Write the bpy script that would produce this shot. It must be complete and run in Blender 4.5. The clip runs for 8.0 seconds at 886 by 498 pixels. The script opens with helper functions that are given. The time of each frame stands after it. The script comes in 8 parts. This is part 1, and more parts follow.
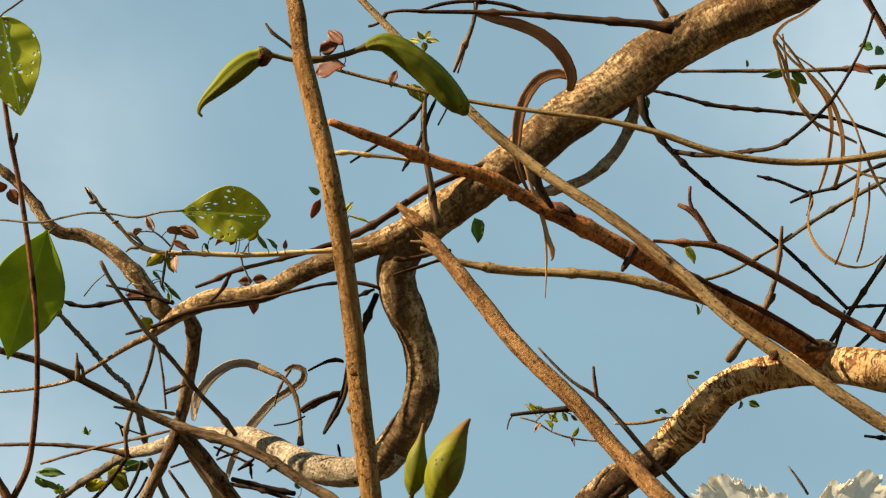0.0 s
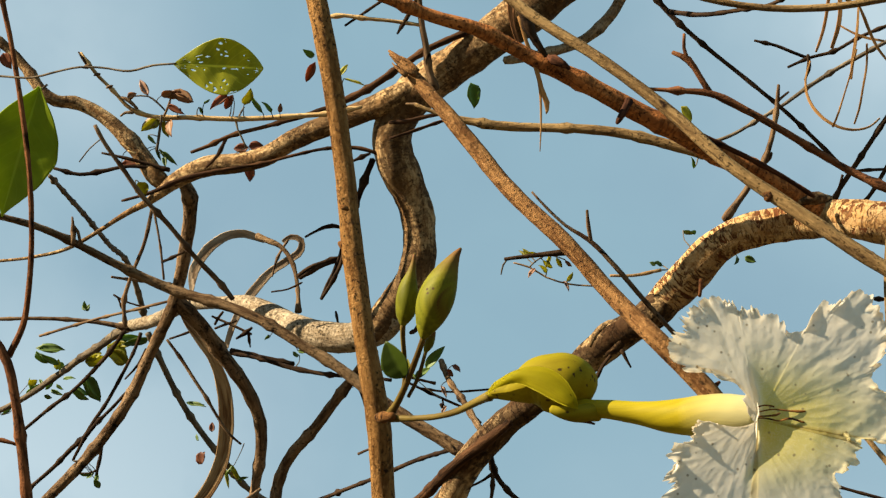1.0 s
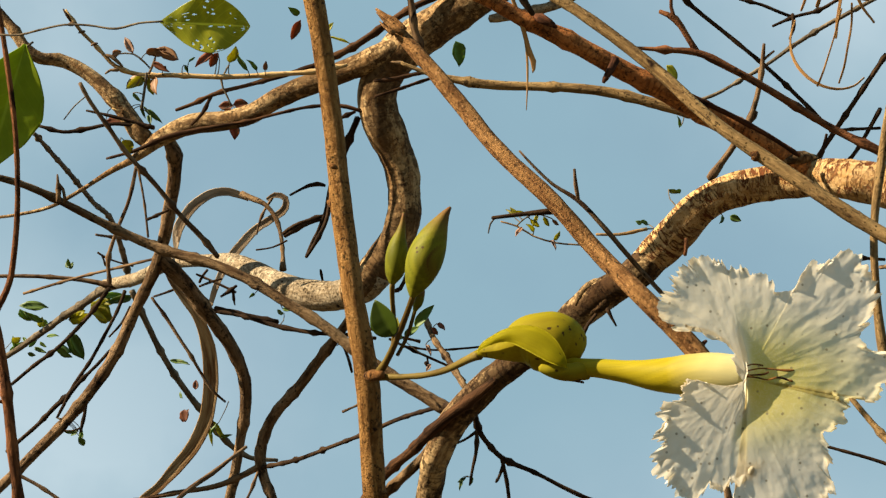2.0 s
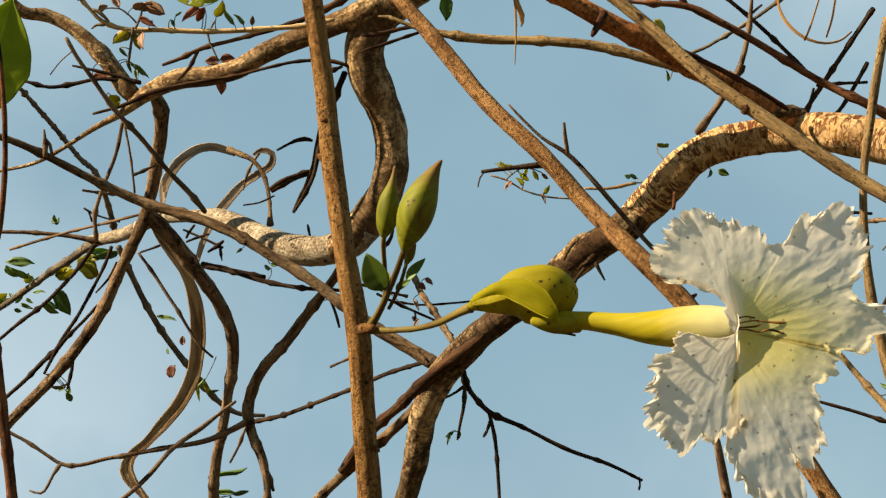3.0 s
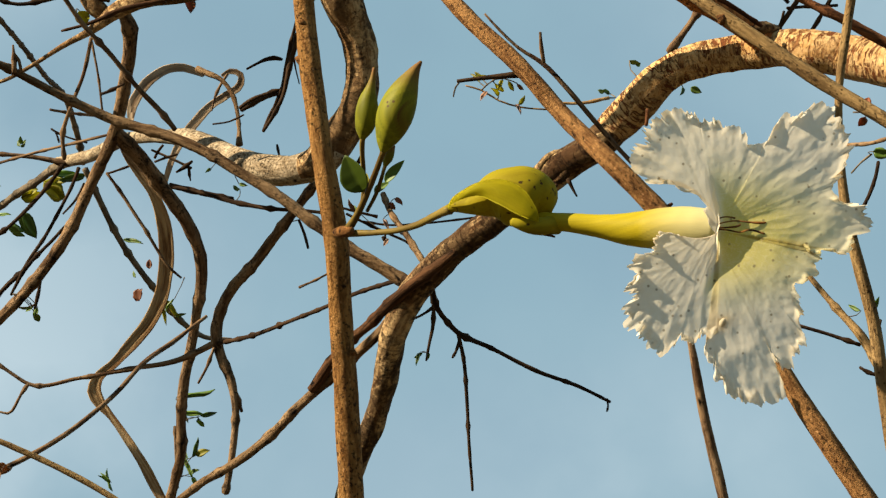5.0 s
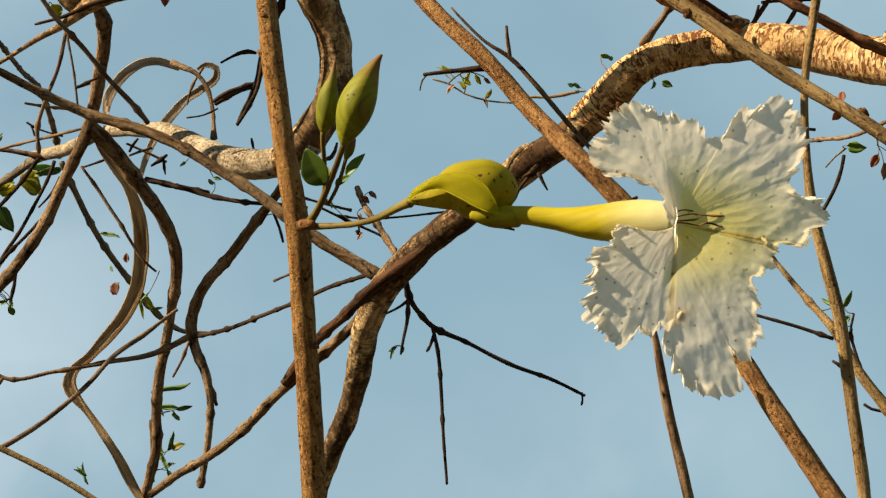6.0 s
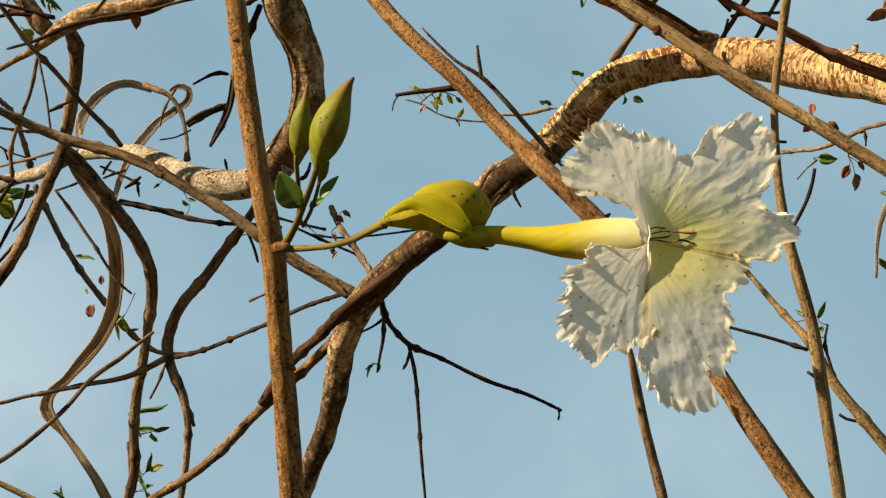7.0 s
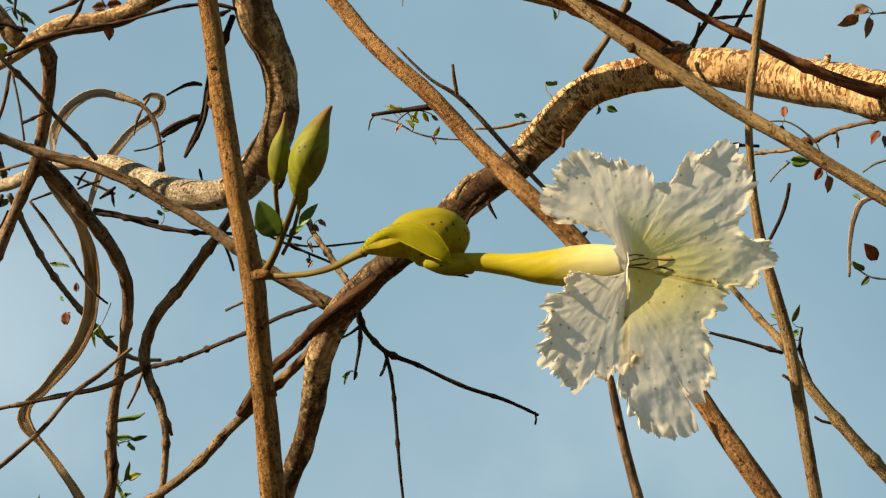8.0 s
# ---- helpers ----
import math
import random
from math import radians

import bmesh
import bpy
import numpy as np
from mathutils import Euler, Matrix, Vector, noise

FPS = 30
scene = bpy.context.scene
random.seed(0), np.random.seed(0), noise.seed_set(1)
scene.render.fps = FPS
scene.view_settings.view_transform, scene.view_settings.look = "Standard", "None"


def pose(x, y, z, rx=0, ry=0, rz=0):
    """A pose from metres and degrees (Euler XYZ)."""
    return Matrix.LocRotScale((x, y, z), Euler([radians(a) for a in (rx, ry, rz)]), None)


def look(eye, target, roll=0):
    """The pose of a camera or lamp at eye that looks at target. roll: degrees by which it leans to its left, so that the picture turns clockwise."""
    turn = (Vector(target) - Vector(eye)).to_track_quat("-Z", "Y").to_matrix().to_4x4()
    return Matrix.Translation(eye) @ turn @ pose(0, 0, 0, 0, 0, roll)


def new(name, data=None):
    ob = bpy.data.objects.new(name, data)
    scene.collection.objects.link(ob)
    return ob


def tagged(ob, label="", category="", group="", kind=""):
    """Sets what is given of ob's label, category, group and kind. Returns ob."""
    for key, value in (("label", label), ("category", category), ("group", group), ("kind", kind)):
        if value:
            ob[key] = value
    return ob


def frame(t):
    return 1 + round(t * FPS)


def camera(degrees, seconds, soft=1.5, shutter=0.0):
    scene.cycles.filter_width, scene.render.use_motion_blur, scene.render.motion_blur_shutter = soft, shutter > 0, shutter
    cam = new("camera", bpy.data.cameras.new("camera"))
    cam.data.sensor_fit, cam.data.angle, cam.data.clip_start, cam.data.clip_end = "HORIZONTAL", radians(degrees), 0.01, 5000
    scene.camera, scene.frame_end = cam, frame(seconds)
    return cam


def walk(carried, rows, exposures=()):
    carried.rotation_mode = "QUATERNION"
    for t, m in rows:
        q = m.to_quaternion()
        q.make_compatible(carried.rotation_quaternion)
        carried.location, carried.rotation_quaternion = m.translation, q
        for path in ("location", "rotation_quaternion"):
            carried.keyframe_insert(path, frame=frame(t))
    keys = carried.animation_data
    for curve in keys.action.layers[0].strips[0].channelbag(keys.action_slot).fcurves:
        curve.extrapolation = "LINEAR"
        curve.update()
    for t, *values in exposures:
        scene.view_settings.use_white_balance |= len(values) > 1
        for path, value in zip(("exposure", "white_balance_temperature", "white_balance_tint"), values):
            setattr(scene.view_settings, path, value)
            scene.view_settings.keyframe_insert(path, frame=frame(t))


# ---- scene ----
cam = camera(22.18, 8.0, soft=1.3)
PATH = [
    (0, (0.01107, -0.015, 1.61926), (-0.03652, 1.71419, 2.62307), 0.849),
    (0.2, (0.01229, -0.01127, 1.61335), (-0.03782, 1.74172, 2.57486), 0.296),
    (0.5, (0.01243, -0.00637, 1.60643), (-0.03794, 1.75283, 2.55653), 0.434),
    (1, (0.01539, -0.00002, 1.59854), (-0.0356, 1.76953, 2.52919), 0.457),
    (1.5, (0.01506, 0.00039, 1.59754), (-0.02892, 1.78042, 2.50836), 0.403),
    (1.7, (0.01414, 0.00016, 1.59793), (-0.02589, 1.78313, 2.50316), 0.413),
    (2.8, (0.00836, -0.00543, 1.5986), (-0.00917, 1.79449, 2.47036), -0.138),
    (3, (0.00935, -0.00042, 1.59751), (-0.0089, 1.80366, 2.46062), -0.033),
    (3.5, (0.00033, 0.00026, 1.59949), (0.00037, 1.81328, 2.44385), 0.005),
    (4, (-0.00287, 0.00093, 1.59676), (0.00968, 1.82358, 2.42004), -0.193),
    (4.5, (-0.00133, 0.00616, 1.5892), (0.01598, 1.83041, 2.40883), -0.254),
    (4.7, (-0.0007, 0.00648, 1.58787), (0.01679, 1.832, 2.40468), -0.265),
    (5.8, (0.0132, 0.00745, 1.58385), (0.03315, 1.83386, 2.39862), -0.189),
    (6, (0.01242, 0.00607, 1.58552), (0.03933, 1.83389, 2.39691), -0.353),
    (6.5, (0.01319, 0.00534, 1.58469), (0.05175, 1.83058, 2.40139), -0.989),
    (7, (0.01239, 0.00154, 1.5858), (0.06186, 1.82393, 2.40826), -1.56),
    (7.5, (0.01396, -0.00324, 1.58856), (0.07337, 1.82059, 2.40715), -2.145),
    (8, (0.00972, -0.00768, 1.59692), (0.08462, 1.81948, 2.40677), -2.569),
]
walk(cam, [(t, look(eye, target, roll)) for t, eye, target, roll in PATH], exposures=((0.0, 1.34), (1.5, 1.33), (3.0, 1.29), (8.0, 1.28)))

# ---- light ----
SUN_ELEVATION, SUN_AZIMUTH = 31, 245
world = bpy.data.worlds.new("sky")
scene.world = world
world.use_nodes = True
wt = world.node_tree
sky = wt.nodes.new("ShaderNodeTexSky")
sky.sky_type, sky.sun_disc = "NISHITA", False
sky.sun_elevation, sky.sun_rotation = radians(SUN_ELEVATION), radians(SUN_AZIMUTH)
sky.air_density, sky.dust_density, sky.ozone_density = 1.0, 2.0, 1.0
wt.nodes["Background"].inputs["Strength"].default_value = 0.05
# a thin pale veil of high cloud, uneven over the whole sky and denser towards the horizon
co = wt.nodes.new("ShaderNodeTexCoord")
puff = wt.nodes.new("ShaderNodeTexNoise")
puff.inputs["Scale"].default_value, puff.inputs["Detail"].default_value = 7.0, 4.0
wt.links.new(co.outputs["Generated"], puff.inputs["Vector"])
height = wt.nodes.new("ShaderNodeSeparateXYZ")
wt.links.new(co.outputs["Generated"], height.inputs[0])
low = wt.nodes.new("ShaderNodeMapRange")
for socket, value in zip(low.inputs[1:5], (0.57, 0.95, 0.91, 0.30)):
    socket.default_value = value
wt.links.new(height.outputs[2], low.inputs["Value"])
amount = wt.nodes.new("ShaderNodeMapRange")
for socket, value in zip(amount.inputs[1:5], (0.35, 0.72, 0.90, 1.14)):
    socket.default_value = value
wt.links.new(puff.outputs["Fac"], amount.inputs["Value"])
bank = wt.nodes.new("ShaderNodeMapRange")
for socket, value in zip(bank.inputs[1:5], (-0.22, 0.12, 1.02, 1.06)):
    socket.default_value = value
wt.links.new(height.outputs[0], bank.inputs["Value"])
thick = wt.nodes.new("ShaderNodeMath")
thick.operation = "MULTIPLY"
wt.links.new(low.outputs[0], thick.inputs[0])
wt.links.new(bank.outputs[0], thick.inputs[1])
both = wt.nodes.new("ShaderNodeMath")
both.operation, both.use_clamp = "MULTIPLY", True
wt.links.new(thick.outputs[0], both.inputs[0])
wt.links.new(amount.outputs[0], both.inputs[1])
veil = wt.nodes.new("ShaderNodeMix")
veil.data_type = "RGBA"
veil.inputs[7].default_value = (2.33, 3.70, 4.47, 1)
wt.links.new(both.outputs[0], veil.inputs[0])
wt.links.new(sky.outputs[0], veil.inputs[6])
# soft white clouds: one low on the near side of the view, one small, one high on the far side
billow = wt.nodes.new("ShaderNodeTexNoise")
billow.inputs["Scale"].default_value, billow.inputs["Detail"].default_value = 8.0, 5.0
wt.links.new(co.outputs["Generated"], billow.inputs["Vector"])
lump = wt.nodes.new("ShaderNodeMapRange")
for socket, value in zip(lump.inputs[1:5], (0.30, 0.64, 0.0, 1.0)):
    socket.default_value = value
wt.links.new(billow.outputs["Fac"], lump.inputs["Value"])
last = veil.outputs[2]
for way, reach, amount in (((-0.24, 0.91, 0.31), 0.27, 1.0), ((-0.205, 0.82, 0.53), 0.115, 0.6), ((0.20, 0.80, 0.57), 0.20, 1.0), ((0.10, 0.94, 0.25), 0.20, 0.7)):
    apart = wt.nodes.new("ShaderNodeVectorMath")
    apart.operation = "DISTANCE"
    apart.inputs[1].default_value = way
    wt.links.new(co.outputs["Generated"], apart.inputs[0])
    fall = wt.nodes.new("ShaderNodeMapRange")
    fall.interpolation_type = "SMOOTHSTEP"
    for socket, value in zip(fall.inputs[1:5], (0.0, reach, amount, 0.0)):
        socket.default_value = value
    wt.links.new(apart.outputs["Value"], fall.inputs["Value"])
    cover = wt.nodes.new("ShaderNodeMath")
    cover.operation = "MULTIPLY"
    wt.links.new(lump.outputs[0], cover.inputs[0])
    wt.links.new(fall.outputs[0], cover.inputs[1])
    cloud = wt.nodes.new("ShaderNodeMix")
    cloud.data_type = "RGBA"
    cloud.inputs[7].default_value = (4.7, 5.8, 6.35, 1)
    wt.links.new(cover.outputs[0], cloud.inputs[0])
    wt.links.new(last, cloud.inputs[6])
    last = cloud.outputs[2]
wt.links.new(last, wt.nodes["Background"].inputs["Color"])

sun_data = bpy.data.lights.new("sun", "SUN")
sun_data.energy, sun_data.angle, sun_data.color = 5.0, radians(0.6), (1.0, 0.85, 0.62)
sun = new("sun", sun_data)
a, e = radians(SUN_AZIMUTH), radians(SUN_ELEVATION)
sun_way = Vector((math.sin(a) * math.cos(e), math.cos(a) * math.cos(e), math.sin(e)))
sun.matrix_world = look(sun_way * 30, (0, 0, 0))

# ---- materials ----
def nodes_of(name):
    m = bpy.data.materials.new(name)
    m.use_nodes = True
    t = m.node_tree
    b = t.nodes["Principled BSDF"]
    return m, t, b


def link(t, a, b):
    t.links.new(a, b)


def ramp(t, fac, stops):
    r = t.nodes.new("ShaderNodeValToRGB")
    e = r.color_ramp.elements
    while len(e) < len(stops):
        e.new(0.5)
    for k, (pos, col) in zip(e, stops):
        k.position = pos
        k.color = (*col, 1) if len(col) == 3 else (col[0], col[0], col[0], 1)
    link(t, fac, r.inputs[0])
    return r.outputs[0]


def noise_tex(t, vec, scale, detail=4, rough=0.6, distort=0.0):
    n = t.nodes.new("ShaderNodeTexNoise")
    n.inputs["Scale"].default_value, n.inputs["Detail"].default_value = scale, detail
    n.inputs["Roughness"].default_value, n.inputs["Distortion"].default_value = rough, distort
    link(t, vec, n.inputs["Vector"])
    return n.outputs["Fac"]


def stretched(t, su, sv):
    uv = t.nodes.new("ShaderNodeUVMap")
    uv.uv_map = "bark"
    mp = t.nodes.new("ShaderNodeMapping")
    mp.inputs["Scale"].default_value = (su, sv, 1)
    link(t, uv.outputs[0], mp.inputs[0])
    return mp.outputs[0]


def mix(t, fac, a, b, kind="MIX"):
    n = t.nodes.new("ShaderNodeMix")
    n.data_type, n.blend_type = "RGBA", kind
    for sock, val in ((n.inputs[0], fac), (n.inputs[6], a), (n.inputs[7], b)):
        if hasattr(val, "links"):
            link(t, val, sock)
        elif isinstance(val, (int, float)):
            sock.default_value = val
        else:
            sock.default_value = (*val, 1)
    return n.outputs[2]


def bump(t, b, height, strength, distance):
    n = t.nodes.new("ShaderNodeBump")
    n.inputs["Strength"].default_value, n.inputs["Distance"].default_value = strength, distance
    link(t, height, n.inputs["Height"])
    link(t, n.outputs[0], b.inputs["Normal"])


def bark(name, light, mid, dark, patch=0.5, across=1.0, along=1.0, size=1.0, speck=0.0, rough=0.85, relief=0.6, crack=0.0, dots=0.0, zone=0.0, gloss=0.08, glow=0.0):
    """Bark: two scales of mottling, dark flakes drawn out across or along the branch, pale specks."""
    m, t, b = nodes_of(name)
    fine = noise_tex(t, stretched(t, 420 * size * across, 420 * size * along), 1, 5, 0.7)
    flake = noise_tex(t, stretched(t, 130 * size * across, 130 * size * along), 1, 4, 0.62, 0.6)
    big = noise_tex(t, stretched(t, 30, 22), 1, 3)
    streak = noise_tex(t, stretched(t, 230 * size * across, 60 * size * along), 1, 4, 0.65, 0.5)
    col = ramp(t, mix(t, 0.62, big, streak), [(0.42, mid), (0.58, light)])
    col = mix(t, ramp(t, flake, [(patch, (0,)), (patch + 0.14, (1,))]), col, dark)
    col = mix(t, ramp(t, fine, [(0.35, (0.55,)), (0.60, (1.0,))]), mix(t, 0.42, col, dark), col)
    if zone or crack or (dots and relief > 0.5):
        pits = noise_tex(t, stretched(t, 330 * size, 260 * size), 1, 4, 0.65, 0.4)
        sparse = noise_tex(t, stretched(t, 55, 40), 1, 3)
        col = mix(t, mix(t, 1.0, ramp(t, pits, [(0.55, (0,)), (0.61, (0.85,))]), ramp(t, sparse, [(0.42, (0.15,)), (0.56, (1,))]), "MULTIPLY"), col, dark)
    if zone:
        wide = noise_tex(t, stretched(t, 42, 15), 1, 4, 0.6, 0.8)
        worn = noise_tex(t, stretched(t, 300 * size, 170 * size), 1, 4, 0.7)
        col = mix(t, ramp(t, mix(t, 0.38, wide, worn), [(0.46, (0,)), (0.53, (zone,))]), col, mix(t, 0.72, mid, dark))
    if crack:
        cr = noise_tex(t, stretched(t, 130 * across * size, 330 * size), 1, 5, 0.68, 0.9)
        area = noise_tex(t, stretched(t, 60, 50), 1, 3)
        lines = mix(t, 1.0, ramp(t, cr, [(0.50, (0,)), (0.56, (crack,))]), ramp(t, area, [(0.36, (0.1,)), (0.50, (1,))]), "MULTIPLY")
        col = mix(t, lines, col, dark)
    if speck:
        v = t.nodes.new("ShaderNodeTexVoronoi")
        v.inputs["Scale"].default_value = 1
        link(t, stretched(t, 520, 330), v.inputs["Vector"])
        col = mix(t, ramp(t, v.outputs["Distance"], [(0.12, (speck,)), (0.24, (0,))]), col, tuple(min(1, c * 1.7 + 0.05) for c in light))
    if dots:
        v = t.nodes.new("ShaderNodeTexVoronoi")
        v.inputs["Scale"].default_value = 1
        link(t, stretched(t, 420, 420), v.inputs["Vector"])
        pick = noise_tex(t, stretched(t, 110, 110), 1, 2)
        spots = mix(t, 1.0, ramp(t, v.outputs["Distance"], [(0.16, (1,)), (0.26, (0,))]), ramp(t, pick, [(dots, (0,)), (dots + 0.05, (1,))]), "MULTIPLY")
        col = mix(t, spots, col, (0.06, 0.035, 0.01))
    link(t, col, b.inputs["Base Color"])
    b.inputs["Roughness"].default_value = rough
    b.inputs["Specular IOR Level"].default_value = gloss
    h = mix(t, 0.6, fine, mix(t, 0.75, big, flake))
    if crack:
        h = mix(t, 0.5, h, mix(t, 1.0, (1, 1, 1), lines, "SUBTRACT"))
    bump(t, b, h, relief, 0.0030)
    if glow:
        tr = t.nodes.new("ShaderNodeBsdfTranslucent")
        link(t, col, tr.inputs["Color"])
        mx = t.nodes.new("ShaderNodeMixShader")
        mx.inputs[0].default_value = glow
        link(t, b.outputs[0], mx.inputs[1])
        link(t, tr.outputs[0], mx.inputs[2])
        link(t, mx.outputs[0], t.nodes["Material Output"].inputs["Surface"])
    return m


def foliage(name, light, dark, vein=0.0, blemish=(0.25, 0.15, 0.05), glow=0.35, amount=0.62, gloss=0.48, rib_tone=1.0):
    """A leaf's blade: mottled colour, light shining through, a paler midrib and side veins."""
    m, t, b = nodes_of(name)
    oi = t.nodes.new("ShaderNodeObjectInfo")
    co = t.nodes.new("ShaderNodeTexCoord")
    n = noise_tex(t, co.outputs["Object"], 60 if vein else 2.2, 4)
    col = ramp(t, n, [(0.32, dark), (0.66, light)])
    col = mix(t, ramp(t, noise_tex(t, co.outputs["Object"], 140 if vein else 5, 3), [(amount, (0,)), (amount + 0.08, (1,))]), col, blemish)
    hsv = t.nodes.new("ShaderNodeHueSaturation")
    vary = t.nodes.new("ShaderNodeMapRange")
    vary.inputs["To Min"].default_value, vary.inputs["To Max"].default_value = 0.7, 1.35
    link(t, oi.outputs["Random"], vary.inputs["Value"])
    link(t, vary.outputs[0], hsv.inputs["Value"])
    link(t, col, hsv.inputs["Color"])
    col = hsv.outputs[0]
    if vein:
        uv = t.nodes.new("ShaderNodeUVMap")
        uv.uv_map = "bark"
        sep = t.nodes.new("ShaderNodeSeparateXYZ")
        link(t, uv.outputs[0], sep.inputs[0])
        off = t.nodes.new("ShaderNodeMath")
        off.operation = "SUBTRACT"
        link(t, sep.outputs[0], off.inputs[0])
        off.inputs[1].default_value = 0.5
        dist = t.nodes.new("ShaderNodeMath")
        dist.operation = "ABSOLUTE"
        link(t, off.outputs[0], dist.inputs[0])
        rib = ramp(t, dist.outputs[0], [(0.012, (rib_tone,)), (0.03, (0,))])
        slant = t.nodes.new("ShaderNodeMath")
        slant.operation = "MULTIPLY_ADD"
        link(t, dist.outputs[0], slant.inputs[0])
        slant.inputs[1].default_value = -0.55
        link(t, sep.outputs[1], slant.inputs[2])
        wave = t.nodes.new("ShaderNodeMath")
        wave.operation = "MULTIPLY"
        link(t, slant.outputs[0], wave.inputs[0])
        wave.inputs[1].default_value = 58
        sine = t.nodes.new("ShaderNodeMath")
        sine.operation = "SINE"
        link(t, wave.outputs[0], sine.inputs[0])
        side = ramp(t, sine.outputs[0], [(0.90, (0,)), (1.0, (0.25 * rib_tone,))])
        both = mix(t, 1.0, rib, side, "LIGHTEN")
        col = mix(t, both, col, tuple(min(1, c * 1.8 + 0.06) for c in light))
        bump(t, b, both, vein, 0.0006)
    link(t, col, b.inputs["Base Color"])
    b.inputs["Roughness"].default_value = gloss
    tr = t.nodes.new("ShaderNodeBsdfTranslucent")
    link(t, col, tr.inputs["Color"])
    mx = t.nodes.new("ShaderNodeMixShader")
    mx.inputs[0].default_value = glow
    link(t, b.outputs[0], mx.inputs[1])
    link(t, tr.outputs[0], mx.inputs[2])
    link(t, mx.outputs[0], t.nodes["Material Output"].inputs["Surface"])
    return m


STEM = bark("stem_bark", (0.337, 0.175, 0.055), (0.149, 0.066, 0.017), (0.016, 0.007, 0.004), patch=0.57, along=0.7, size=2.0, speck=0.35, relief=1.0, dots=0.50)
STEM2 = bark("brown_stem_bark", (0.326, 0.167, 0.059), (0.138, 0.061, 0.020), (0.012, 0.005, 0.003), patch=0.57, along=0.7, size=2.0, speck=0.35, relief=1.0, dots=0.49)
TAN = bark("tan_bark", (0.324, 0.208, 0.086), (0.143, 0.085, 0.034), (0.014, 0.006, 0.003), patch=0.58, along=0.4, size=1.5, speck=0.2, relief=0.8, dots=0.5)
TWIG = bark("twig_bark", (0.228, 0.143, 0.075), (0.063, 0.032, 0.016), (0.003, 0.002, 0.001), patch=0.55, along=0.6, size=1.3)
RTWIG = bark("red_twig_bark", (0.247, 0.098, 0.038), (0.063, 0.025, 0.011), (0.004, 0.003, 0.002), patch=0.55, along=0.6, size=1.6)
DARK = bark("dark_twig_bark", (0.060, 0.033, 0.016), (0.017, 0.009, 0.005), (0.003, 0.002, 0.001), patch=0.55, along=0.6, size=1.6)
PALE = bark("pale_twig_bark", (0.636, 0.422, 0.186), (0.247, 0.146, 0.060), (0.018, 0.008, 0.005), patch=0.57, along=0.6, size=1.6)
GREY = bark("grey_twig_bark", (0.218, 0.168, 0.109), (0.071, 0.054, 0.037), (0.004, 0.004, 0.003), patch=0.56, along=0.6, size=1.4)
VINE = bark("vine_bark", (0.113, 0.052, 0.022), (0.028, 0.013, 0.006), (0.003, 0.002, 0.001), patch=0.53, along=0.25, size=1.4)
VINE2 = bark("split_bark", (0.127, 0.049, 0.023), (0.034, 0.013, 0.006), (0.003, 0.001, 0.001), patch=0.53, along=0.25, size=1.4)
RED = bark("red_bark", (0.612, 0.235, 0.068), (0.395, 0.133, 0.036), (0.020, 0.007, 0.004), patch=0.58, along=0.5, size=1.5, relief=1.0, crack=0.4, dots=0.5)
BARK = bark("flaking_bark", (0.590, 0.400, 0.195), (0.270, 0.145, 0.056), (0.018, 0.008, 0.004), patch=0.59, across=1.0, along=0.7, size=1.2, relief=1.0, crack=0.4, dots=0.52, zone=0.85)
BARKP = bark("pale_smooth_bark", (0.520, 0.415, 0.275), (0.250, 0.180, 0.105), (0.015, 0.008, 0.004), patch=0.57, across=0.8, along=0.8, size=1.8, relief=0.9, crack=0.3, dots=0.5)
BARK2 = bark("spotted_bark", (0.700, 0.475, 0.225), (0.500, 0.285, 0.102), (0.135, 0.045, 0.015), patch=0.60, across=0.9, along=1.5, size=1.35, relief=1.0, crack=1.0, zone=0.3)
BARKF = bark("flaky_dark_bark", (0.520, 0.350, 0.170), (0.120, 0.058, 0.022), (0.006, 0.003, 0.002), patch=0.52, across=1.0, along=0.7, size=0.9, relief=1.0, crack=0.4, zone=0.85)
BARKD = bark("brown_bark", (0.272, 0.171, 0.090), (0.076, 0.040, 0.018), (0.003, 0.002, 0.001), patch=0.54, across=0.9, along=0.5, size=1.3, relief=1.0, dots=0.5)
BARKT = bark("tan_branch_bark", (0.243, 0.154, 0.078), (0.073, 0.039, 0.017), (0.004, 0.002, 0.001), patch=0.55, along=0.5, size=1.3, relief=1.0, dots=0.5)
POD = bark("dry_pod", (0.462, 0.343, 0.224), (0.180, 0.117, 0.068), (0.018, 0.011, 0.006), patch=0.57, across=0.8, along=0.12, size=1.6, relief=0.6)
PODB = bark("brown_dry_pod", (0.485, 0.342, 0.181), (0.158, 0.084, 0.035), (0.016, 0.007, 0.003), patch=0.66, across=0.8, along=0.12, size=1.6, relief=0.7)
STRIP = bark("curled_strip", (0.567, 0.305, 0.108), (0.257, 0.124, 0.042), (0.020, 0.009, 0.004), patch=0.60, across=1.3, along=0.08, relief=0.5)
PODD = bark("dark_dry_pod", (0.366, 0.165, 0.070), (0.132, 0.059, 0.024), (0.010, 0.005, 0.003), patch=0.58, across=1.5, along=0.10, relief=0.6)
NODE = bark("raw_node", (0.266, 0.122, 0.037), (0.087, 0.035, 0.011), (0.010, 0.004, 0.003), patch=0.50, size=2.4, relief=1.0)
PODG = bark("green_pod", (0.190, 0.185, 0.012), (0.085, 0.098, 0.006), (0.014, 0.015, 0.002), patch=0.56, across=0.9, along=0.04, rough=0.6, relief=0.25, dots=0.60)
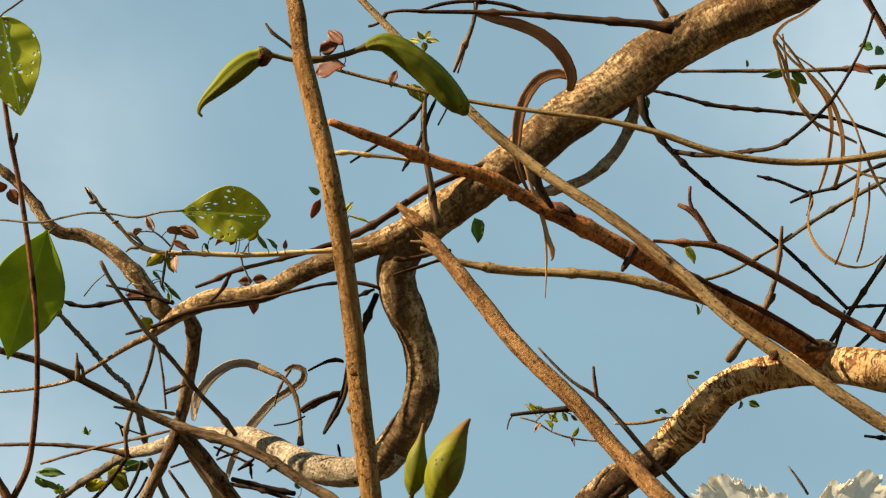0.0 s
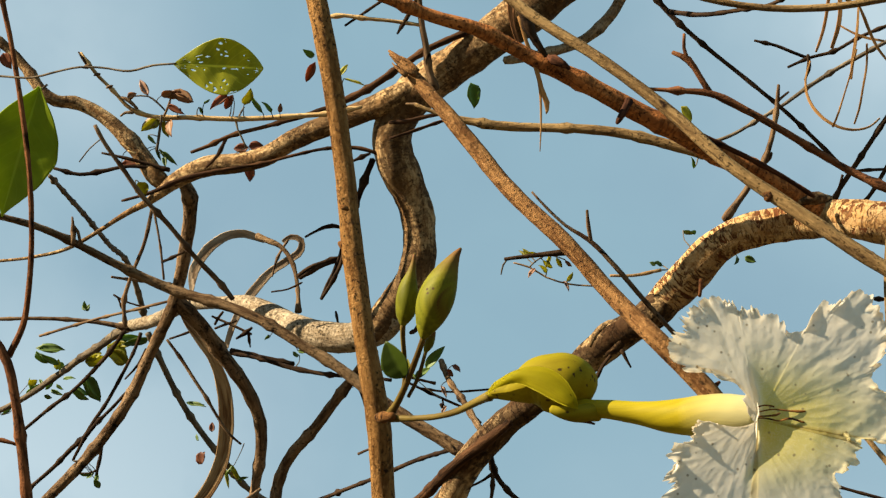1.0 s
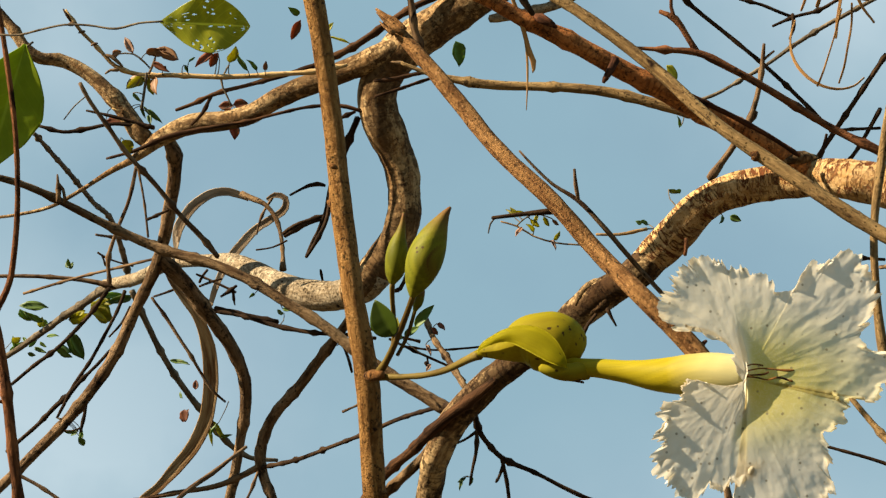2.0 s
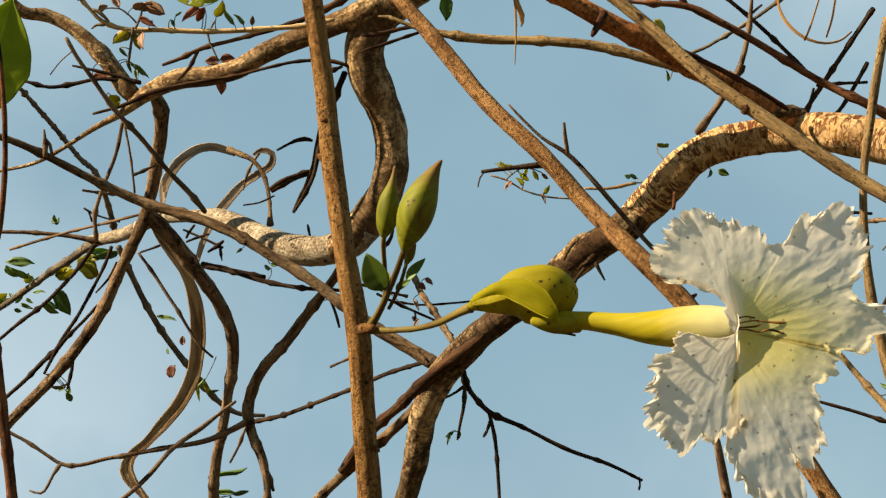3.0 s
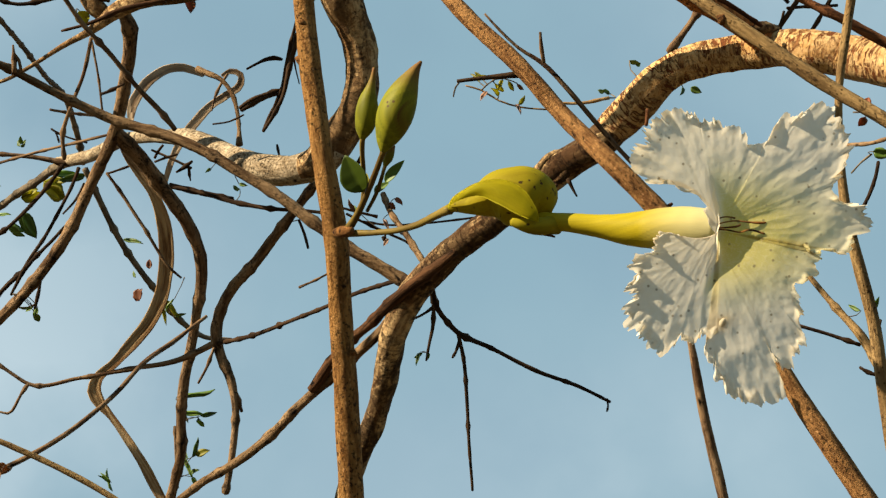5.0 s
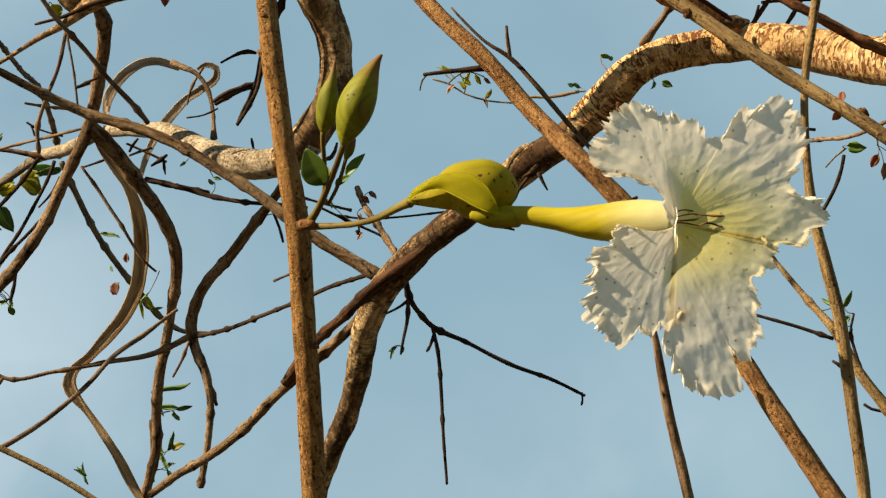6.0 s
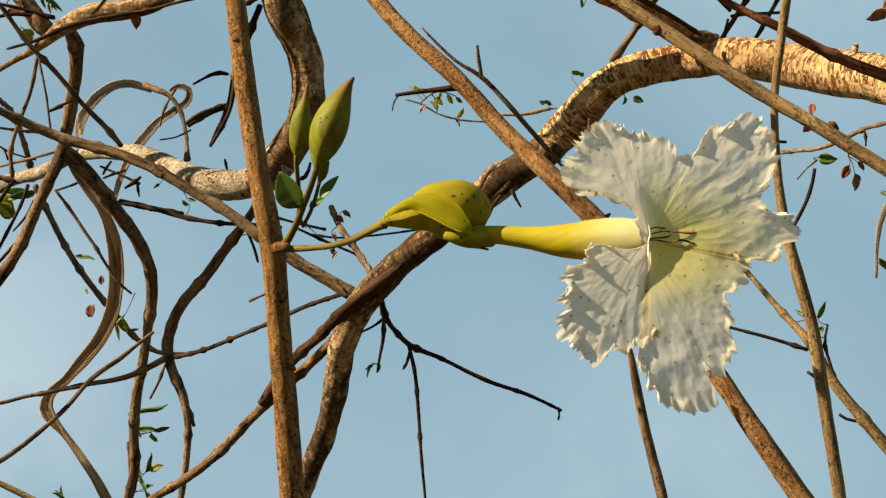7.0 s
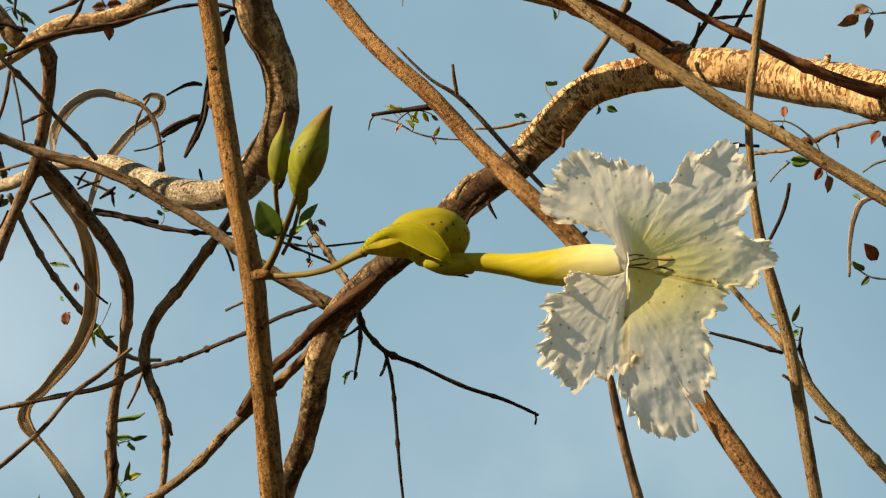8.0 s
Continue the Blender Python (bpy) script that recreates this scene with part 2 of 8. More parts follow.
BUD = bark("green_bud", (0.170, 0.165, 0.010), (0.092, 0.098, 0.006), (0.090, 0.050, 0.010), patch=0.56, across=0.8, along=0.10, rough=0.55, relief=0.15, dots=0.58)
STALK = bark("green_brown_stalk", (0.180, 0.130, 0.028), (0.088, 0.054, 0.014), (0.020, 0.011, 0.004), patch=0.6, along=0.3, rough=0.5, relief=0.25)
SPATHE = bark("spathe_skin", (0.649, 0.557, 0.022), (0.483, 0.428, 0.014), (0.120, 0.085, 0.006), patch=0.68, across=0.4, along=0.2, rough=0.6, relief=0.12, dots=0.62, glow=0.45)
HOOD = bark("hood_skin", (0.310, 0.255, 0.010), (0.225, 0.172, 0.007), (0.090, 0.050, 0.005), patch=0.64, across=0.4, along=0.2, rough=0.65, relief=0.12, dots=0.52, glow=0.3)
TUBE = bark("tube_skin", (0.340, 0.263, 0.009), (0.255, 0.201, 0.007), (0.200, 0.190, 0.010), patch=0.55, across=0.9, along=0.03, rough=0.5, relief=0.12)
STAMEN = bark("stamen_skin", (0.20, 0.085, 0.020), (0.090, 0.035, 0.010), (0.005, 0.002, 0.001), relief=0.2)
GREEN = foliage("green_leaf", (0.160, 0.279, 0.027), (0.072, 0.154, 0.014), glow=0.35)
FGREEN = foliage("young_leaf", (0.190, 0.288, 0.054), (0.094, 0.162, 0.031), glow=0.5)
FYELL = foliage("yellow_green_leaf", (0.480, 0.444, 0.036), (0.276, 0.264, 0.022), glow=0.6)
FRED = foliage("reddish_leaf", (0.300, 0.105, 0.042), (0.180, 0.056, 0.024), glow=0.55)
FPINK = foliage("dry_leaf", (0.352, 0.195, 0.112), (0.195, 0.098, 0.059), glow=0.35)
FBRN = foliage("brown_leaf", (0.412, 0.211, 0.090), (0.259, 0.123, 0.049), glow=0.4)
BIGLEAF = foliage("large_leaf", (0.284, 0.351, 0.013), (0.182, 0.258, 0.008), vein=0.2, glow=0.5, amount=0.74, gloss=0.4, rib_tone=0.45)
FRESH = foliage("fresh_leaf", (0.150, 0.230, 0.012), (0.080, 0.135, 0.007), glow=0.6)
BITLEAF = foliage("bitten_leaf", (0.616, 0.599, 0.029), (0.373, 0.406, 0.017), vein=0.3, glow=0.45, blemish=(0.14, 0.12, 0.02), amount=0.66, gloss=0.45, rib_tone=0.7)


def petal_skin():
    """White crinkled petal, pale yellow in the throat, peppered with small dots, its margin stained, light shining through."""
    m, t, b = nodes_of("petal_skin")
    uv = t.nodes.new("ShaderNodeUVMap")
    uv.uv_map = "along"
    sep = t.nodes.new("ShaderNodeSeparateXYZ")
    link(t, uv.outputs[0], sep.inputs[0])
    col = ramp(t, sep.outputs[0], [(0.02, (0.78, 0.715, 0.575)), (0.22, (0.72, 0.66, 0.41)), (0.55, (0.62, 0.55, 0.20)), (1.0, (0.54, 0.46, 0.09))])
    stain = noise_tex(t, stretched(t, 240, 240), 1, 3)
    edge = ramp(t, sep.outputs[1], [(0.86, (0,)), (1.0, (0.65,))])
    col = mix(t, mix(t, 1.0, ramp(t, stain, [(0.46, (0,)), (0.62, (1,))]), edge, "MULTIPLY"), col, (0.60, 0.46, 0.27))
    veins = noise_tex(t, stretched(t, 340, 340), 1, 4, 0.6, 1.8)
    col = mix(t, ramp(t, veins, [(0.46, (0.0,)), (0.5, (0.22,)), (0.54, (0.0,))]), col, (0.80, 0.75, 0.60))
    v = t.nodes.new("ShaderNodeTexVoronoi")
    v.inputs["Scale"].default_value = 1
    link(t, stretched(t, 400, 400), v.inputs["Vector"])
    pick = t.nodes.new("ShaderNodeSeparateColor")
    link(t, v.outputs["Color"], pick.inputs[0])
    dots = mix(t, 1.0, ramp(t, v.outputs["Distance"], [(0.10, (0.75,)), (0.22, (0,))]), ramp(t, pick.outputs[0], [(0.58, (0,)), (0.64, (1,))]), "MULTIPLY")
    col = mix(t, dots, col, (0.22, 0.17, 0.09))
    link(t, col, b.inputs["Base Color"])
    b.inputs["Roughness"].default_value = 0.6
    b.inputs["Specular IOR Level"].default_value = 0.2
    fine = noise_tex(t, stretched(t, 620, 620), 1, 3)
    bump(t, b, mix(t, 0.5, veins, fine), 0.22, 0.0011)
    tr = t.nodes.new("ShaderNodeBsdfTranslucent")
    link(t, col, tr.inputs["Color"])
    mx = t.nodes.new("ShaderNodeMixShader")
    mx.inputs[0].default_value = 0.70
    link(t, b.outputs[0], mx.inputs[1])
    link(t, tr.outputs[0], mx.inputs[2])
    link(t, mx.outputs[0], t.nodes["Material Output"].inputs["Surface"])
    return m


PETAL = petal_skin()
CURL = bark("petal_curl_skin", (0.74, 0.68, 0.52), (0.66, 0.56, 0.38), (0.42, 0.30, 0.15), patch=0.62, rough=0.6, relief=0.2)


def fade(m, start, end, colour):
    """Lets a material's colour pass to another one along the piece's length."""
    t = m.node_tree
    b = t.nodes["Principled BSDF"]
    old = b.inputs["Base Color"].links[0].from_socket
    uv = t.nodes.new("ShaderNodeUVMap")
    uv.uv_map = "along"
    sep = t.nodes.new("ShaderNodeSeparateXYZ")
    link(t, uv.outputs[0], sep.inputs[0])
    k = ramp(t, sep.outputs[1], [(start, (0,)), (end, (1,))])
    link(t, mix(t, k, old, colour), b.inputs["Base Color"])


fade(TUBE, 0.60, 1.0, (0.46, 0.42, 0.22))
fade(BUD, 0.62, 0.98, (0.150, 0.068, 0.024))


# ---- builders ----
VIEW = Vector((0.0, math.cos(radians(25)), math.sin(radians(25))))


def thing(name, label, category, at=(0, 0, 0)):
    ob = new(name)
    ob.location = at
    ob.empty_display_size = 0.02
    return tagged(ob, label=label, category=category)


def part(name, bm, material, parent, label=""):
    """Links a bmesh as one mesh object under a thing or a part."""
    me = bpy.data.meshes.new(name)
    bm.normal_update()
    bm.to_mesh(me)
    bm.free()
    for poly in me.polygons:
        poly.use_smooth = True
    me.materials.append(material)
    ob = new(name, me)
    ob.parent = parent
    home = parent
    while home:
        ob.matrix_parent_inverse = ob.matrix_parent_inverse @ home.matrix_basis.inverted()
        home = home.parent if home.parent and home.parent.type == "EMPTY" else None
    return tagged(ob, label=label)


def spline(points, step):
    """A smooth line through rows of x, y, z, radius, resampled about every step metres; tangents by chord length."""
    p = np.array(points, float)
    chord = np.maximum(np.linalg.norm(np.diff(p[:, :3], axis=0), axis=1), 1e-6)
    slope = np.diff(p, axis=0) / chord[:, None]
    tan = np.vstack([slope[:1], (slope[:-1] * chord[1:, None] + slope[1:] * chord[:-1, None]) / (chord[1:] + chord[:-1])[:, None], slope[-1:]])
    out = []
    for i in range(len(p) - 1):
        n = min(max(2, int(chord[i] / step)), 120)
        for t in np.arange(n) / n:
            h = (2 * t**3 - 3 * t**2 + 1, (t**3 - 2 * t**2 + t) * chord[i], 3 * t**2 - 2 * t**3, (t**3 - t**2) * chord[i])
            q = h[0] * p[i] + h[1] * tan[i] + h[2] * p[i + 1] + h[3] * tan[i + 1]
            q[3] = max(q[3], 0.6 * min(p[i][3], p[i + 1][3]))
            out.append(q)
    out.append(p[-1])
    return np.array(out)


def sweep(points, sides=10, step=0.004, rough=0.06, grain=60.0, nodes=0.0, flat=0.0, seed=0, wobble=0.0, ribs=0, rib=0.0):
    """A branch: rings round a centre line, swollen at its nodes, with an uneven skin; flat > 0 makes a thin curled strip."""
    rng = random.Random(seed * 7919 + 13)
    c = spline(points, step)
    n = len(c)
    xyz = [Vector(q[:3]) for q in c]
    length = np.zeros(n)
    for i in range(1, n):
        length[i] = length[i - 1] + (xyz[i] - xyz[i - 1]).length
    if wobble:
        for i in range(1, n - 1):
            w = noise.noise_vector(xyz[i] * 22 + Vector((seed, 0, 0)))
            xyz[i] = xyz[i] + w * wobble * c[i][3]
    knots = []
    if nodes:
        at = rng.uniform(0.2, 0.8) * nodes
        while at < length[-1]:
            knots.append((at, rng.uniform(0.4, 0.95)))
            at += nodes * rng.uniform(0.6, 1.5)
    bm = bmesh.new()
    uv, way = bm.loops.layers.uv.new("bark"), bm.loops.layers.uv.new("along")
    rings, side = [], None
    for i in range(n):
        tan = (xyz[min(i + 1, n - 1)] - xyz[max(i - 1, 0)]).normalized()
        if flat:
            side = tan.cross(VIEW).normalized()
        elif side is None:
            side = tan.orthogonal().normalized()
        else:
            side = (side - tan * side.dot(tan)).normalized()
        up = tan.cross(side)
        r = c[i][3]
        for at, amount in knots:
            d = (length[i] - at) / (0.6 * r + 0.0008)
            if abs(d) < 3:
                r *= 1 + amount * min(1, 0.0014 / c[i][3]) ** 1.1 * math.exp(-d * d)
        ring = []
        for k in range(sides):
            a = 2 * math.pi * k / sides
            if flat:
                x, y = math.cos(a), math.sin(a) * flat
                y += 0.35 * (x * x - 0.5)
                v = side * x + up * y
            else:
                v = side * math.cos(a) + up * math.sin(a)
            q = xyz[i] + v * r * (1 + rib * math.cos(ribs * a))
            e = noise.fractal(q * grain + Vector((0, seed * 3.1, 0)), 0.8, 2.0, 3)
            ring.append(bm.verts.new(q + v * (r * rough * e)))
        rings.append(ring)
    for i in range(n - 1):
        girth = 2 * math.pi * max(c[i][3], 1e-4)
        for k in range(sides):
            f = bm.faces.new((rings[i][k], rings[i][(k + 1) % sides], rings[i + 1][(k + 1) % sides], rings[i + 1][k]))
            for loop, (u, v) in zip(f.loops, ((k, i), (k + 1, i), (k + 1, i + 1), (k, i + 1))):
                loop[uv].uv = (u / sides * girth + seed * 0.37, length[v] + seed * 0.53)
                loop[way].uv = (u / sides, length[v] / length[-1])
    for ring, row, s in ((rings[0], c[0], -1), (rings[-1], c[-1], 1)):
        mid = sum((v.co for v in ring), Vector()) / sides
        way = (xyz[-1] - xyz[-2]) if s > 0 else (xyz[0] - xyz[1])
        tip = bm.verts.new(mid + way.normalized() * row[3] * 0.45)
        for k in range(sides):
            pair = (ring[k], ring[(k + 1) % sides]) if s > 0 else (ring[(k + 1) % sides], ring[k])
            bm.faces.new((*pair, tip))
    return bm


COUNT = [0]


def branch(parent, name, material, points, label="", **shape):
    COUNT[0] += 1
    radius = max(p[3] for p in points)
    kind = dict(sides=8 if radius < 0.003 else 12 if radius < 0.007 else 22, step=0.0035 if radius < 0.007 else 0.0026,
                rough=0.10 if radius < 0.004 else 0.07, grain=150 if radius < 0.004 else 80, seed=COUNT[0], wobble=0.25 if radius < 0.003 else 0.12)
    if radius < 0.0065 and "nodes" not in shape and "flat" not in shape:
        kind["nodes"] = 0.022 if radius < 0.0025 else 0.030
    kind.update(shape)
    return part(name, sweep(points, **kind), material, parent, label)


def leaf_bm(length, width, rows=10, cols=6, fold=0.25, droop=0.2, wave=0.0, holes=0.0, seed=0, point=1.0, peak=0.4):
    """A leaf along +y from its base at the origin, facing +z; holes > 0 opens insect bites."""
    bm = bmesh.new()
    uv = bm.loops.layers.uv.new("bark")
    grid = []
    for i in range(rows + 1):
        s = i / rows
        half = width / 2 * math.sin(math.pi * s ** (math.log(0.5) / math.log(peak))) ** (0.8 * point) if 0 < s < 1 else 0.0
        half = max(half, width * 0.012)
        row = []
        for j in range(-cols, cols + 1):
            t = j / cols
            edge = 1 + 0.035 * noise.noise(Vector((s * 9, 1.7 if j > 0 else 5.1, seed)))
            x = half * t * edge
            z = fold * abs(x) - droop * length * s * s + wave * width * math.sin(s * 9 + seed) * t * t
            z += 0.02 * width * noise.noise(Vector((x * 90, s * 7, seed)))
            row.append(bm.verts.new((x, length * s, z)))
        grid.append(row)
    for i in range(rows):
        for j in range(2 * cols):
            if holes and 1 < i < rows - 2 and 0 < j < 2 * cols - 1:
                k = noise.noise(Vector((j / cols * 9 + seed * 5, i / rows * 20, seed)))
                near = noise.noise(Vector((j / cols * 2.2 + seed, i / rows * 4, 3.3)))
                if k > 0.55 - holes and near > 0.02:
                    continue
            f = bm.faces.new((grid[i][j], grid[i][j + 1], grid[i + 1][j + 1], grid[i + 1][j]))
            for loop, (a, b) in zip(f.loops, ((j, i), (j + 1, i), (j + 1, i + 1), (j, i + 1))):
                loop[uv].uv = (a / (2 * cols), b / rows)
    loose = [v for v in bm.verts if not v.link_faces]
    bmesh.ops.delete(bm, geom=loose, context="VERTS")
    bmesh.ops.solidify(bm, geom=bm.faces[:], thickness=width * 0.012)
    return bm


SMALL = {}


def leaf_pose(base, tip, tilt):
    base, tip = Vector(base), Vector(tip)
    y = (tip - base).normalized()
    z = (-VIEW - y * (-VIEW).dot(y)).normalized()
    x = y.cross(z)
    m = Matrix((x, y, z)).transposed().to_4x4()
    return Matrix.Translation(base) @ m @ Matrix.Rotation(radians(tilt), 4, "Y"), (tip - base).length


def small_leaf(parent, material, base, tip, width, tilt=0.0):
    """One small leaf; alike leaves share a mesh of unit size."""
    kind = (material.name, int(abs(tilt)) % 3)
    if kind not in SMALL:
        bm = leaf_bm(1, 1, rows=6, cols=2, fold=0.3, droop=(0.05, 0.18, -0.12)[kind[1]], wave=0.05, seed=kind[1])
        me = bpy.data.meshes.new("leaf")
        bm.to_mesh(me)
        bm.free()
        for poly in me.polygons:
            poly.use_smooth = True
        me.materials.append(material)
        SMALL[kind] = me
    ob = new("leaf", SMALL[kind])
    m, length = leaf_pose(base, tip, tilt)
    ob.parent = parent
    ob.matrix_basis = m @ Matrix.Diagonal((width / max(math.cos(radians(tilt)), 0.5), length, length, 1))
    return ob


def patch(upper, lower, bulge, rows=16, cols=30, thick=0.0004):
    """A bulging blade of skin between two lines, swelling towards the viewer."""
    bm = bmesh.new()
    uv = bm.loops.layers.uv.new("bark")
    a, b = (np.array([q[:3] for q in spline([(*p, 0) for p in line], 0.0002)]) for line in (upper, lower))
    grid = []
    for i in range(cols + 1):
        u = i / cols
        p, q = a[int(u * (len(a) - 1))], b[int(u * (len(b) - 1))]
        row = []
        for j in range(rows + 1):
            t = j / rows
            w = Vector(p + (q - p) * t) - VIEW * (bulge * math.sin(math.pi * t) * math.sin(math.pi * min(1, u * 0.9 + 0.1)) ** 0.7)
            row.append(bm.verts.new(w + noise.noise_vector(w * 160) * 0.00025))
        grid.append(row)
    for i in range(cols):
        for j in range(rows):
            f = bm.faces.new((grid[i][j], grid[i + 1][j], grid[i + 1][j + 1], grid[i][j + 1]))
            for loop, (x, y) in zip(f.loops, ((i, j), (i + 1, j), (i + 1, j + 1), (i, j + 1))):
                loop[uv].uv = (y / rows * 0.01, x / cols * 0.03)
    bmesh.ops.solidify(bm, geom=bm.faces[:], thickness=thick)
    return bm


def throat(x, y):
    """How deep a place of the corolla lies in the flower's throat, 0 to 1; its near lip is a sharp edge."""
    lip = min(1.0, max(0.0, (x + 0.0006 + 0.0012 * noise.noise(Vector((y * 160, 4.2, 0.5))) + 0.35 * max(0.0, abs(y + 0.002) - 0.008)) / 0.0022))
    return lip * lip * (3 - 2 * lip) * math.exp(-((max(0.0, x) / 0.0135) ** 2) - ((y + 0.002) / 0.0105) ** 2)


def lobe(bm, uv, way, mouth, right, up, viewer, heart, bend, rim, seed, rows=64):
    """Adds a crinkled lobe of the corolla between the throat and a rim (x, y round the mouth), with pleats, a frilled margin and curled edges."""
    line = spline([(x, y, 0, 0) for x, y in rim], 0.0003)
    step = np.linalg.norm(np.diff(line[:, :2], axis=0), axis=1)
    dist = np.concatenate([[0], np.cumsum(step)])
    cols = int(dist[-1] / 0.00036)
    at = np.linspace(0, dist[-1], cols + 1)
    edge = np.stack([np.interp(at, dist, line[:, 0]), np.interp(at, dist, line[:, 1])], axis=1)
    grid, flat = [], []
    for i in range(rows + 1):
        s = (i / rows) ** 0.9
        row, marks = [], []
        for j in range(cols + 1):
            e = Vector(edge[j]) - Vector(heart)
            reach = max(e.length, 0.002)
            free = min(1.0, min(at[j], dist[-1] - at[j]) / 0.004) * min(1.0, reach / 0.012)
            margin = free * s**8
            teeth = 0.55 - 1.9 * abs(noise.noise(Vector((at[j] * 210, seed * 5.0, 0)))) - 1.3 * abs(noise.noise(Vector((at[j] * 700, seed * 5.0, 3))))
            roll = free * max(0.0, min(1.0, 2.6 * noise.noise(Vector((at[j] * 210, seed * 7.3, 1.5))) + 0.22))
            over = max(0.0, s - 0.90) / 0.10
            f = s + margin * (0.0022 / reach) * teeth + roll * (0.0011 * s**6 - 0.0030 * over) / reach
            f = 0.01 + 0.99 * f
            q = e * f
            if bend:
                q += (Vector(bend) - Vector(heart) - e * 0.5) * (2 * f * max(0.0, 1 - f) * math.sin(math.pi * j / cols) ** 1.2)
            q += Vector((noise.noise(Vector((at[j] * 420, s * 7, seed))), noise.noise(Vector((at[j] * 420, s * 7, seed + 4))))) * (0.0010 * margin)
            x, y = q + Vector(heart)
            r = math.hypot(x, y)
            rr = min(1.3, r / 0.03)
            z = 0.0035 + (0.20 * x - 2.0 * x * x if x > 0 else 0.17 * x) - 2.6 * max(0.0, abs(y) - 0.010) ** 2
            z -= 0.0088 * throat(x, y)
            turn = math.atan2(y, x)
            body = Vector((x, y, 0.3))
            pleat = noise.noise(Vector((math.cos(turn) * 7.5, math.sin(turn) * 7.5, r * 34)))
            z += rr * (0.00075 * noise.fractal(body * 70 + Vector((0, 0, 2)), 0.8, 2.0, 2) + 0.00016 * (0.5 - 2 * abs(pleat)))
            z += rr * 0.00034 * noise.fractal(body * 190, 0.8, 2.0, 3)
            z += rr * 0.0006 * (0.35 - abs(noise.noise(Vector((math.cos(turn) * 4, math.sin(turn) * 4, 0)) + body * 110)))
            z += free * s**15 * (0.0008 * math.sin(at[j] * 900 + 8 * noise.noise(Vector((at[j] * 110, seed, 0)))) + 0.0024 * noise.noise(Vector((at[j] * 260, seed * 3.0, s * 3))))
            z += roll * 0.0027 * math.sin(2.3 * over) + 0.0006 * math.sin(math.pi * j / cols)
            row.append(bm.verts.new(mouth + right * x + up * y + viewer * z))
            marks.append((x, y, throat(x * 0.50 - 0.0002, (y + 0.002) * 0.72 - 0.002), s * free))
        grid.append(row)
        flat.append(marks)
    for i in range(rows):
        for j in range(cols):
            f = bm.faces.new((grid[i][j], grid[i + 1][j], grid[i + 1][j + 1], grid[i][j + 1]))
            for loop, (a, b) in zip(f.loops, ((i, j), (i + 1, j), (i + 1, j + 1), (i, j + 1))):
                m = flat[a][b]
                loop[uv].uv, loop[way].uv = m[:2], m[2:]


# tan woody shoot bearing a white flower, buds and pods
shoot = thing("flowering_shoot", "tan woody shoot bearing a white flower, buds and pods", "shoot")
branch(shoot, "stem", STEM, [(-0.0693, 0.6733, 2.1433, 0.0031), (-0.0654, 0.6738, 2.1277, 0.00317), (-0.061, 0.6747, 2.0999, 0.00352), (-0.0555, 0.675, 2.0775, 0.00358), (-0.0499, 0.6769, 2.0542, 0.00373), (-0.04, 0.7003, 1.9978, 0.00355), (-0.0372, 0.7074, 1.9721, 0.00382), (-0.0324, 0.7166, 1.939, 0.0038), (-0.028, 0.7298, 1.9146, 0.00438), (-0.0265, 0.7429, 1.8942, 0.00421), (-0.0249, 0.7582, 1.8703, 0.00433), (-0.0232, 0.7784, 1.8387, 0.00455), (-0.0219, 0.7916, 1.818, 0.00467), (-0.0122, 0.8788, 1.0908, 0.00537), (-0.0011, 0.9797, 0.25, 0.0063), (0.0029, 1.0157, -0.05, 0.00746)], nodes=0, wobble=0.04)
branch(shoot, "knot", NODE, [(-0.042, 0.7063, 1.9729, 0.00066), (-0.0402, 0.7068, 1.972, 0.00192), (-0.0382, 0.7069, 1.9718, 0.0023), (-0.0362, 0.7068, 1.972, 0.00088)])
branch(shoot, "knot", NODE, [(-0.0411, 0.6963, 1.9818, 0.00049), (-0.0395, 0.6964, 1.9814, 0.00122), (-0.0381, 0.6967, 1.9807, 0.00049)])
branch(shoot, "knot", NODE, [(-0.0239, 0.7496, 1.8798, 0.00049), (-0.022, 0.7501, 1.8787, 0.00123), (-0.0208, 0.7506, 1.8776, 0.00049)])

# straight brown stem with a splintered broken tip
dstem = thing("broken_stem", "straight brown stem with a splintered broken tip", "stem")
branch(dstem, "stem", STEM2, [(-0.0336, 0.8433, 2.1414, 0.00051), (-0.0295, 0.8426, 2.1368, 0.00154), (-0.0198, 0.8413, 2.1233, 0.00309), (-0.0095, 0.8398, 2.109, 0.00341), (0.0028, 0.838, 2.0908, 0.00349), (0.0196, 0.8352, 2.0654, 0.00356), (0.0428, 0.83, 2.0369, 0.0036), (0.0609, 0.8301, 2.0135, 0.00367), (0.0783, 0.8222, 1.9888, 0.00397), (0.0945, 0.8231, 1.9706, 0.00417), (0.1176, 0.826, 1.9373, 0.00409), (0.1418, 0.831, 1.9036, 0.00377), (0.1558, 0.834, 1.8803, 0.00396), (0.171, 0.839, 1.8565, 0.00427), (0.186, 0.844, 1.8329, 0.00435), (0.2847, 0.9316, 1.0996, 0.00583), (0.3942, 1.0336, 0.25, 0.00684), (0.4328, 1.0696, -0.05, 0.00811)], nodes=0, wobble=0.04)
branch(dstem, "splinter", STEM2, [(-0.0215, 0.838, 2.1256, 0.00149), (-0.0281, 0.8385, 2.1305, 0.00087), (-0.0332, 0.839, 2.1369, 0.00025)], nodes=0)
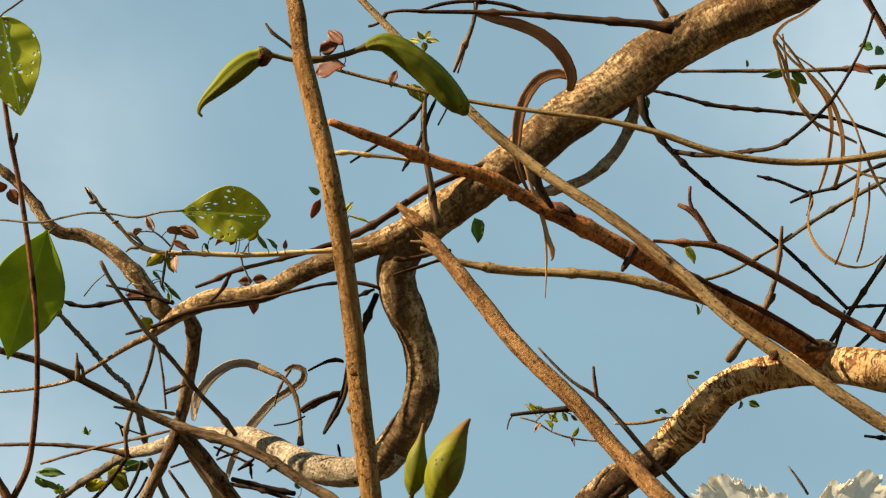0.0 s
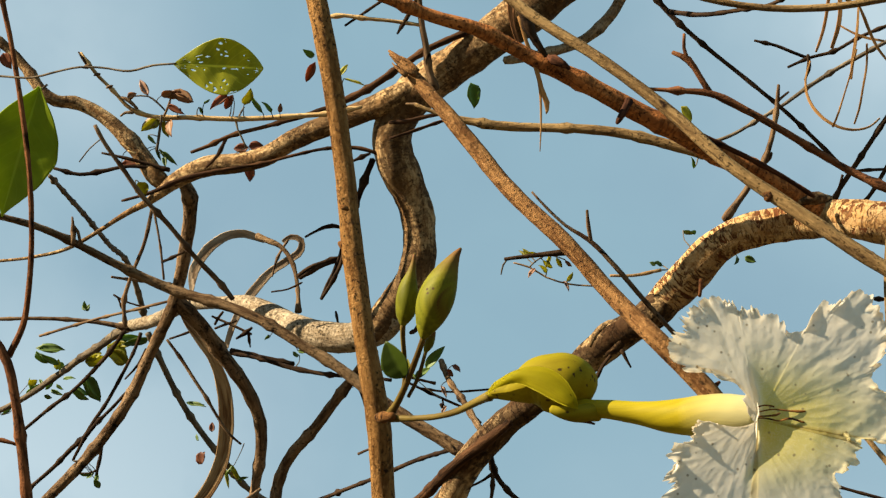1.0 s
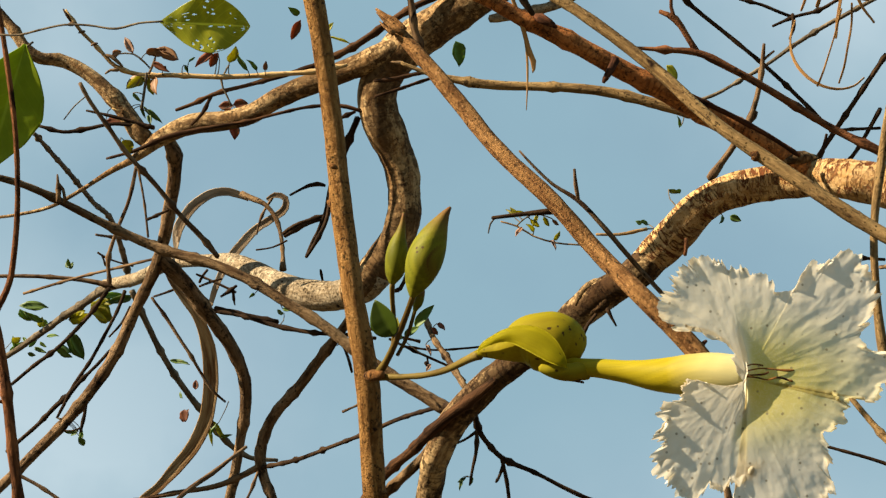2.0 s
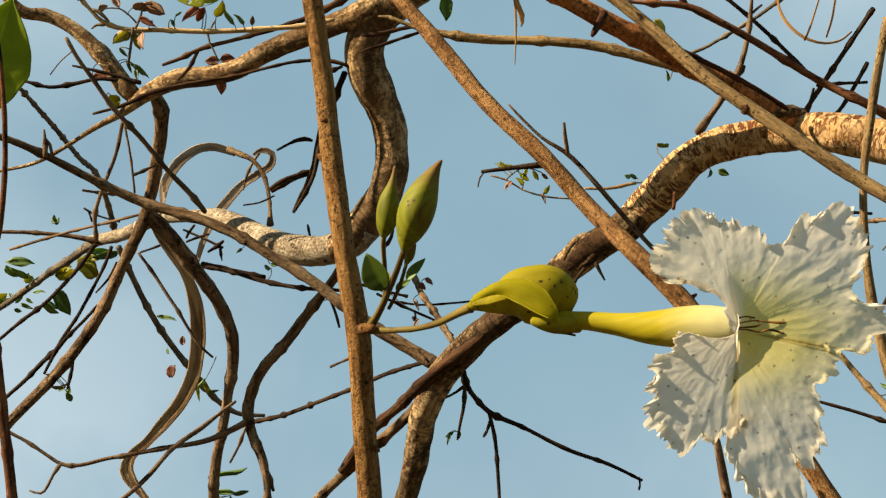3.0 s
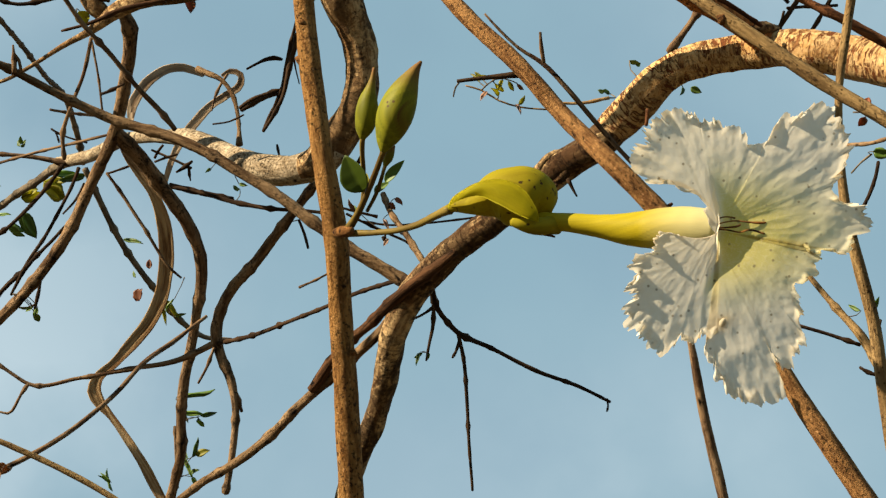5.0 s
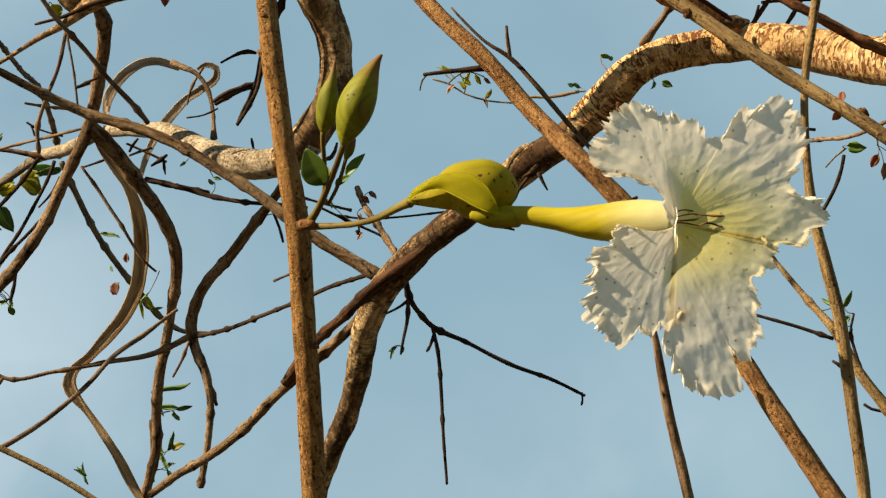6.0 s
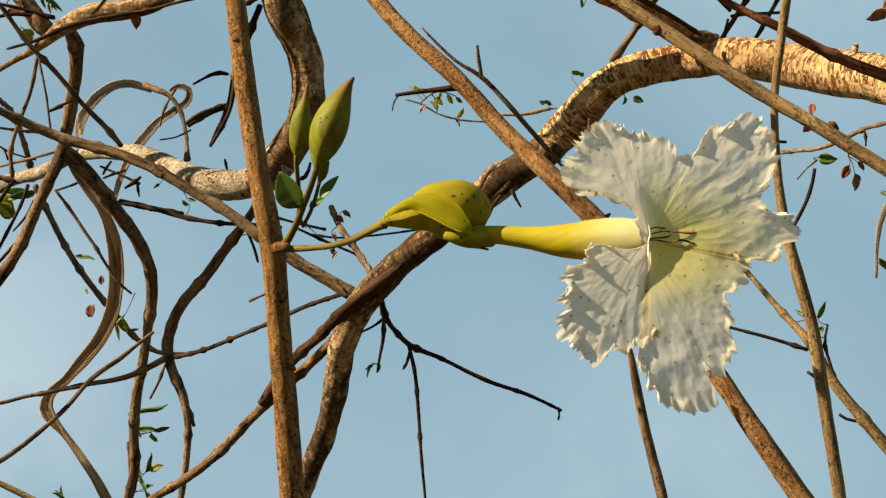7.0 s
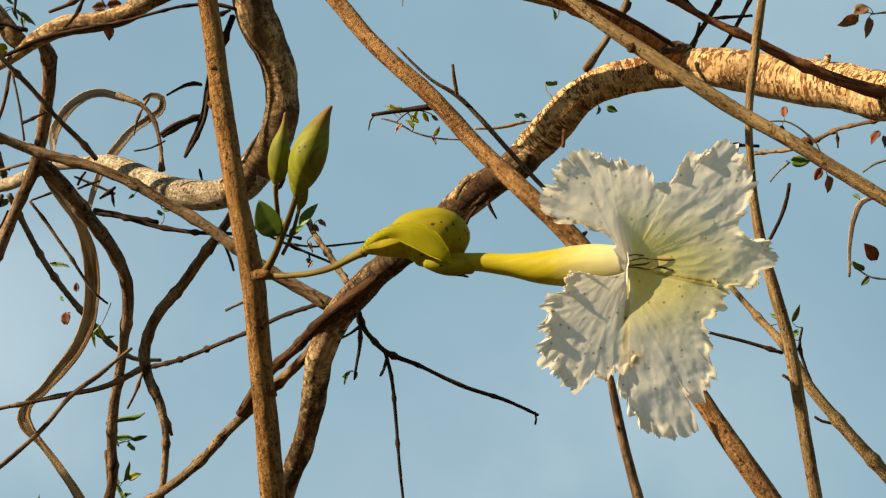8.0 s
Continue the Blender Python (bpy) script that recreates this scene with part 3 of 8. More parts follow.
branch(dstem, "splinter", STEM2, [(-0.0206, 0.839, 2.1279, 0.00124), (-0.0246, 0.839, 2.1332, 0.00075), (-0.0279, 0.839, 2.1355, 0.00025)], nodes=0)
branch(dstem, "splinter", STEM2, [(-0.0254, 0.838, 2.125, 0.00124), (-0.0298, 0.838, 2.1291, 0.00062), (-0.0318, 0.838, 2.1317, 0.0002)], nodes=0)
branch(dstem, "twig", DARK, [(0.044, 0.8336, 2.0351, 0.00145), (0.0304, 0.8339, 2.0339, 0.00103), (0.017, 0.8343, 2.0324, 0.00077)])
branch(dstem, "twig", TWIG, [(0.0286, 0.829, 2.0614, 0.00044), (0.0354, 0.831, 2.0541, 0.00062), (0.0427, 0.834, 2.048, 0.00071), (0.0524, 0.836, 2.0421, 0.00097), (0.0637, 0.841, 2.0317, 0.00106), (0.0718, 0.846, 2.0235, 0.00106), (0.0808, 0.85, 2.0136, 0.00106), (0.093, 0.855, 2.0013, 0.00089)], nodes=0)
branch(dstem, "twig", TWIG, [(0.053, 0.8316, 2.0395, 0.00077), (0.0519, 0.8287, 2.0449, 0.00077), (0.0514, 0.8256, 2.0507, 0.00058)])
branch(dstem, "flake", VINE2, [(0.0873, 0.8228, 1.9829, 0.00139), (0.091, 0.8241, 1.9768, 0.0026), (0.096, 0.825, 1.9715, 0.00281), (0.101, 0.8253, 1.9681, 0.00139)])
branch(dstem, "flake", VINE2, [(0.0947, 0.8239, 1.9705, 0.00119), (0.0997, 0.8244, 1.9697, 0.00099), (0.1024, 0.8236, 1.9713, 0.00046)])
branch(dstem, "twig", PALE, [(0.0209, 0.8552, 2.0415, 0.00039), (0.0276, 0.856, 2.0397, 0.00039), (0.0348, 0.8577, 2.0357, 0.00039), (0.0444, 0.8588, 2.033, 0.00039), (0.0552, 0.8591, 2.0321, 0.00039)])
branch(dstem, "twig", GREY, [(0.019, 0.8454, 2.0389, 0.00029), (0.0164, 0.8467, 2.0361, 0.00039), (0.0155, 0.8484, 2.0324, 0.00029)])
branch(dstem, "twig", GREY, [(0.0276, 0.856, 2.0397, 0.0003), (0.03, 0.855, 2.0419, 0.0003), (0.0337, 0.854, 2.044, 0.0003)])
small_leaf(dstem, FPINK, (0.03, 0.8561, 2.0392), (0.0271, 0.8551, 2.0338), 0.00192, 29)
small_leaf(dstem, FYELL, (0.0348, 0.8569, 2.0375), (0.0323, 0.8516, 2.0384), 0.00192, 37)
small_leaf(dstem, FYELL, (0.0432, 0.8583, 2.0341), (0.0464, 0.8565, 2.0373), 0.00192, 34)
small_leaf(dstem, FPINK, (0.042, 0.8583, 2.0341), (0.0442, 0.8553, 2.028), 0.00144, -39)
small_leaf(dstem, FYELL, (0.0333, 0.8614, 2.0461), (0.0378, 0.8684, 2.0456), 0.00218, 15)
small_leaf(dstem, FYELL, (0.0285, 0.8607, 2.0472), (0.0248, 0.8596, 2.0507), 0.00194, -12)
small_leaf(dstem, FYELL, (0.0369, 0.861, 2.0472), (0.0344, 0.8583, 2.0401), 0.0017, 18)
small_leaf(dstem, FYELL, (0.0394, 0.861, 2.0472), (0.0419, 0.8666, 2.0455), 0.00194, 26)
small_leaf(dstem, FYELL, (0.0272, 0.8613, 2.0461), (0.0232, 0.8645, 2.0516), 0.00121, 29)
small_leaf(dstem, FYELL, (0.0309, 0.8602, 2.0483), (0.026, 0.858, 2.0482), 0.00146, -11)
small_leaf(dstem, FPINK, (0.043, 0.8617, 2.0462), (0.046, 0.8667, 2.0461), 0.00146, 35)
branch(dstem, "stalk", GREY, [(0.0342, 0.8575, 2.0361, 0.0004), (0.0346, 0.8575, 2.0367, 0.0003), (0.0348, 0.8569, 2.0375, 0.00028)], nodes=0, sides=5, step=0.004)
branch(dstem, "stalk", GREY, [(0.033, 0.8541, 2.0436, 0.0004), (0.0324, 0.8566, 2.045, 0.0003), (0.0333, 0.8614, 2.0461, 0.00028)], nodes=0, sides=5, step=0.004)
branch(dstem, "stalk", GREY, [(0.03, 0.855, 2.0419, 0.0004), (0.0303, 0.8582, 2.0435, 0.0003), (0.0285, 0.8607, 2.0472, 0.00028)], nodes=0, sides=5, step=0.004)
branch(dstem, "stalk", GREY, [(0.0337, 0.854, 2.044, 0.0004), (0.0358, 0.858, 2.047, 0.0003), (0.0369, 0.861, 2.0472, 0.00028)], nodes=0, sides=5, step=0.004)
branch(dstem, "stalk", GREY, [(0.0337, 0.854, 2.044, 0.0004), (0.0358, 0.856, 2.0461, 0.0003), (0.0394, 0.861, 2.0472, 0.00028)], nodes=0, sides=5, step=0.004)
branch(dstem, "stalk", GREY, [(0.0292, 0.8553, 2.0411, 0.0004), (0.029, 0.8577, 2.0425, 0.0003), (0.0272, 0.8613, 2.0461, 0.00028)], nodes=0, sides=5, step=0.004)
branch(dstem, "stalk", GREY, [(0.0323, 0.8543, 2.0432, 0.0004), (0.0329, 0.8579, 2.0458, 0.0003), (0.0309, 0.8602, 2.0483, 0.00028)], nodes=0, sides=5, step=0.004)
branch(dstem, "stalk", GREY, [(0.0337, 0.854, 2.044, 0.0004), (0.0372, 0.8559, 2.0452, 0.0003), (0.043, 0.8617, 2.0462, 0.00028)], nodes=0, sides=5, step=0.004)

# long smooth tan stem leaning across the branches
tstem = thing("leaning_stem", "long smooth tan stem leaning across the branches", "stem")
branch(tstem, "stem", TAN, [(-0.0558, 0.8151, 2.2383, 0.00147), (-0.0347, 0.8171, 2.2139, 0.00179), (-0.0191, 0.8186, 2.1955, 0.00206), (-0.0013, 0.8199, 2.1751, 0.00216), (0.0162, 0.8205, 2.1568, 0.00238), (0.0334, 0.8204, 2.1409, 0.00236), (0.055, 0.8191, 2.1235, 0.00245), (0.0877, 0.8182, 2.0928, 0.00264), (0.11, 0.8156, 2.0665, 0.00272), (0.1218, 0.8155, 2.0561, 0.00283), (0.1329, 0.8152, 2.047, 0.00293), (0.1439, 0.8148, 2.038, 0.00292), (0.1657, 0.8141, 2.0201, 0.00301), (0.1871, 0.8127, 2.0042, 0.00287), (0.2082, 0.8116, 1.9872, 0.00285), (0.2248, 0.8106, 1.9741, 0.00283), (0.2494, 0.8088, 1.9552, 0.00281), (0.4039, 0.9027, 1.1731, 0.00323), (0.5862, 1.0135, 0.25, 0.00379), (0.6455, 1.0495, -0.05, 0.00449)], nodes=0, wobble=0.04)
branch(tstem, "twig", DARK, [(0.0241, 0.8561, 2.1714, 0.00113), (0.0267, 0.8581, 2.1681, 0.00181), (0.0324, 0.864, 2.1582, 0.00181), (0.0365, 0.8671, 2.1531, 0.00113)])
branch(tstem, "knot", NODE, [(0.1229, 0.8145, 2.0528, 0.00077), (0.1253, 0.8149, 2.0518, 0.00203), (0.1266, 0.816, 2.0492, 0.00124)])
branch(tstem, "knot", NODE, [(0.1623, 0.8152, 2.0229, 0.00143), (0.1651, 0.8154, 2.0223, 0.00268), (0.1674, 0.8158, 2.0212, 0.00143)])
branch(tstem, "knot", NODE, [(0.2059, 0.8167, 1.9908, 0.00101), (0.2081, 0.8169, 1.9903, 0.00243), (0.2099, 0.8176, 1.9885, 0.00121)])
branch(tstem, "knot", NODE, [(0.1921, 0.8158, 2.0064, 0.00076), (0.1944, 0.8161, 2.0057, 0.00222), (0.1966, 0.8167, 2.0041, 0.00076)])

# slender tan stem arching between bare branches
wstem = thing("arching_stem", "slender tan stem arching between bare branches", "stem")
branch(wstem, "stem", TAN, [(-0.0656, 0.858, 2.2237, 0.00076), (-0.0496, 0.8591, 2.2193, 0.00087), (-0.031, 0.8601, 2.2146, 0.00097), (-0.002, 0.8614, 2.2078, 0.00097), (0.0322, 0.8618, 2.2018, 0.00115), (0.0583, 0.8619, 2.1977, 0.00127), (0.0843, 0.863, 2.1916, 0.00149), (0.1102, 0.8656, 2.1827, 0.0016), (0.1333, 0.8661, 2.1781, 0.0016), (0.1589, 0.8648, 2.1763, 0.00171), (0.192, 0.8603, 2.1787, 0.00182), (0.2223, 0.8543, 2.184, 0.00181)], nodes=0, wobble=0.04)
branch(wstem, "twig", TWIG, [(-0.0811, 0.7166, 2.1477, 0.00046), (-0.0784, 0.7185, 2.1446, 0.00065), (-0.0732, 0.7205, 2.1414, 0.00065), (-0.0676, 0.7232, 2.137, 0.00055)])
small_leaf(wstem, FRED, (-0.0602, 0.8443, 2.2276), (-0.0684, 0.8438, 2.2363), 0.0063, -7)
small_leaf(wstem, FRED, (-0.0712, 0.8454, 2.2252), (-0.0621, 0.8421, 2.2267), 0.00683, 8)
small_leaf(wstem, FRED, (-0.0728, 0.8507, 2.2161), (-0.0604, 0.8444, 2.2181), 0.0105, -37)
small_leaf(wstem, FRED, (-0.0386, 0.8629, 2.2165), (-0.0362, 0.8635, 2.2269), 0.00424, -24)
small_leaf(wstem, FYELL, (-0.0307, 0.8624, 2.2178), (-0.0245, 0.8646, 2.2097), 0.0053, -12)
small_leaf(wstem, FYELL, (-0.0272, 0.8625, 2.2178), (-0.0238, 0.8684, 2.2115), 0.00477, -6)
small_leaf(wstem, FYELL, (-0.0246, 0.8846, 2.2595), (-0.0277, 0.8799, 2.2612), 0.00248, -17)
small_leaf(wstem, FYELL, (-0.024, 0.8847, 2.2595), (-0.0213, 0.884, 2.265), 0.00275, -28)
small_leaf(wstem, FYELL, (-0.0232, 0.8849, 2.259), (-0.0178, 0.8811, 2.2563), 0.0033, 1)
small_leaf(wstem, FYELL, (-0.0259, 0.8853, 2.2583), (-0.0319, 0.8889, 2.2625), 0.00248, -12)
small_leaf(wstem, FYELL, (-0.0246, 0.8853, 2.2583), (-0.024, 0.8871, 2.2538), 0.0033, -19)
branch(wstem, "stalk", GREY, [(-0.0627, 0.8582, 2.2229, 0.0004), (-0.0596, 0.8514, 2.2233, 0.0003), (-0.0602, 0.8443, 2.2276, 0.00028)], nodes=0, sides=5, step=0.004)
branch(wstem, "stalk", GREY, [(-0.0656, 0.858, 2.2237, 0.0004), (-0.0707, 0.8526, 2.2241, 0.0003), (-0.0712, 0.8454, 2.2252, 0.00028)], nodes=0, sides=5, step=0.004)
branch(wstem, "stalk", GREY, [(-0.0656, 0.858, 2.2237, 0.0004), (-0.0712, 0.8554, 2.2196, 0.0003), (-0.0728, 0.8507, 2.2161, 0.00028)], nodes=0, sides=5, step=0.004)
branch(wstem, "stalk", GREY, [(-0.0378, 0.8598, 2.2163, 0.0004), (-0.0383, 0.8613, 2.2158, 0.0003), (-0.0386, 0.8629, 2.2165, 0.00028)], nodes=0, sides=5, step=0.004)
branch(wstem, "stalk", GREY, [(-0.031, 0.8601, 2.2146, 0.0004), (-0.0313, 0.8611, 2.2167, 0.0003), (-0.0307, 0.8624, 2.2178, 0.00028)], nodes=0, sides=5, step=0.004)
branch(wstem, "stalk", GREY, [(-0.0284, 0.8603, 2.214, 0.0004), (-0.0281, 0.8609, 2.2165, 0.0003), (-0.0272, 0.8625, 2.2178, 0.00028)], nodes=0, sides=5, step=0.004)

# thin upright tan stem beside the white flower
vstem = thing("upright_stem", "thin upright tan stem beside the white flower", "stem")
branch(vstem, "stem", TAN, [(0.1878, 0.8154, 2.0942, 0.0019), (0.1843, 0.8218, 2.0786, 0.0019), (0.1798, 0.8317, 2.0542, 0.0019), (0.1766, 0.8406, 2.032, 0.0017), (0.1767, 0.8495, 2.0097, 0.0017), (0.1793, 0.8596, 1.984, 0.00229), (0.1851, 0.8688, 1.9604, 0.00263), (0.1899, 0.8757, 1.9425, 0.00275), (0.1933, 0.8844, 1.9202, 0.00274), (0.1965, 0.8931, 1.898, 0.00274), (0.1993, 0.9009, 1.8781, 0.00274), (0.2019, 0.9105, 1.8537, 0.00274), (0.2204, 0.9994, 1.1122, 0.00315), (0.2419, 1.1029, 0.25, 0.00369), (0.2494, 1.1389, -0.05, 0.00438)], nodes=0, wobble=0.04)
branch(vstem, "twig", DARK, [(0.1915, 0.8457, 2.0008, 0.00078), (0.1904, 0.8482, 1.9954, 0.00078), (0.1875, 0.8516, 1.9879, 0.00078), (0.1825, 0.8556, 1.9794, 0.00078), (0.1795, 0.858, 1.9741, 0.00068)])

# thin pale brown stem below the white flower
hstem = thing("thin_stem", "thin pale brown stem below the white flower", "stem")
branch(hstem, "stem", TWIG, [(0.1023, 0.8091, 1.9188, 0.00116), (0.1059, 0.8144, 1.9066, 0.00136), (0.1082, 0.8197, 1.8944, 0.0018), (0.1111, 0.8258, 1.8802, 0.0019), (0.116, 0.8342, 1.8609, 0.00211), (0.1218, 0.8443, 1.8375, 0.00211), (0.1632, 0.9325, 1.1025, 0.00243), (0.2111, 1.0348, 0.25, 0.00285), (0.2279, 1.0708, -0.05, 0.00338)], nodes=0, wobble=0.04)

# thin reddish brown stem with large green leaves
lstem = thing("leafy_stem", "thin reddish brown stem with large green leaves", "stem")
branch(lstem, "stem", RTWIG, [(-0.234, 0.8791, 2.2592, 0.0009), (-0.2307, 0.8888, 2.2426, 0.00101), (-0.2257, 0.9048, 2.2153, 0.00133), (-0.2211, 0.9166, 2.1951, 0.00121), (-0.2163, 0.9333, 2.1666, 0.00133), (-0.2136, 0.9457, 2.1453, 0.00133), (-0.2124, 0.9596, 2.1215, 0.00133), (-0.2141, 0.9761, 2.0929, 0.00145), (-0.2173, 0.9857, 2.0762, 0.00157), (-0.2245, 0.9932, 2.0631, 0.00169)], nodes=0, wobble=0.04)
branch(lstem, "twig", RTWIG, [(-0.2252, 0.9071, 2.2112, 0.00121), (-0.2233, 0.9052, 2.2146, 0.00101), (-0.2225, 0.9036, 2.2174, 0.00079)])
branch(lstem, "branch", RTWIG, [(-0.2339, 0.9855, 2.075, 0.00169), (-0.2284, 0.9901, 2.0665, 0.00194), (-0.2244, 0.994, 2.0592, 0.00238), (-0.2217, 0.9999, 2.0483, 0.00238), (-0.219, 1.0089, 2.0313, 0.00251), (-0.2164, 1.0205, 2.0094, 0.00264), (-0.2151, 1.0269, 1.9972, 0.00264), (-0.2125, 1.0398, 1.9729, 0.00264), (-0.194, 1.1345, 1.1838, 0.00304), (-0.172, 1.2465, 0.25, 0.00356), (-0.1649, 1.2825, -0.05, 0.00422)])
branch(lstem, "twig", RTWIG, [(-0.2369, 1.0104, 2.0275, 0.0009), (-0.2273, 1.0112, 2.0264, 0.0009), (-0.2183, 1.0127, 2.024, 0.0009)])

# bare knotty brown twig in front of curled pods
ftwig = thing("knotty_twig", "bare knotty brown twig in front of curled pods", "twig")
branch(ftwig, "stem", TWIG, [(-0.1075, 1.0721, 2.025, 0.00083), (-0.1167, 1.0671, 2.0147, 0.00105), (-0.1206, 1.0649, 2.0101, 0.00125), (-0.1359, 1.056, 1.9936, 0.00123), (-0.1479, 1.0483, 1.9744, 0.00122), (-0.1574, 1.0422, 1.9619, 0.00121), (-0.1715, 1.033, 1.9457, 0.00131), (-0.1869, 1.0323, 1.9356, 0.0013), (-0.2023, 1.0318, 1.9278, 0.0013), (-0.2227, 1.0307, 1.9183, 0.00129), (-0.253, 1.0292, 1.904, 0.00128), (-0.425, 1.1206, 1.1424, 0.00147), (-0.6265, 1.2277, 0.25, 0.00173), (-0.6943, 1.2637, -0.05, 0.00205)], nodes=0, wobble=0.04)

# smooth tan twig with a curled dry leaf
gtwig = thing("tan_twig", "smooth tan twig with a curled dry leaf", "twig")
branch(gtwig, "stem", TAN, [(-0.2138, 1.0015, 1.9404, 0.00139), (-0.1981, 1.0036, 1.9356, 0.00139), (-0.1823, 1.0061, 1.9295, 0.0015), (-0.1666, 1.009, 1.9228, 0.0015), (-0.1482, 1.0129, 1.9138, 0.0015), (-0.1194, 1.0207, 1.8957, 0.0015), (0.0372, 1.1117, 1.1374, 0.00173), (0.2204, 1.2182, 0.25, 0.00203), (0.2824, 1.2542, -0.05, 0.0024)], nodes=0, wobble=0.04)

# bare crooked tree with flaking cream and brown bark
tree = thing("bare_tree", "bare crooked tree with flaking cream and brown bark", "tree")
branch(tree, "trunk", BARK, [(0.8521, 1.3266, -0.05, 0.02558), (0.8121, 1.2966, 0.6, 0.02047), (0.7521, 1.2466, 1.2, 0.01727), (0.6521, 1.1766, 2.1756, 0.01535), (0.4521, 1.0866, 2.3956, 0.01382), (0.2321, 1.0266, 2.4256, 0.01279), (0.1978, 1.0624, 2.4284, 0.0128), (0.1676, 1.0919, 2.43, 0.01404), (0.1444, 1.1011, 2.4254, 0.01476), (0.121, 1.1117, 2.4187, 0.01565), (0.1042, 1.1201, 2.4129, 0.01603), (0.0871, 1.1284, 2.4028, 0.0159), (0.0699, 1.1344, 2.3915, 0.01524), (0.0527, 1.1401, 2.3809, 0.0149), (0.0285, 1.1498, 2.3633, 0.01408), (0.0044, 1.161, 2.3496, 0.01245), (-0.0182, 1.172, 2.3376, 0.01249), (-0.0356, 1.181, 2.328, 0.01321), (-0.0472, 1.19, 2.3171, 0.01289), (-0.051, 1.198, 2.3044, 0.01203), (-0.0496, 1.204, 2.2954, 0.0122), (-0.0458, 1.21, 2.288, 0.01222), (-0.041, 1.217, 2.2807, 0.01119), (-0.0362, 1.225, 2.2699, 0.01067), (-0.0341, 1.234, 2.2576, 0.01051), (-0.0348, 1.242, 2.2452, 0.01087), (-0.0391, 1.25, 2.2343, 0.01088), (-0.0462, 1.259, 2.2262, 0.01126), (-0.0554, 1.266, 2.2162, 0.01127), (-0.0653, 1.271, 2.2096, 0.00987), (-0.0732, 1.274, 2.2079, 0.00847)])
branch(tree, "branch", BARKP, [(-0.05, 1.262, 2.2167, 0.00843), (-0.0607, 1.27, 2.2111, 0.01022), (-0.0789, 1.28, 2.2087, 0.00939), (-0.0993, 1.29, 2.2151, 0.00965), (-0.1163, 1.3, 2.2263, 0.00867), (-0.1352, 1.316, 2.2437, 0.00752), (-0.1505, 1.3293, 2.2569, 0.00642), (-0.1685, 1.3515, 2.2692, 0.00472), (-0.2045, 1.4126, 2.2979, 0.00455), (-0.2375, 1.4705, 2.3144, 0.00472), (-0.2683, 1.5165, 2.3313, 0.00446)])
branch(tree, "branch", BARK, [(-0.0354, 1.174, 2.3283, 0.00693), (-0.051, 1.179, 2.3216, 0.00797), (-0.0675, 1.185, 2.3178, 0.00695), (-0.0863, 1.193, 2.3144, 0.00663), (-0.1004, 1.197, 2.3106, 0.00664), (-0.1128, 1.201, 2.3064, 0.0063), (-0.13, 1.209, 2.2997, 0.00614), (-0.147, 1.215, 2.2985, 0.00616), (-0.1644, 1.219, 2.2991, 0.00653), (-0.1822, 1.229, 2.2981, 0.00551), (-0.1943, 1.235, 2.2932, 0.00445), (-0.2038, 1.2411, 2.2882, 0.00291), (-0.2226, 1.2505, 2.2821, 0.00173), (-0.2432, 1.26, 2.2731, 0.00132), (-0.2601, 1.267, 2.2668, 0.00118), (-0.2826, 1.2729, 2.2639, 0.00104), (-0.3166, 1.2795, 2.2635, 0.00089)])
branch(tree, "vine", VINE, [(-0.1706, 1.1724, 2.2818, 0.00098), (-0.1597, 1.1713, 2.2857, 0.00126), (-0.1496, 1.1698, 2.2903, 0.00126), (-0.1258, 1.1682, 2.2971, 0.00126), (-0.1021, 1.1668, 2.3036, 0.0015), (-0.0817, 1.1649, 2.3106, 0.0018), (-0.0646, 1.162, 2.3191, 0.0021), (-0.0475, 1.158, 2.3297, 0.0021), (-0.0322, 1.1543, 2.3394, 0.00211), (-0.0133, 1.1514, 2.3482, 0.00211), (0.0038, 1.1494, 2.3549, 0.00181), (0.0209, 1.1489, 2.3585, 0.00112)])
branch(tree, "vine", VINE, [(-0.2175, 1.2111, 2.2701, 0.00071), (-0.2001, 1.2088, 2.2742, 0.00114), (-0.1808, 1.2048, 2.2814, 0.00153), (-0.1529, 1.2019, 2.2867, 0.00114), (-0.1285, 1.1999, 2.2902, 0.001), (-0.1111, 1.1977, 2.2941, 0.00099), (-0.0903, 1.1958, 2.2976, 0.00099), (-0.0694, 1.1959, 2.2971, 0.00128), (-0.0598, 1.1972, 2.2945, 0.00114)])
branch(tree, "twig", VINE, [(-0.1519, 1.1863, 2.2993, 0.00113), (-0.1571, 1.1909, 2.2904, 0.00099), (-0.164, 1.1941, 2.2839, 0.00085)])
branch(tree, "branch", BARK, [(-0.1918, 1.2388, 2.2943, 0.00464), (-0.2002, 1.2347, 2.2994, 0.00571), (-0.2067, 1.2316, 2.3075, 0.00571), (-0.2141, 1.2282, 2.3171, 0.00554), (-0.2231, 1.2243, 2.3257, 0.00501), (-0.2325, 1.2225, 2.3347, 0.00466), (-0.2435, 1.2204, 2.3418, 0.0043), (-0.2543, 1.2183, 2.3453, 0.00413), (-0.2651, 1.2146, 2.3444, 0.00394), (-0.2732, 1.2115, 2.3488, 0.00376), (-0.2816, 1.2085, 2.3605, 0.00341), (-0.2914, 1.205, 2.3719, 0.00305), (-0.3049, 1.2, 2.3829, 0.0027), (-0.3208, 1.2, 2.3967, 0.00235)])
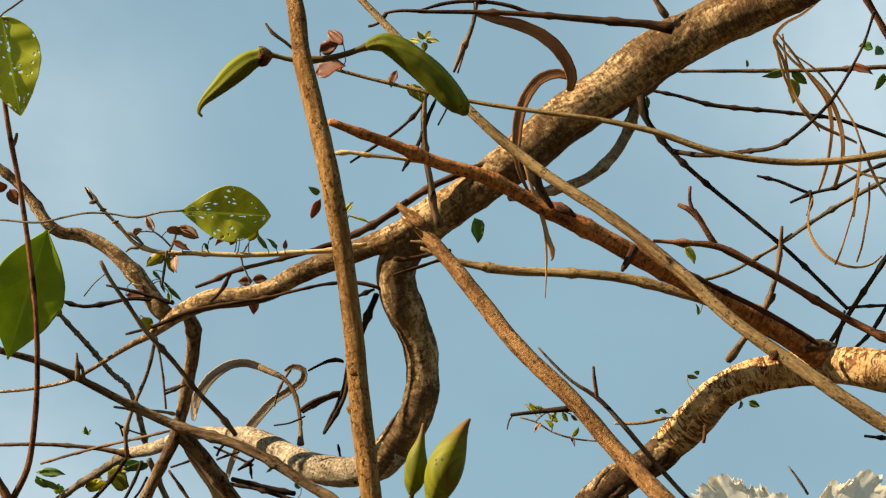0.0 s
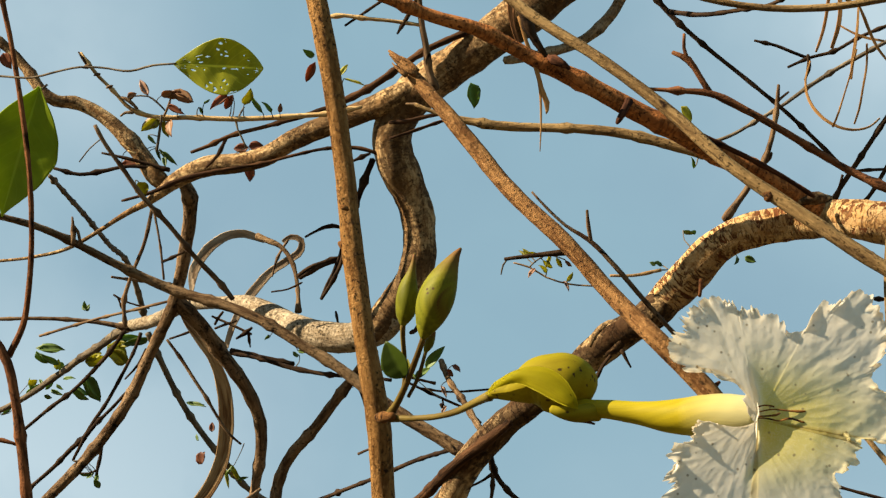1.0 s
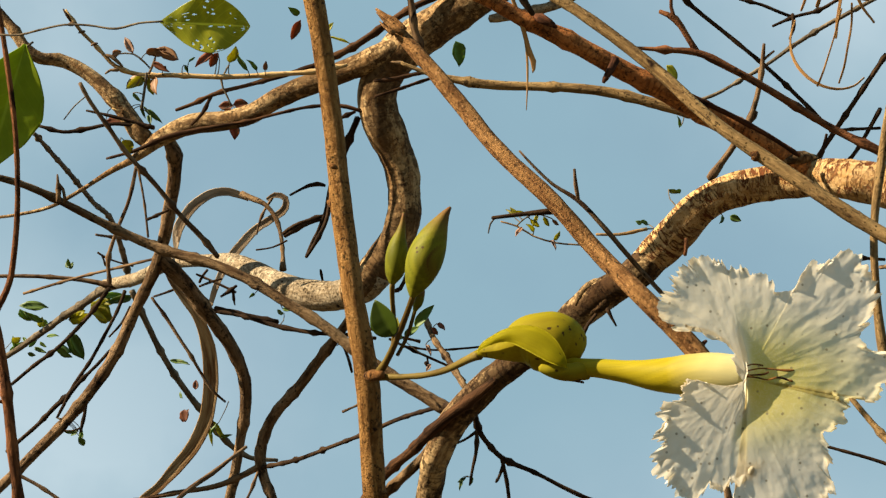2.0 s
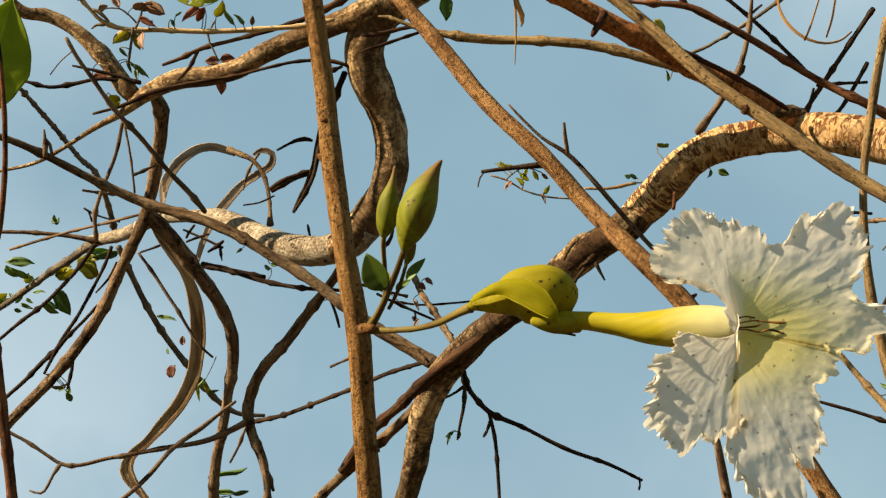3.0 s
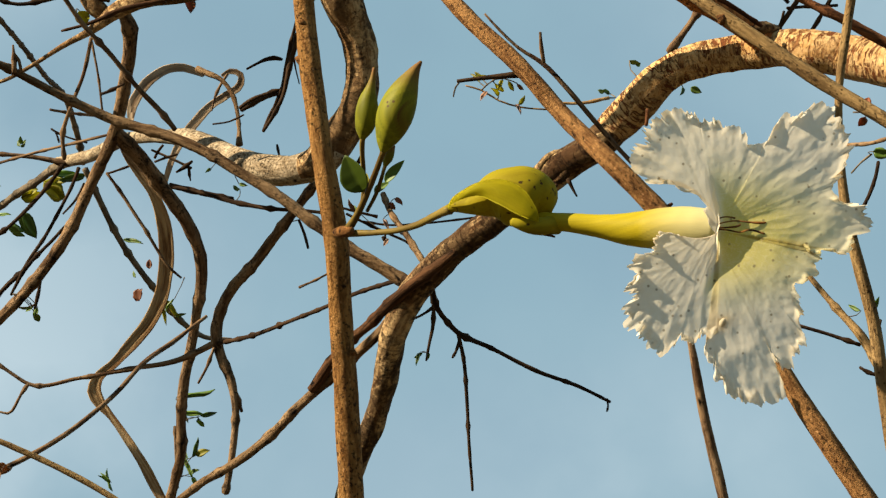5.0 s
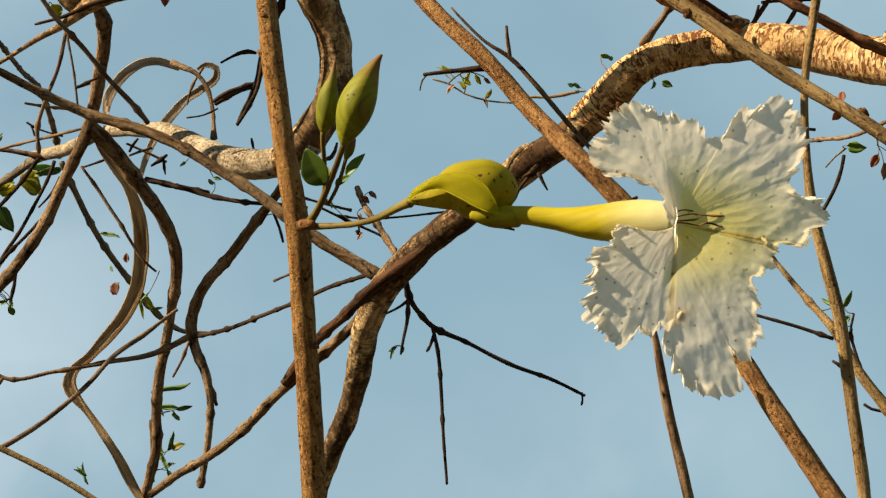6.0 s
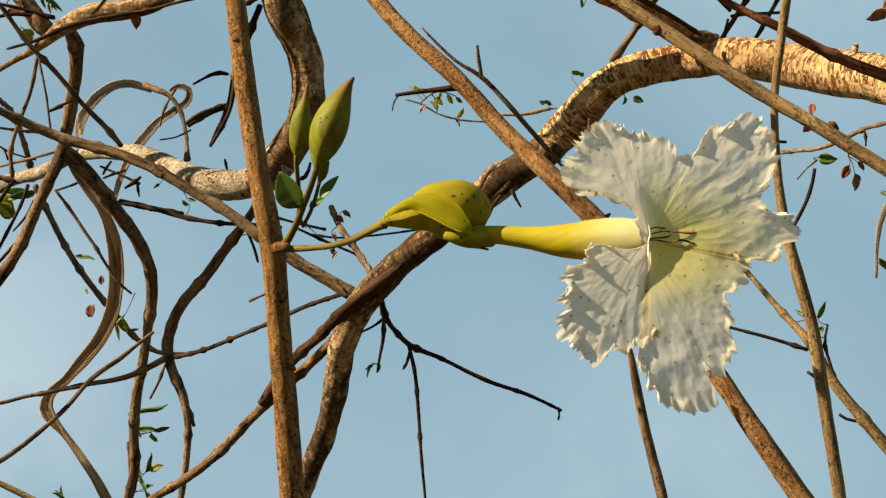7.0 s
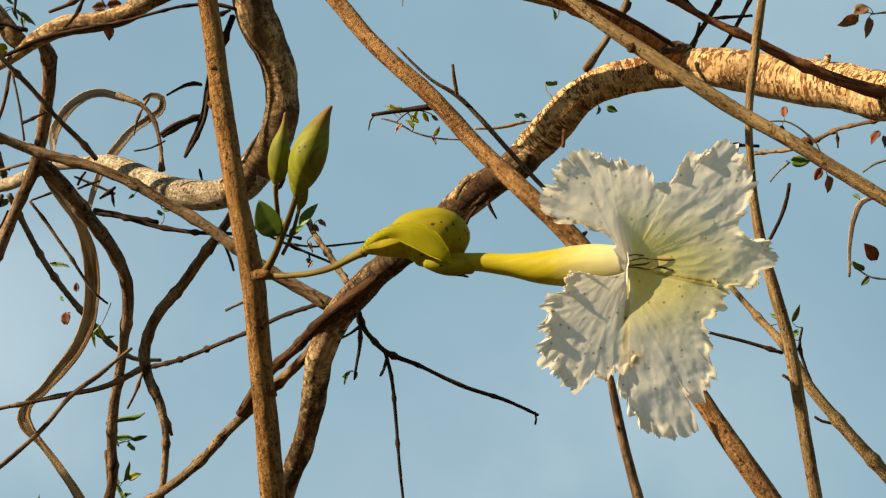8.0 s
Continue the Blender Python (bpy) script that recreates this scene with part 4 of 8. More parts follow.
branch(tree, "branch", BARKD, [(-0.1873, 1.2493, 2.3066, 0.00386), (-0.1837, 1.257, 2.3017, 0.00462), (-0.1838, 1.27, 2.291, 0.00433), (-0.1875, 1.284, 2.2782, 0.0042), (-0.193, 1.302, 2.2612, 0.00407), (-0.1996, 1.316, 2.2459, 0.00393), (-0.2078, 1.329, 2.2353, 0.00379), (-0.2158, 1.34, 2.2247, 0.00374), (-0.2272, 1.355, 2.2057, 0.00391), (-0.2567, 1.38, 2.1733, 0.00374), (-0.2868, 1.402, 2.1501, 0.00357), (-0.3199, 1.42, 2.1238, 0.0034)])
branch(tree, "branch", BARKD, [(-0.1982, 1.3101, 2.2536, 0.00462), (-0.1848, 1.3245, 2.2445, 0.00504), (-0.1679, 1.3466, 2.2285, 0.0047), (-0.1526, 1.3683, 2.212, 0.00435), (-0.1457, 1.3857, 2.1972, 0.00398), (-0.1456, 1.3981, 2.1861, 0.00399), (-0.1499, 1.4158, 2.1689, 0.00342), (-0.1553, 1.4342, 2.1475, 0.00343), (-0.1602, 1.45, 2.1289, 0.00365), (-0.1628, 1.4658, 2.1102, 0.00346), (-0.1631, 1.4804, 2.0928, 0.00348), (-0.1684, 1.4951, 2.0754, 0.00349), (-0.1728, 1.5047, 2.0642, 0.0035)])
branch(tree, "pod", PODB, [(-0.1983, 1.35, 2.2626, 0.0015), (-0.1926, 1.356, 2.2547, 0.00263), (-0.186, 1.361, 2.2467, 0.00301), (-0.1779, 1.367, 2.2366, 0.0032), (-0.1711, 1.377, 2.2218, 0.00452), (-0.1688, 1.388, 2.204, 0.0051), (-0.1699, 1.398, 2.1885, 0.00511), (-0.1728, 1.406, 2.1767, 0.00493), (-0.1806, 1.414, 2.1628, 0.00474), (-0.1937, 1.422, 2.1488, 0.00437), (-0.2055, 1.428, 2.1369, 0.00323), (-0.2163, 1.433, 2.1283, 0.00361), (-0.2187, 1.437, 2.1209, 0.00475), (-0.2152, 1.44, 2.1139, 0.00399), (-0.2092, 1.443, 2.1073, 0.00266), (-0.1958, 1.45, 2.0905, 0.00285), (-0.1855, 1.456, 2.0757, 0.00323), (-0.1771, 1.462, 2.0606, 0.00342), (-0.1675, 1.468, 2.0447, 0.0019)], flat=.22)
branch(tree, "branch", BARKT, [(-0.2832, 1.1248, 2.2176, 0.00168), (-0.2715, 1.1314, 2.2163, 0.00183), (-0.2535, 1.141, 2.2151, 0.00212), (-0.2325, 1.1542, 2.2109, 0.00228), (-0.2112, 1.1684, 2.2053, 0.00244), (-0.1792, 1.1815, 2.1947, 0.00298), (-0.1449, 1.1786, 2.1819, 0.00311), (-0.1212, 1.1776, 2.1703, 0.00309), (-0.0976, 1.1781, 2.1549, 0.00308), (-0.0778, 1.1794, 2.1421, 0.00322), (-0.063, 1.1819, 2.1308, 0.00337), (-0.0366, 1.1853, 2.1116, 0.00351), (-0.0204, 1.1859, 2.1014, 0.00381), (-0.0076, 1.1864, 2.0931, 0.00365), (0.0036, 1.1862, 2.0878, 0.00251)])
branch(tree, "twig", TWIG, [(-0.2289, 1.1275, 2.2136, 0.00053), (-0.2283, 1.1314, 2.2062, 0.00119), (-0.2283, 1.1347, 2.1999, 0.00142)])
branch(tree, "twig", TWIG, [(-0.2245, 1.1348, 2.1999, 0.00106), (-0.2257, 1.1315, 2.2062, 0.00066), (-0.2289, 1.1291, 2.2104, 0.0004)])
branch(tree, "twig", TWIG, [(-0.2184, 1.1163, 2.2676, 0.00107), (-0.2142, 1.122, 2.2611, 0.00121), (-0.2041, 1.1326, 2.2494, 0.00121), (-0.1934, 1.1438, 2.2368, 0.00145), (-0.1777, 1.1568, 2.2232, 0.00145), (-0.1636, 1.1696, 2.2093, 0.00146), (-0.1509, 1.1797, 2.1988, 0.00161), (-0.1423, 1.1874, 2.1904, 0.00146)])
branch(tree, "twig", TWIG, [(-0.2448, 1.3408, 2.284, 0.00092), (-0.233, 1.3602, 2.2915, 0.00094), (-0.2176, 1.3841, 2.3013, 0.00111), (-0.2097, 1.3967, 2.3052, 0.00112)])
branch(tree, "twig", DARK, [(-0.0634, 1.2117, 2.2989, 0.002), (-0.0676, 1.2161, 2.2902, 0.002), (-0.0719, 1.2217, 2.2794, 0.00185), (-0.0755, 1.2265, 2.2701, 0.00169), (-0.0805, 1.2354, 2.253, 0.00154), (-0.0833, 1.241, 2.2421, 0.00129), (-0.0883, 1.2458, 2.2328, 0.00129), (-0.096, 1.2513, 2.2219, 0.001)])
branch(tree, "twig", DARK, [(-0.1111, 1.2625, 2.2426, 0.00156), (-0.1039, 1.2607, 2.2465, 0.00172), (-0.095, 1.259, 2.2503, 0.00131), (-0.0833, 1.2576, 2.2535, 0.00116)])
branch(tree, "twig", DARK, [(-0.1074, 1.2507, 2.2653, 0.00073), (-0.0995, 1.2489, 2.2691, 0.00087), (-0.0903, 1.2478, 2.2717, 0.00156), (-0.086, 1.2483, 2.2711, 0.00116)])
branch(tree, "twig", DARK, [(-0.1288, 1.2662, 2.2347, 0.00058), (-0.1182, 1.2656, 2.2363, 0.00058), (-0.1093, 1.2639, 2.2401, 0.00058)])
branch(tree, "twig", BARKT, [(-0.1155, 1.3083, 2.2414, 0.00257), (-0.1159, 1.3092, 2.2508, 0.00135), (-0.1181, 1.3108, 2.2681, 0.00136), (-0.1221, 1.3122, 2.2813, 0.00137), (-0.1302, 1.3144, 2.2926, 0.00164), (-0.1401, 1.3179, 2.2992, 0.00214), (-0.1461, 1.32, 2.3033, 0.00231)])
branch(tree, "pod", POD, [(-0.1979, 1.389, 2.2977, 0.00155), (-0.1971, 1.387, 2.3102, 0.0035), (-0.1904, 1.384, 2.3227, 0.0037), (-0.1811, 1.383, 2.3331, 0.00331), (-0.1721, 1.384, 2.3386, 0.00312), (-0.163, 1.386, 2.3405, 0.00293), (-0.155, 1.389, 2.3391, 0.00235), (-0.1497, 1.392, 2.3376, 0.00157)], flat=.25)
branch(tree, "pod", POD, [(-0.1769, 1.426, 2.2717, 0.00177), (-0.173, 1.421, 2.2837, 0.00216), (-0.164, 1.414, 2.3008, 0.00315), (-0.1539, 1.407, 2.3109, 0.00354), (-0.1445, 1.403, 2.3199, 0.00295), (-0.1335, 1.4, 2.3263, 0.00275), (-0.124, 1.396, 2.333, 0.00255), (-0.124, 1.393, 2.3385, 0.00216), (-0.1314, 1.392, 2.3407, 0.00196), (-0.1369, 1.393, 2.3377, 0.00118)], flat=.25)
branch(tree, "twig", TWIG, [(-0.1432, 1.395, 2.3112, 0.00048), (-0.1408, 1.3905, 2.3199, 0.0008), (-0.1361, 1.3861, 2.3287, 0.00097), (-0.1321, 1.3835, 2.3339, 0.00097)])
branch(tree, "branch", BARKD, [(-0.0668, 1.3234, 2.2215, 0.00315), (-0.0781, 1.3353, 2.211, 0.00299), (-0.0914, 1.349, 2.199, 0.00336), (-0.1087, 1.3671, 2.1829, 0.00356), (-0.1242, 1.3813, 2.1707, 0.00376), (-0.1313, 1.3915, 2.1608, 0.00359), (-0.1346, 1.4014, 2.1467, 0.00396), (-0.1316, 1.4068, 2.1347, 0.00342), (-0.1249, 1.4137, 2.1193, 0.00306), (-0.1219, 1.4213, 2.1022, 0.00247), (-0.123, 1.4306, 2.0817, 0.00231), (-0.1287, 1.4444, 2.0509, 0.00231)])
branch(tree, "twig", TWIG, [(-0.123, 1.4152, 2.1159, 0.00123), (-0.12, 1.419, 2.1073, 0.00123), (-0.1178, 1.4221, 2.1005, 0.00108)])
branch(tree, "twig", TWIG, [(-0.1343, 1.4033, 2.1426, 0.00264), (-0.1474, 1.4061, 2.1365, 0.00215), (-0.1586, 1.4082, 2.1321, 0.00198), (-0.1886, 1.4108, 2.1271, 0.00165), (-0.2261, 1.4138, 2.1211, 0.00138), (-0.2591, 1.4156, 2.1178, 0.00138), (-0.2711, 1.4126, 2.1247, 0.00123), (-0.2824, 1.4096, 2.1316, 0.00123), (-0.3011, 1.4058, 2.1405, 0.00108)])
branch(tree, "twig", TWIG, [(-0.2591, 1.4153, 2.1185, 0.00123), (-0.2644, 1.4186, 2.1113, 0.00108), (-0.273, 1.4237, 2.1001, 0.00092), (-0.2805, 1.423, 2.1018, 0.00061)])
branch(tree, "twig", DARK, [(-0.1343, 1.403, 2.1415, 0.0015), (-0.1109, 1.379, 2.1369, 0.0014), (-0.0833, 1.341, 2.1318, 0.0013), (-0.0588, 1.305, 2.1267, 0.00127), (-0.0391, 1.277, 2.1238, 0.00131), (-0.0166, 1.243, 2.1172, 0.00135), (0.0002, 1.16, 2.0872, 0.00132), (0.011, 1.145, 2.0864, 0.00109)])
branch(tree, "twig", TWIG, [(-0.1352, 1.3955, 2.1355, 0.00107), (-0.1397, 1.4006, 2.1243, 0.00092), (-0.1457, 1.4052, 2.1142, 0.00076)])
branch(tree, "twig", DARK, [(-0.1661, 1.3611, 2.2371, 0.00138), (-0.1468, 1.3577, 2.2318, 0.00123), (-0.1239, 1.3544, 2.2232, 0.00164), (-0.0936, 1.3488, 2.2148, 0.00137), (-0.0711, 1.3437, 2.2108, 0.00121), (-0.0562, 1.3406, 2.2073, 0.00121)])
branch(tree, "twig", TWIG, [(-0.3112, 1.4371, 2.2865, 0.00098), (-0.276, 1.4177, 2.2876, 0.00097), (-0.2329, 1.3946, 2.2874, 0.00096), (-0.2118, 1.3833, 2.2869, 0.00095)])
branch(tree, "twig", TWIG, [(-0.2154, 1.309, 2.3204, 0.00123), (-0.2211, 1.3202, 2.2988, 0.00123), (-0.2299, 1.3305, 2.2788, 0.00123), (-0.2345, 1.3374, 2.2655, 0.00138), (-0.2338, 1.3458, 2.2496, 0.00123)])
branch(tree, "twig", TWIG, [(-0.2223, 1.3536, 2.3427, 0.00079), (-0.2182, 1.3645, 2.3222, 0.00079), (-0.2156, 1.3763, 2.2999, 0.00079)])
branch(tree, "twig", TWIG, [(-0.2171, 1.3705, 2.3109, 0.00079), (-0.2078, 1.3693, 2.3137, 0.00079), (-0.2019, 1.3682, 2.3161, 0.00079)])
branch(tree, "branch", GREY, [(-0.2636, 1.2115, 2.2882, 0.00129), (-0.2598, 1.2695, 2.3018, 0.0016), (-0.257, 1.3778, 2.3295, 0.00172), (-0.2539, 1.4669, 2.3509, 0.002), (-0.2521, 1.5012, 2.3424, 0.00222), (-0.2517, 1.526, 2.3357, 0.00224)])
branch(tree, "twig", DARK, [(-0.265, 1.2266, 2.3025, 0.00102), (-0.2491, 1.2288, 2.2992, 0.00116), (-0.2349, 1.2282, 2.3011, 0.00131), (-0.2207, 1.2272, 2.3038, 0.00116), (-0.1923, 1.2288, 2.3024, 0.00116)])
branch(tree, "twig", DARK, [(-0.2348, 1.2229, 2.3112, 0.00073), (-0.2207, 1.2247, 2.3085, 0.00102), (-0.2065, 1.2267, 2.3054, 0.00116), (-0.1923, 1.2291, 2.3018, 0.00131)])
branch(tree, "twig", TWIG, [(-0.2058, 1.348, 2.2408, 0.00093), (-0.1979, 1.354, 2.2313, 0.00112), (-0.1874, 1.36, 2.2164, 0.00112), (-0.1793, 1.366, 2.2056, 0.00112), (-0.1736, 1.372, 2.1972, 0.00097), (-0.1655, 1.378, 2.1864, 0.00097), (-0.1576, 1.384, 2.1809, 0.00079)])
branch(tree, "twig", TWIG, [(-0.179, 1.362, 2.2647, 0.00078), (-0.1619, 1.3659, 2.2581, 0.00093), (-0.1524, 1.3683, 2.2541, 0.00093)])
branch(tree, "hook", BARKP, [(0.0968, 1.1353, 2.3913, 0.00362), (0.0913, 1.1439, 2.3763, 0.00349), (0.0813, 1.152, 2.3618, 0.00336), (0.0665, 1.1581, 2.3506, 0.00323), (0.0492, 1.161, 2.3447, 0.00297), (0.032, 1.1626, 2.3412, 0.00284), (0.0182, 1.1632, 2.3396, 0.00232)])
branch(tree, "branch", DARK, [(0.0976, 1.118, 2.3829, 0.00255), (0.1005, 1.122, 2.3701, 0.00204), (0.1096, 1.128, 2.359, 0.0017), (0.1201, 1.133, 2.3486, 0.00156), (0.1393, 1.141, 2.3336, 0.00136), (0.1635, 1.15, 2.3157, 0.00129), (0.187, 1.159, 2.2979, 0.00125), (0.2105, 1.17, 2.2778, 0.00125), (0.2206, 1.175, 2.269, 0.00111)])
branch(tree, "twig", DARK, [(0.1159, 1.1256, 2.3491, 0.00163), (0.1311, 1.1115, 2.3373, 0.00146), (0.1544, 1.0859, 2.3236, 0.0012), (0.1679, 1.0702, 2.3159, 0.00118), (0.1815, 1.0465, 2.3127, 0.00103), (0.197, 1.0375, 2.3255, 0.00103), (0.208, 1.029, 2.3407, 0.0009), (0.2159, 1.0212, 2.3544, 0.00077), (0.2215, 1.0126, 2.3694, 0.00077)])
branch(tree, "twig", VINE, [(-0.0553, 1.0646, 2.4063, 0.00071), (-0.0486, 1.0641, 2.4075, 0.00092), (-0.0287, 1.0646, 2.4075, 0.00110), (0.0012, 1.0654, 2.4076, 0.00143), (0.0345, 1.0669, 2.4065, 0.00176), (0.0777, 1.0696, 2.4039, 0.00227), (0.1009, 1.0711, 2.4025, 0.00263), (0.1142, 1.0724, 2.401, 0.00335)])
branch(tree, "twig", DARK, [(-0.0646, 1.0683, 2.3995, 0.00082), (-0.0593, 1.0675, 2.401, 0.00082), (-0.054, 1.0646, 2.4063, 0.00109)])
branch(tree, "twig", DARK, [(-0.035, 1.0723, 2.4139, 0.00069), (-0.019, 1.0704, 2.4179, 0.0011), (0.0011, 1.0703, 2.419, 0.0011), (0.0179, 1.0718, 2.4172, 0.00124), (0.033, 1.0748, 2.4127, 0.0011)])
branch(tree, "twig", TWIG, [(-0.0005, 1.0664, 2.4256, 0.0011), (-0.0029, 1.0765, 2.4082, 0.00124), (-0.0095, 1.0848, 2.3936, 0.00147), (-0.0146, 1.091, 2.3826, 0.00082)])
branch(tree, "twig", TWIG, [(-0.0017, 1.0894, 2.4259, 0.00056), (-0.0075, 1.0995, 2.4082, 0.00056), (-0.0126, 1.1079, 2.3934, 0.00056)])
branch(tree, "pod", PODD, [(-0.0056, 1.0731, 2.414, 0.0011), (0.0078, 1.0769, 2.4114, 0.00236), (0.023, 1.0803, 2.4097, 0.00355), (0.0374, 1.0853, 2.4055, 0.00387), (0.0476, 1.0912, 2.3989, 0.00388), (0.0537, 1.097, 2.3919, 0.00372), (0.0561, 1.1021, 2.3852, 0.00324), (0.0544, 1.1061, 2.3798, 0.00208)], flat=.3)
branch(tree, "pod", PODD, [(0.0561, 1.1028, 2.3857, 0.00149), (0.0483, 1.1009, 2.3885, 0.00292), (0.0382, 1.1021, 2.386, 0.00324), (0.0298, 1.1065, 2.378, 0.00324), (0.0248, 1.1131, 2.3663, 0.00324), (0.0231, 1.1199, 2.3546, 0.00292), (0.0228, 1.1258, 2.3444, 0.00178), (0.0261, 1.1318, 2.3342, 0.00125), (0.0299, 1.1361, 2.327, 0.00083)], flat=.3)
branch(tree, "twig", PALE, [(-0.0866, 1.1307, 2.3507, 0.00098), (-0.0771, 1.1305, 2.3514, 0.00125), (-0.0669, 1.1316, 2.3501, 0.00112), (-0.0499, 1.1328, 2.3488, 0.00112), (-0.0322, 1.1345, 2.3467, 0.00112)])
branch(tree, "twig", DARK, [(-0.0771, 1.1336, 2.3461, 0.0007), (-0.0635, 1.1294, 2.3539, 0.00084), (-0.0448, 1.123, 2.3659, 0.00098), (-0.0346, 1.1177, 2.3755, 0.00098), (-0.0302, 1.1136, 2.3829, 0.00084)])
branch(tree, "twig", DARK, [(-0.0458, 1.1368, 2.3421, 0.0007), (-0.0431, 1.1346, 2.346, 0.00112), (-0.0346, 1.1271, 2.3593, 0.00112), (-0.0295, 1.1195, 2.3726, 0.00112), (-0.0255, 1.1154, 2.38, 0.0007)])
branch(tree, "twig", TWIG, [(-0.0323, 1.1135, 2.3829, 0.0015), (-0.0329, 1.1246, 2.3637, 0.0018), (-0.0312, 1.134, 2.3476, 0.0018), (-0.0285, 1.1418, 2.3344, 0.00209), (-0.0268, 1.1486, 2.3227, 0.00209), (-0.0227, 1.1542, 2.3133, 0.0018)])
branch(tree, "twig", TWIG, [(-0.0244, 1.1234, 2.3662, 0.00056), (-0.0187, 1.1181, 2.3757, 0.00056), (-0.0159, 1.1138, 2.3831, 0.00056)])
branch(tree, "twig", TWIG, [(0.103, 1.0847, 2.439, 0.0015), (0.1081, 1.0895, 2.4308, 0.0018), (0.1132, 1.0934, 2.4244, 0.00209)])
branch(tree, "twig", VINE, [(-0.0509, 1.1715, 2.2901, 0.00084), (-0.0407, 1.1703, 2.2929, 0.00098), (-0.027, 1.1684, 2.2972, 0.00098), (-0.0168, 1.1671, 2.3003, 0.00098)])
branch(tree, "twig", VINE, [(-0.0634, 1.1841, 2.287, 0.00084), (-0.0685, 1.1849, 2.2851, 0.00112), (-0.0737, 1.1859, 2.2829, 0.00084)])
branch(tree, "twig", PALE, [(-0.2309, 1.1175, 2.3183, 0.00055), (-0.2222, 1.1242, 2.308, 0.00109), (-0.2124, 1.1297, 2.2996, 0.00096), (-0.2019, 1.1358, 2.2904, 0.00123), (-0.1894, 1.139, 2.2867, 0.00147), (-0.1696, 1.1406, 2.2871, 0.00147), (-0.1464, 1.1427, 2.2871, 0.00147), (-0.1265, 1.144, 2.2881, 0.00147), (-0.1066, 1.1448, 2.29, 0.00147), (-0.0882, 1.1455, 2.2918, 0.00147), (-0.0665, 1.1452, 2.2962, 0.0011)])
branch(tree, "twig", GREY, [(-0.236, 1.1648, 2.2712, 0.00042), (-0.2292, 1.161, 2.2787, 0.00042), (-0.2224, 1.1585, 2.2838, 0.00042)])
branch(tree, "twig", DARK, [(-0.0798, 1.3695, 2.2166, 0.00092), (-0.0761, 1.3733, 2.208, 0.00092), (-0.0735, 1.3773, 2.1991, 0.00077)])
branch(tree, "twig", TWIG, [(-0.0774, 1.3511, 2.1599, 0.00105), (-0.0668, 1.3491, 2.1642, 0.00075), (-0.0566, 1.3468, 2.1692, 0.00075)])
branch(tree, "twig", DARK, [(-0.0888, 1.309, 2.2295, 0.00089), (-0.0899, 1.3068, 2.2344, 0.00074), (-0.091, 1.3044, 2.2397, 0.00059)])
branch(tree, "twig", BARKT, [(-0.0224, 1.2898, 2.1975, 0.00187), (-0.0169, 1.2777, 2.1782, 0.00185), (-0.008, 1.2631, 2.1581, 0.00197), (0.0029, 1.243, 2.1305, 0.00208)])
branch(tree, "twig", VINE, [(-0.0455, 1.2951, 2.1863, 0.00087), (-0.0331, 1.2975, 2.1807, 0.00087), (-0.0189, 1.3, 2.1748, 0.00087), (-0.0047, 1.3028, 2.1683, 0.00087), (0.0024, 1.3057, 2.1618, 0.00087)])
branch(tree, "twig", VINE, [(-0.0366, 1.2969, 2.182, 0.00073), (-0.0189, 1.2978, 2.1797, 0.00073), (0.0024, 1.2972, 2.1806, 0.00073), (0.0344, 1.2955, 2.1837, 0.00073)])
branch(tree, "twig", VINE, [(-0.0597, 1.2923, 2.1928, 0.00073), (-0.0473, 1.2937, 2.1895, 0.00087), (-0.026, 1.2957, 2.1846, 0.00087)])
branch(tree, "twig", DARK, [(-0.0222, 1.2833, 2.1651, 0.00115), (-0.0205, 1.2849, 2.162, 0.00086), (-0.0212, 1.2817, 2.1682, 0.00057)])
branch(tree, "twig", DARK, [(-0.0342, 1.2577, 2.213, 0.00072), (-0.0377, 1.2617, 2.2053, 0.00129), (-0.0412, 1.2624, 2.2037, 0.00086)])
branch(tree, "strip", STRIP, [(0.2106, 1.1226, 2.4584, 0.00089), (0.2001, 1.1268, 2.4507, 0.0008), (0.1879, 1.1301, 2.4445, 0.00106), (0.1827, 1.1335, 2.4384, 0.00125), (0.1879, 1.1406, 2.4263, 0.00106), (0.1947, 1.151, 2.4087, 0.00105), (0.2014, 1.1556, 2.3971, 0.00122), (0.2085, 1.1602, 2.3918, 0.00122), (0.2192, 1.1648, 2.3885, 0.00105), (0.2318, 1.1694, 2.3851, 0.00087), (0.2352, 1.174, 2.3861, 0.0007)], flat=.3)
branch(tree, "strip", STRIP, [(0.1834, 1.1344, 2.4369, 0.00072), (0.1932, 1.1407, 2.4264, 0.00089), (0.2072, 1.1472, 2.416, 0.00106), (0.218, 1.154, 2.4038, 0.00157), (0.2232, 1.1608, 2.392, 0.00157), (0.225, 1.1675, 2.3777, 0.00139), (0.2229, 1.1742, 2.3655, 0.00139), (0.2201, 1.181, 2.3583, 0.00112)], flat=.3)
branch(tree, "strip", STRIP, [(0.1869, 1.1544, 2.4424, 0.00073), (0.1922, 1.1634, 2.4271, 0.0009), (0.201, 1.172, 2.4147, 0.00106), (0.2095, 1.176, 2.4045, 0.00106), (0.2138, 1.18, 2.3987, 0.00042)], flat=.3)
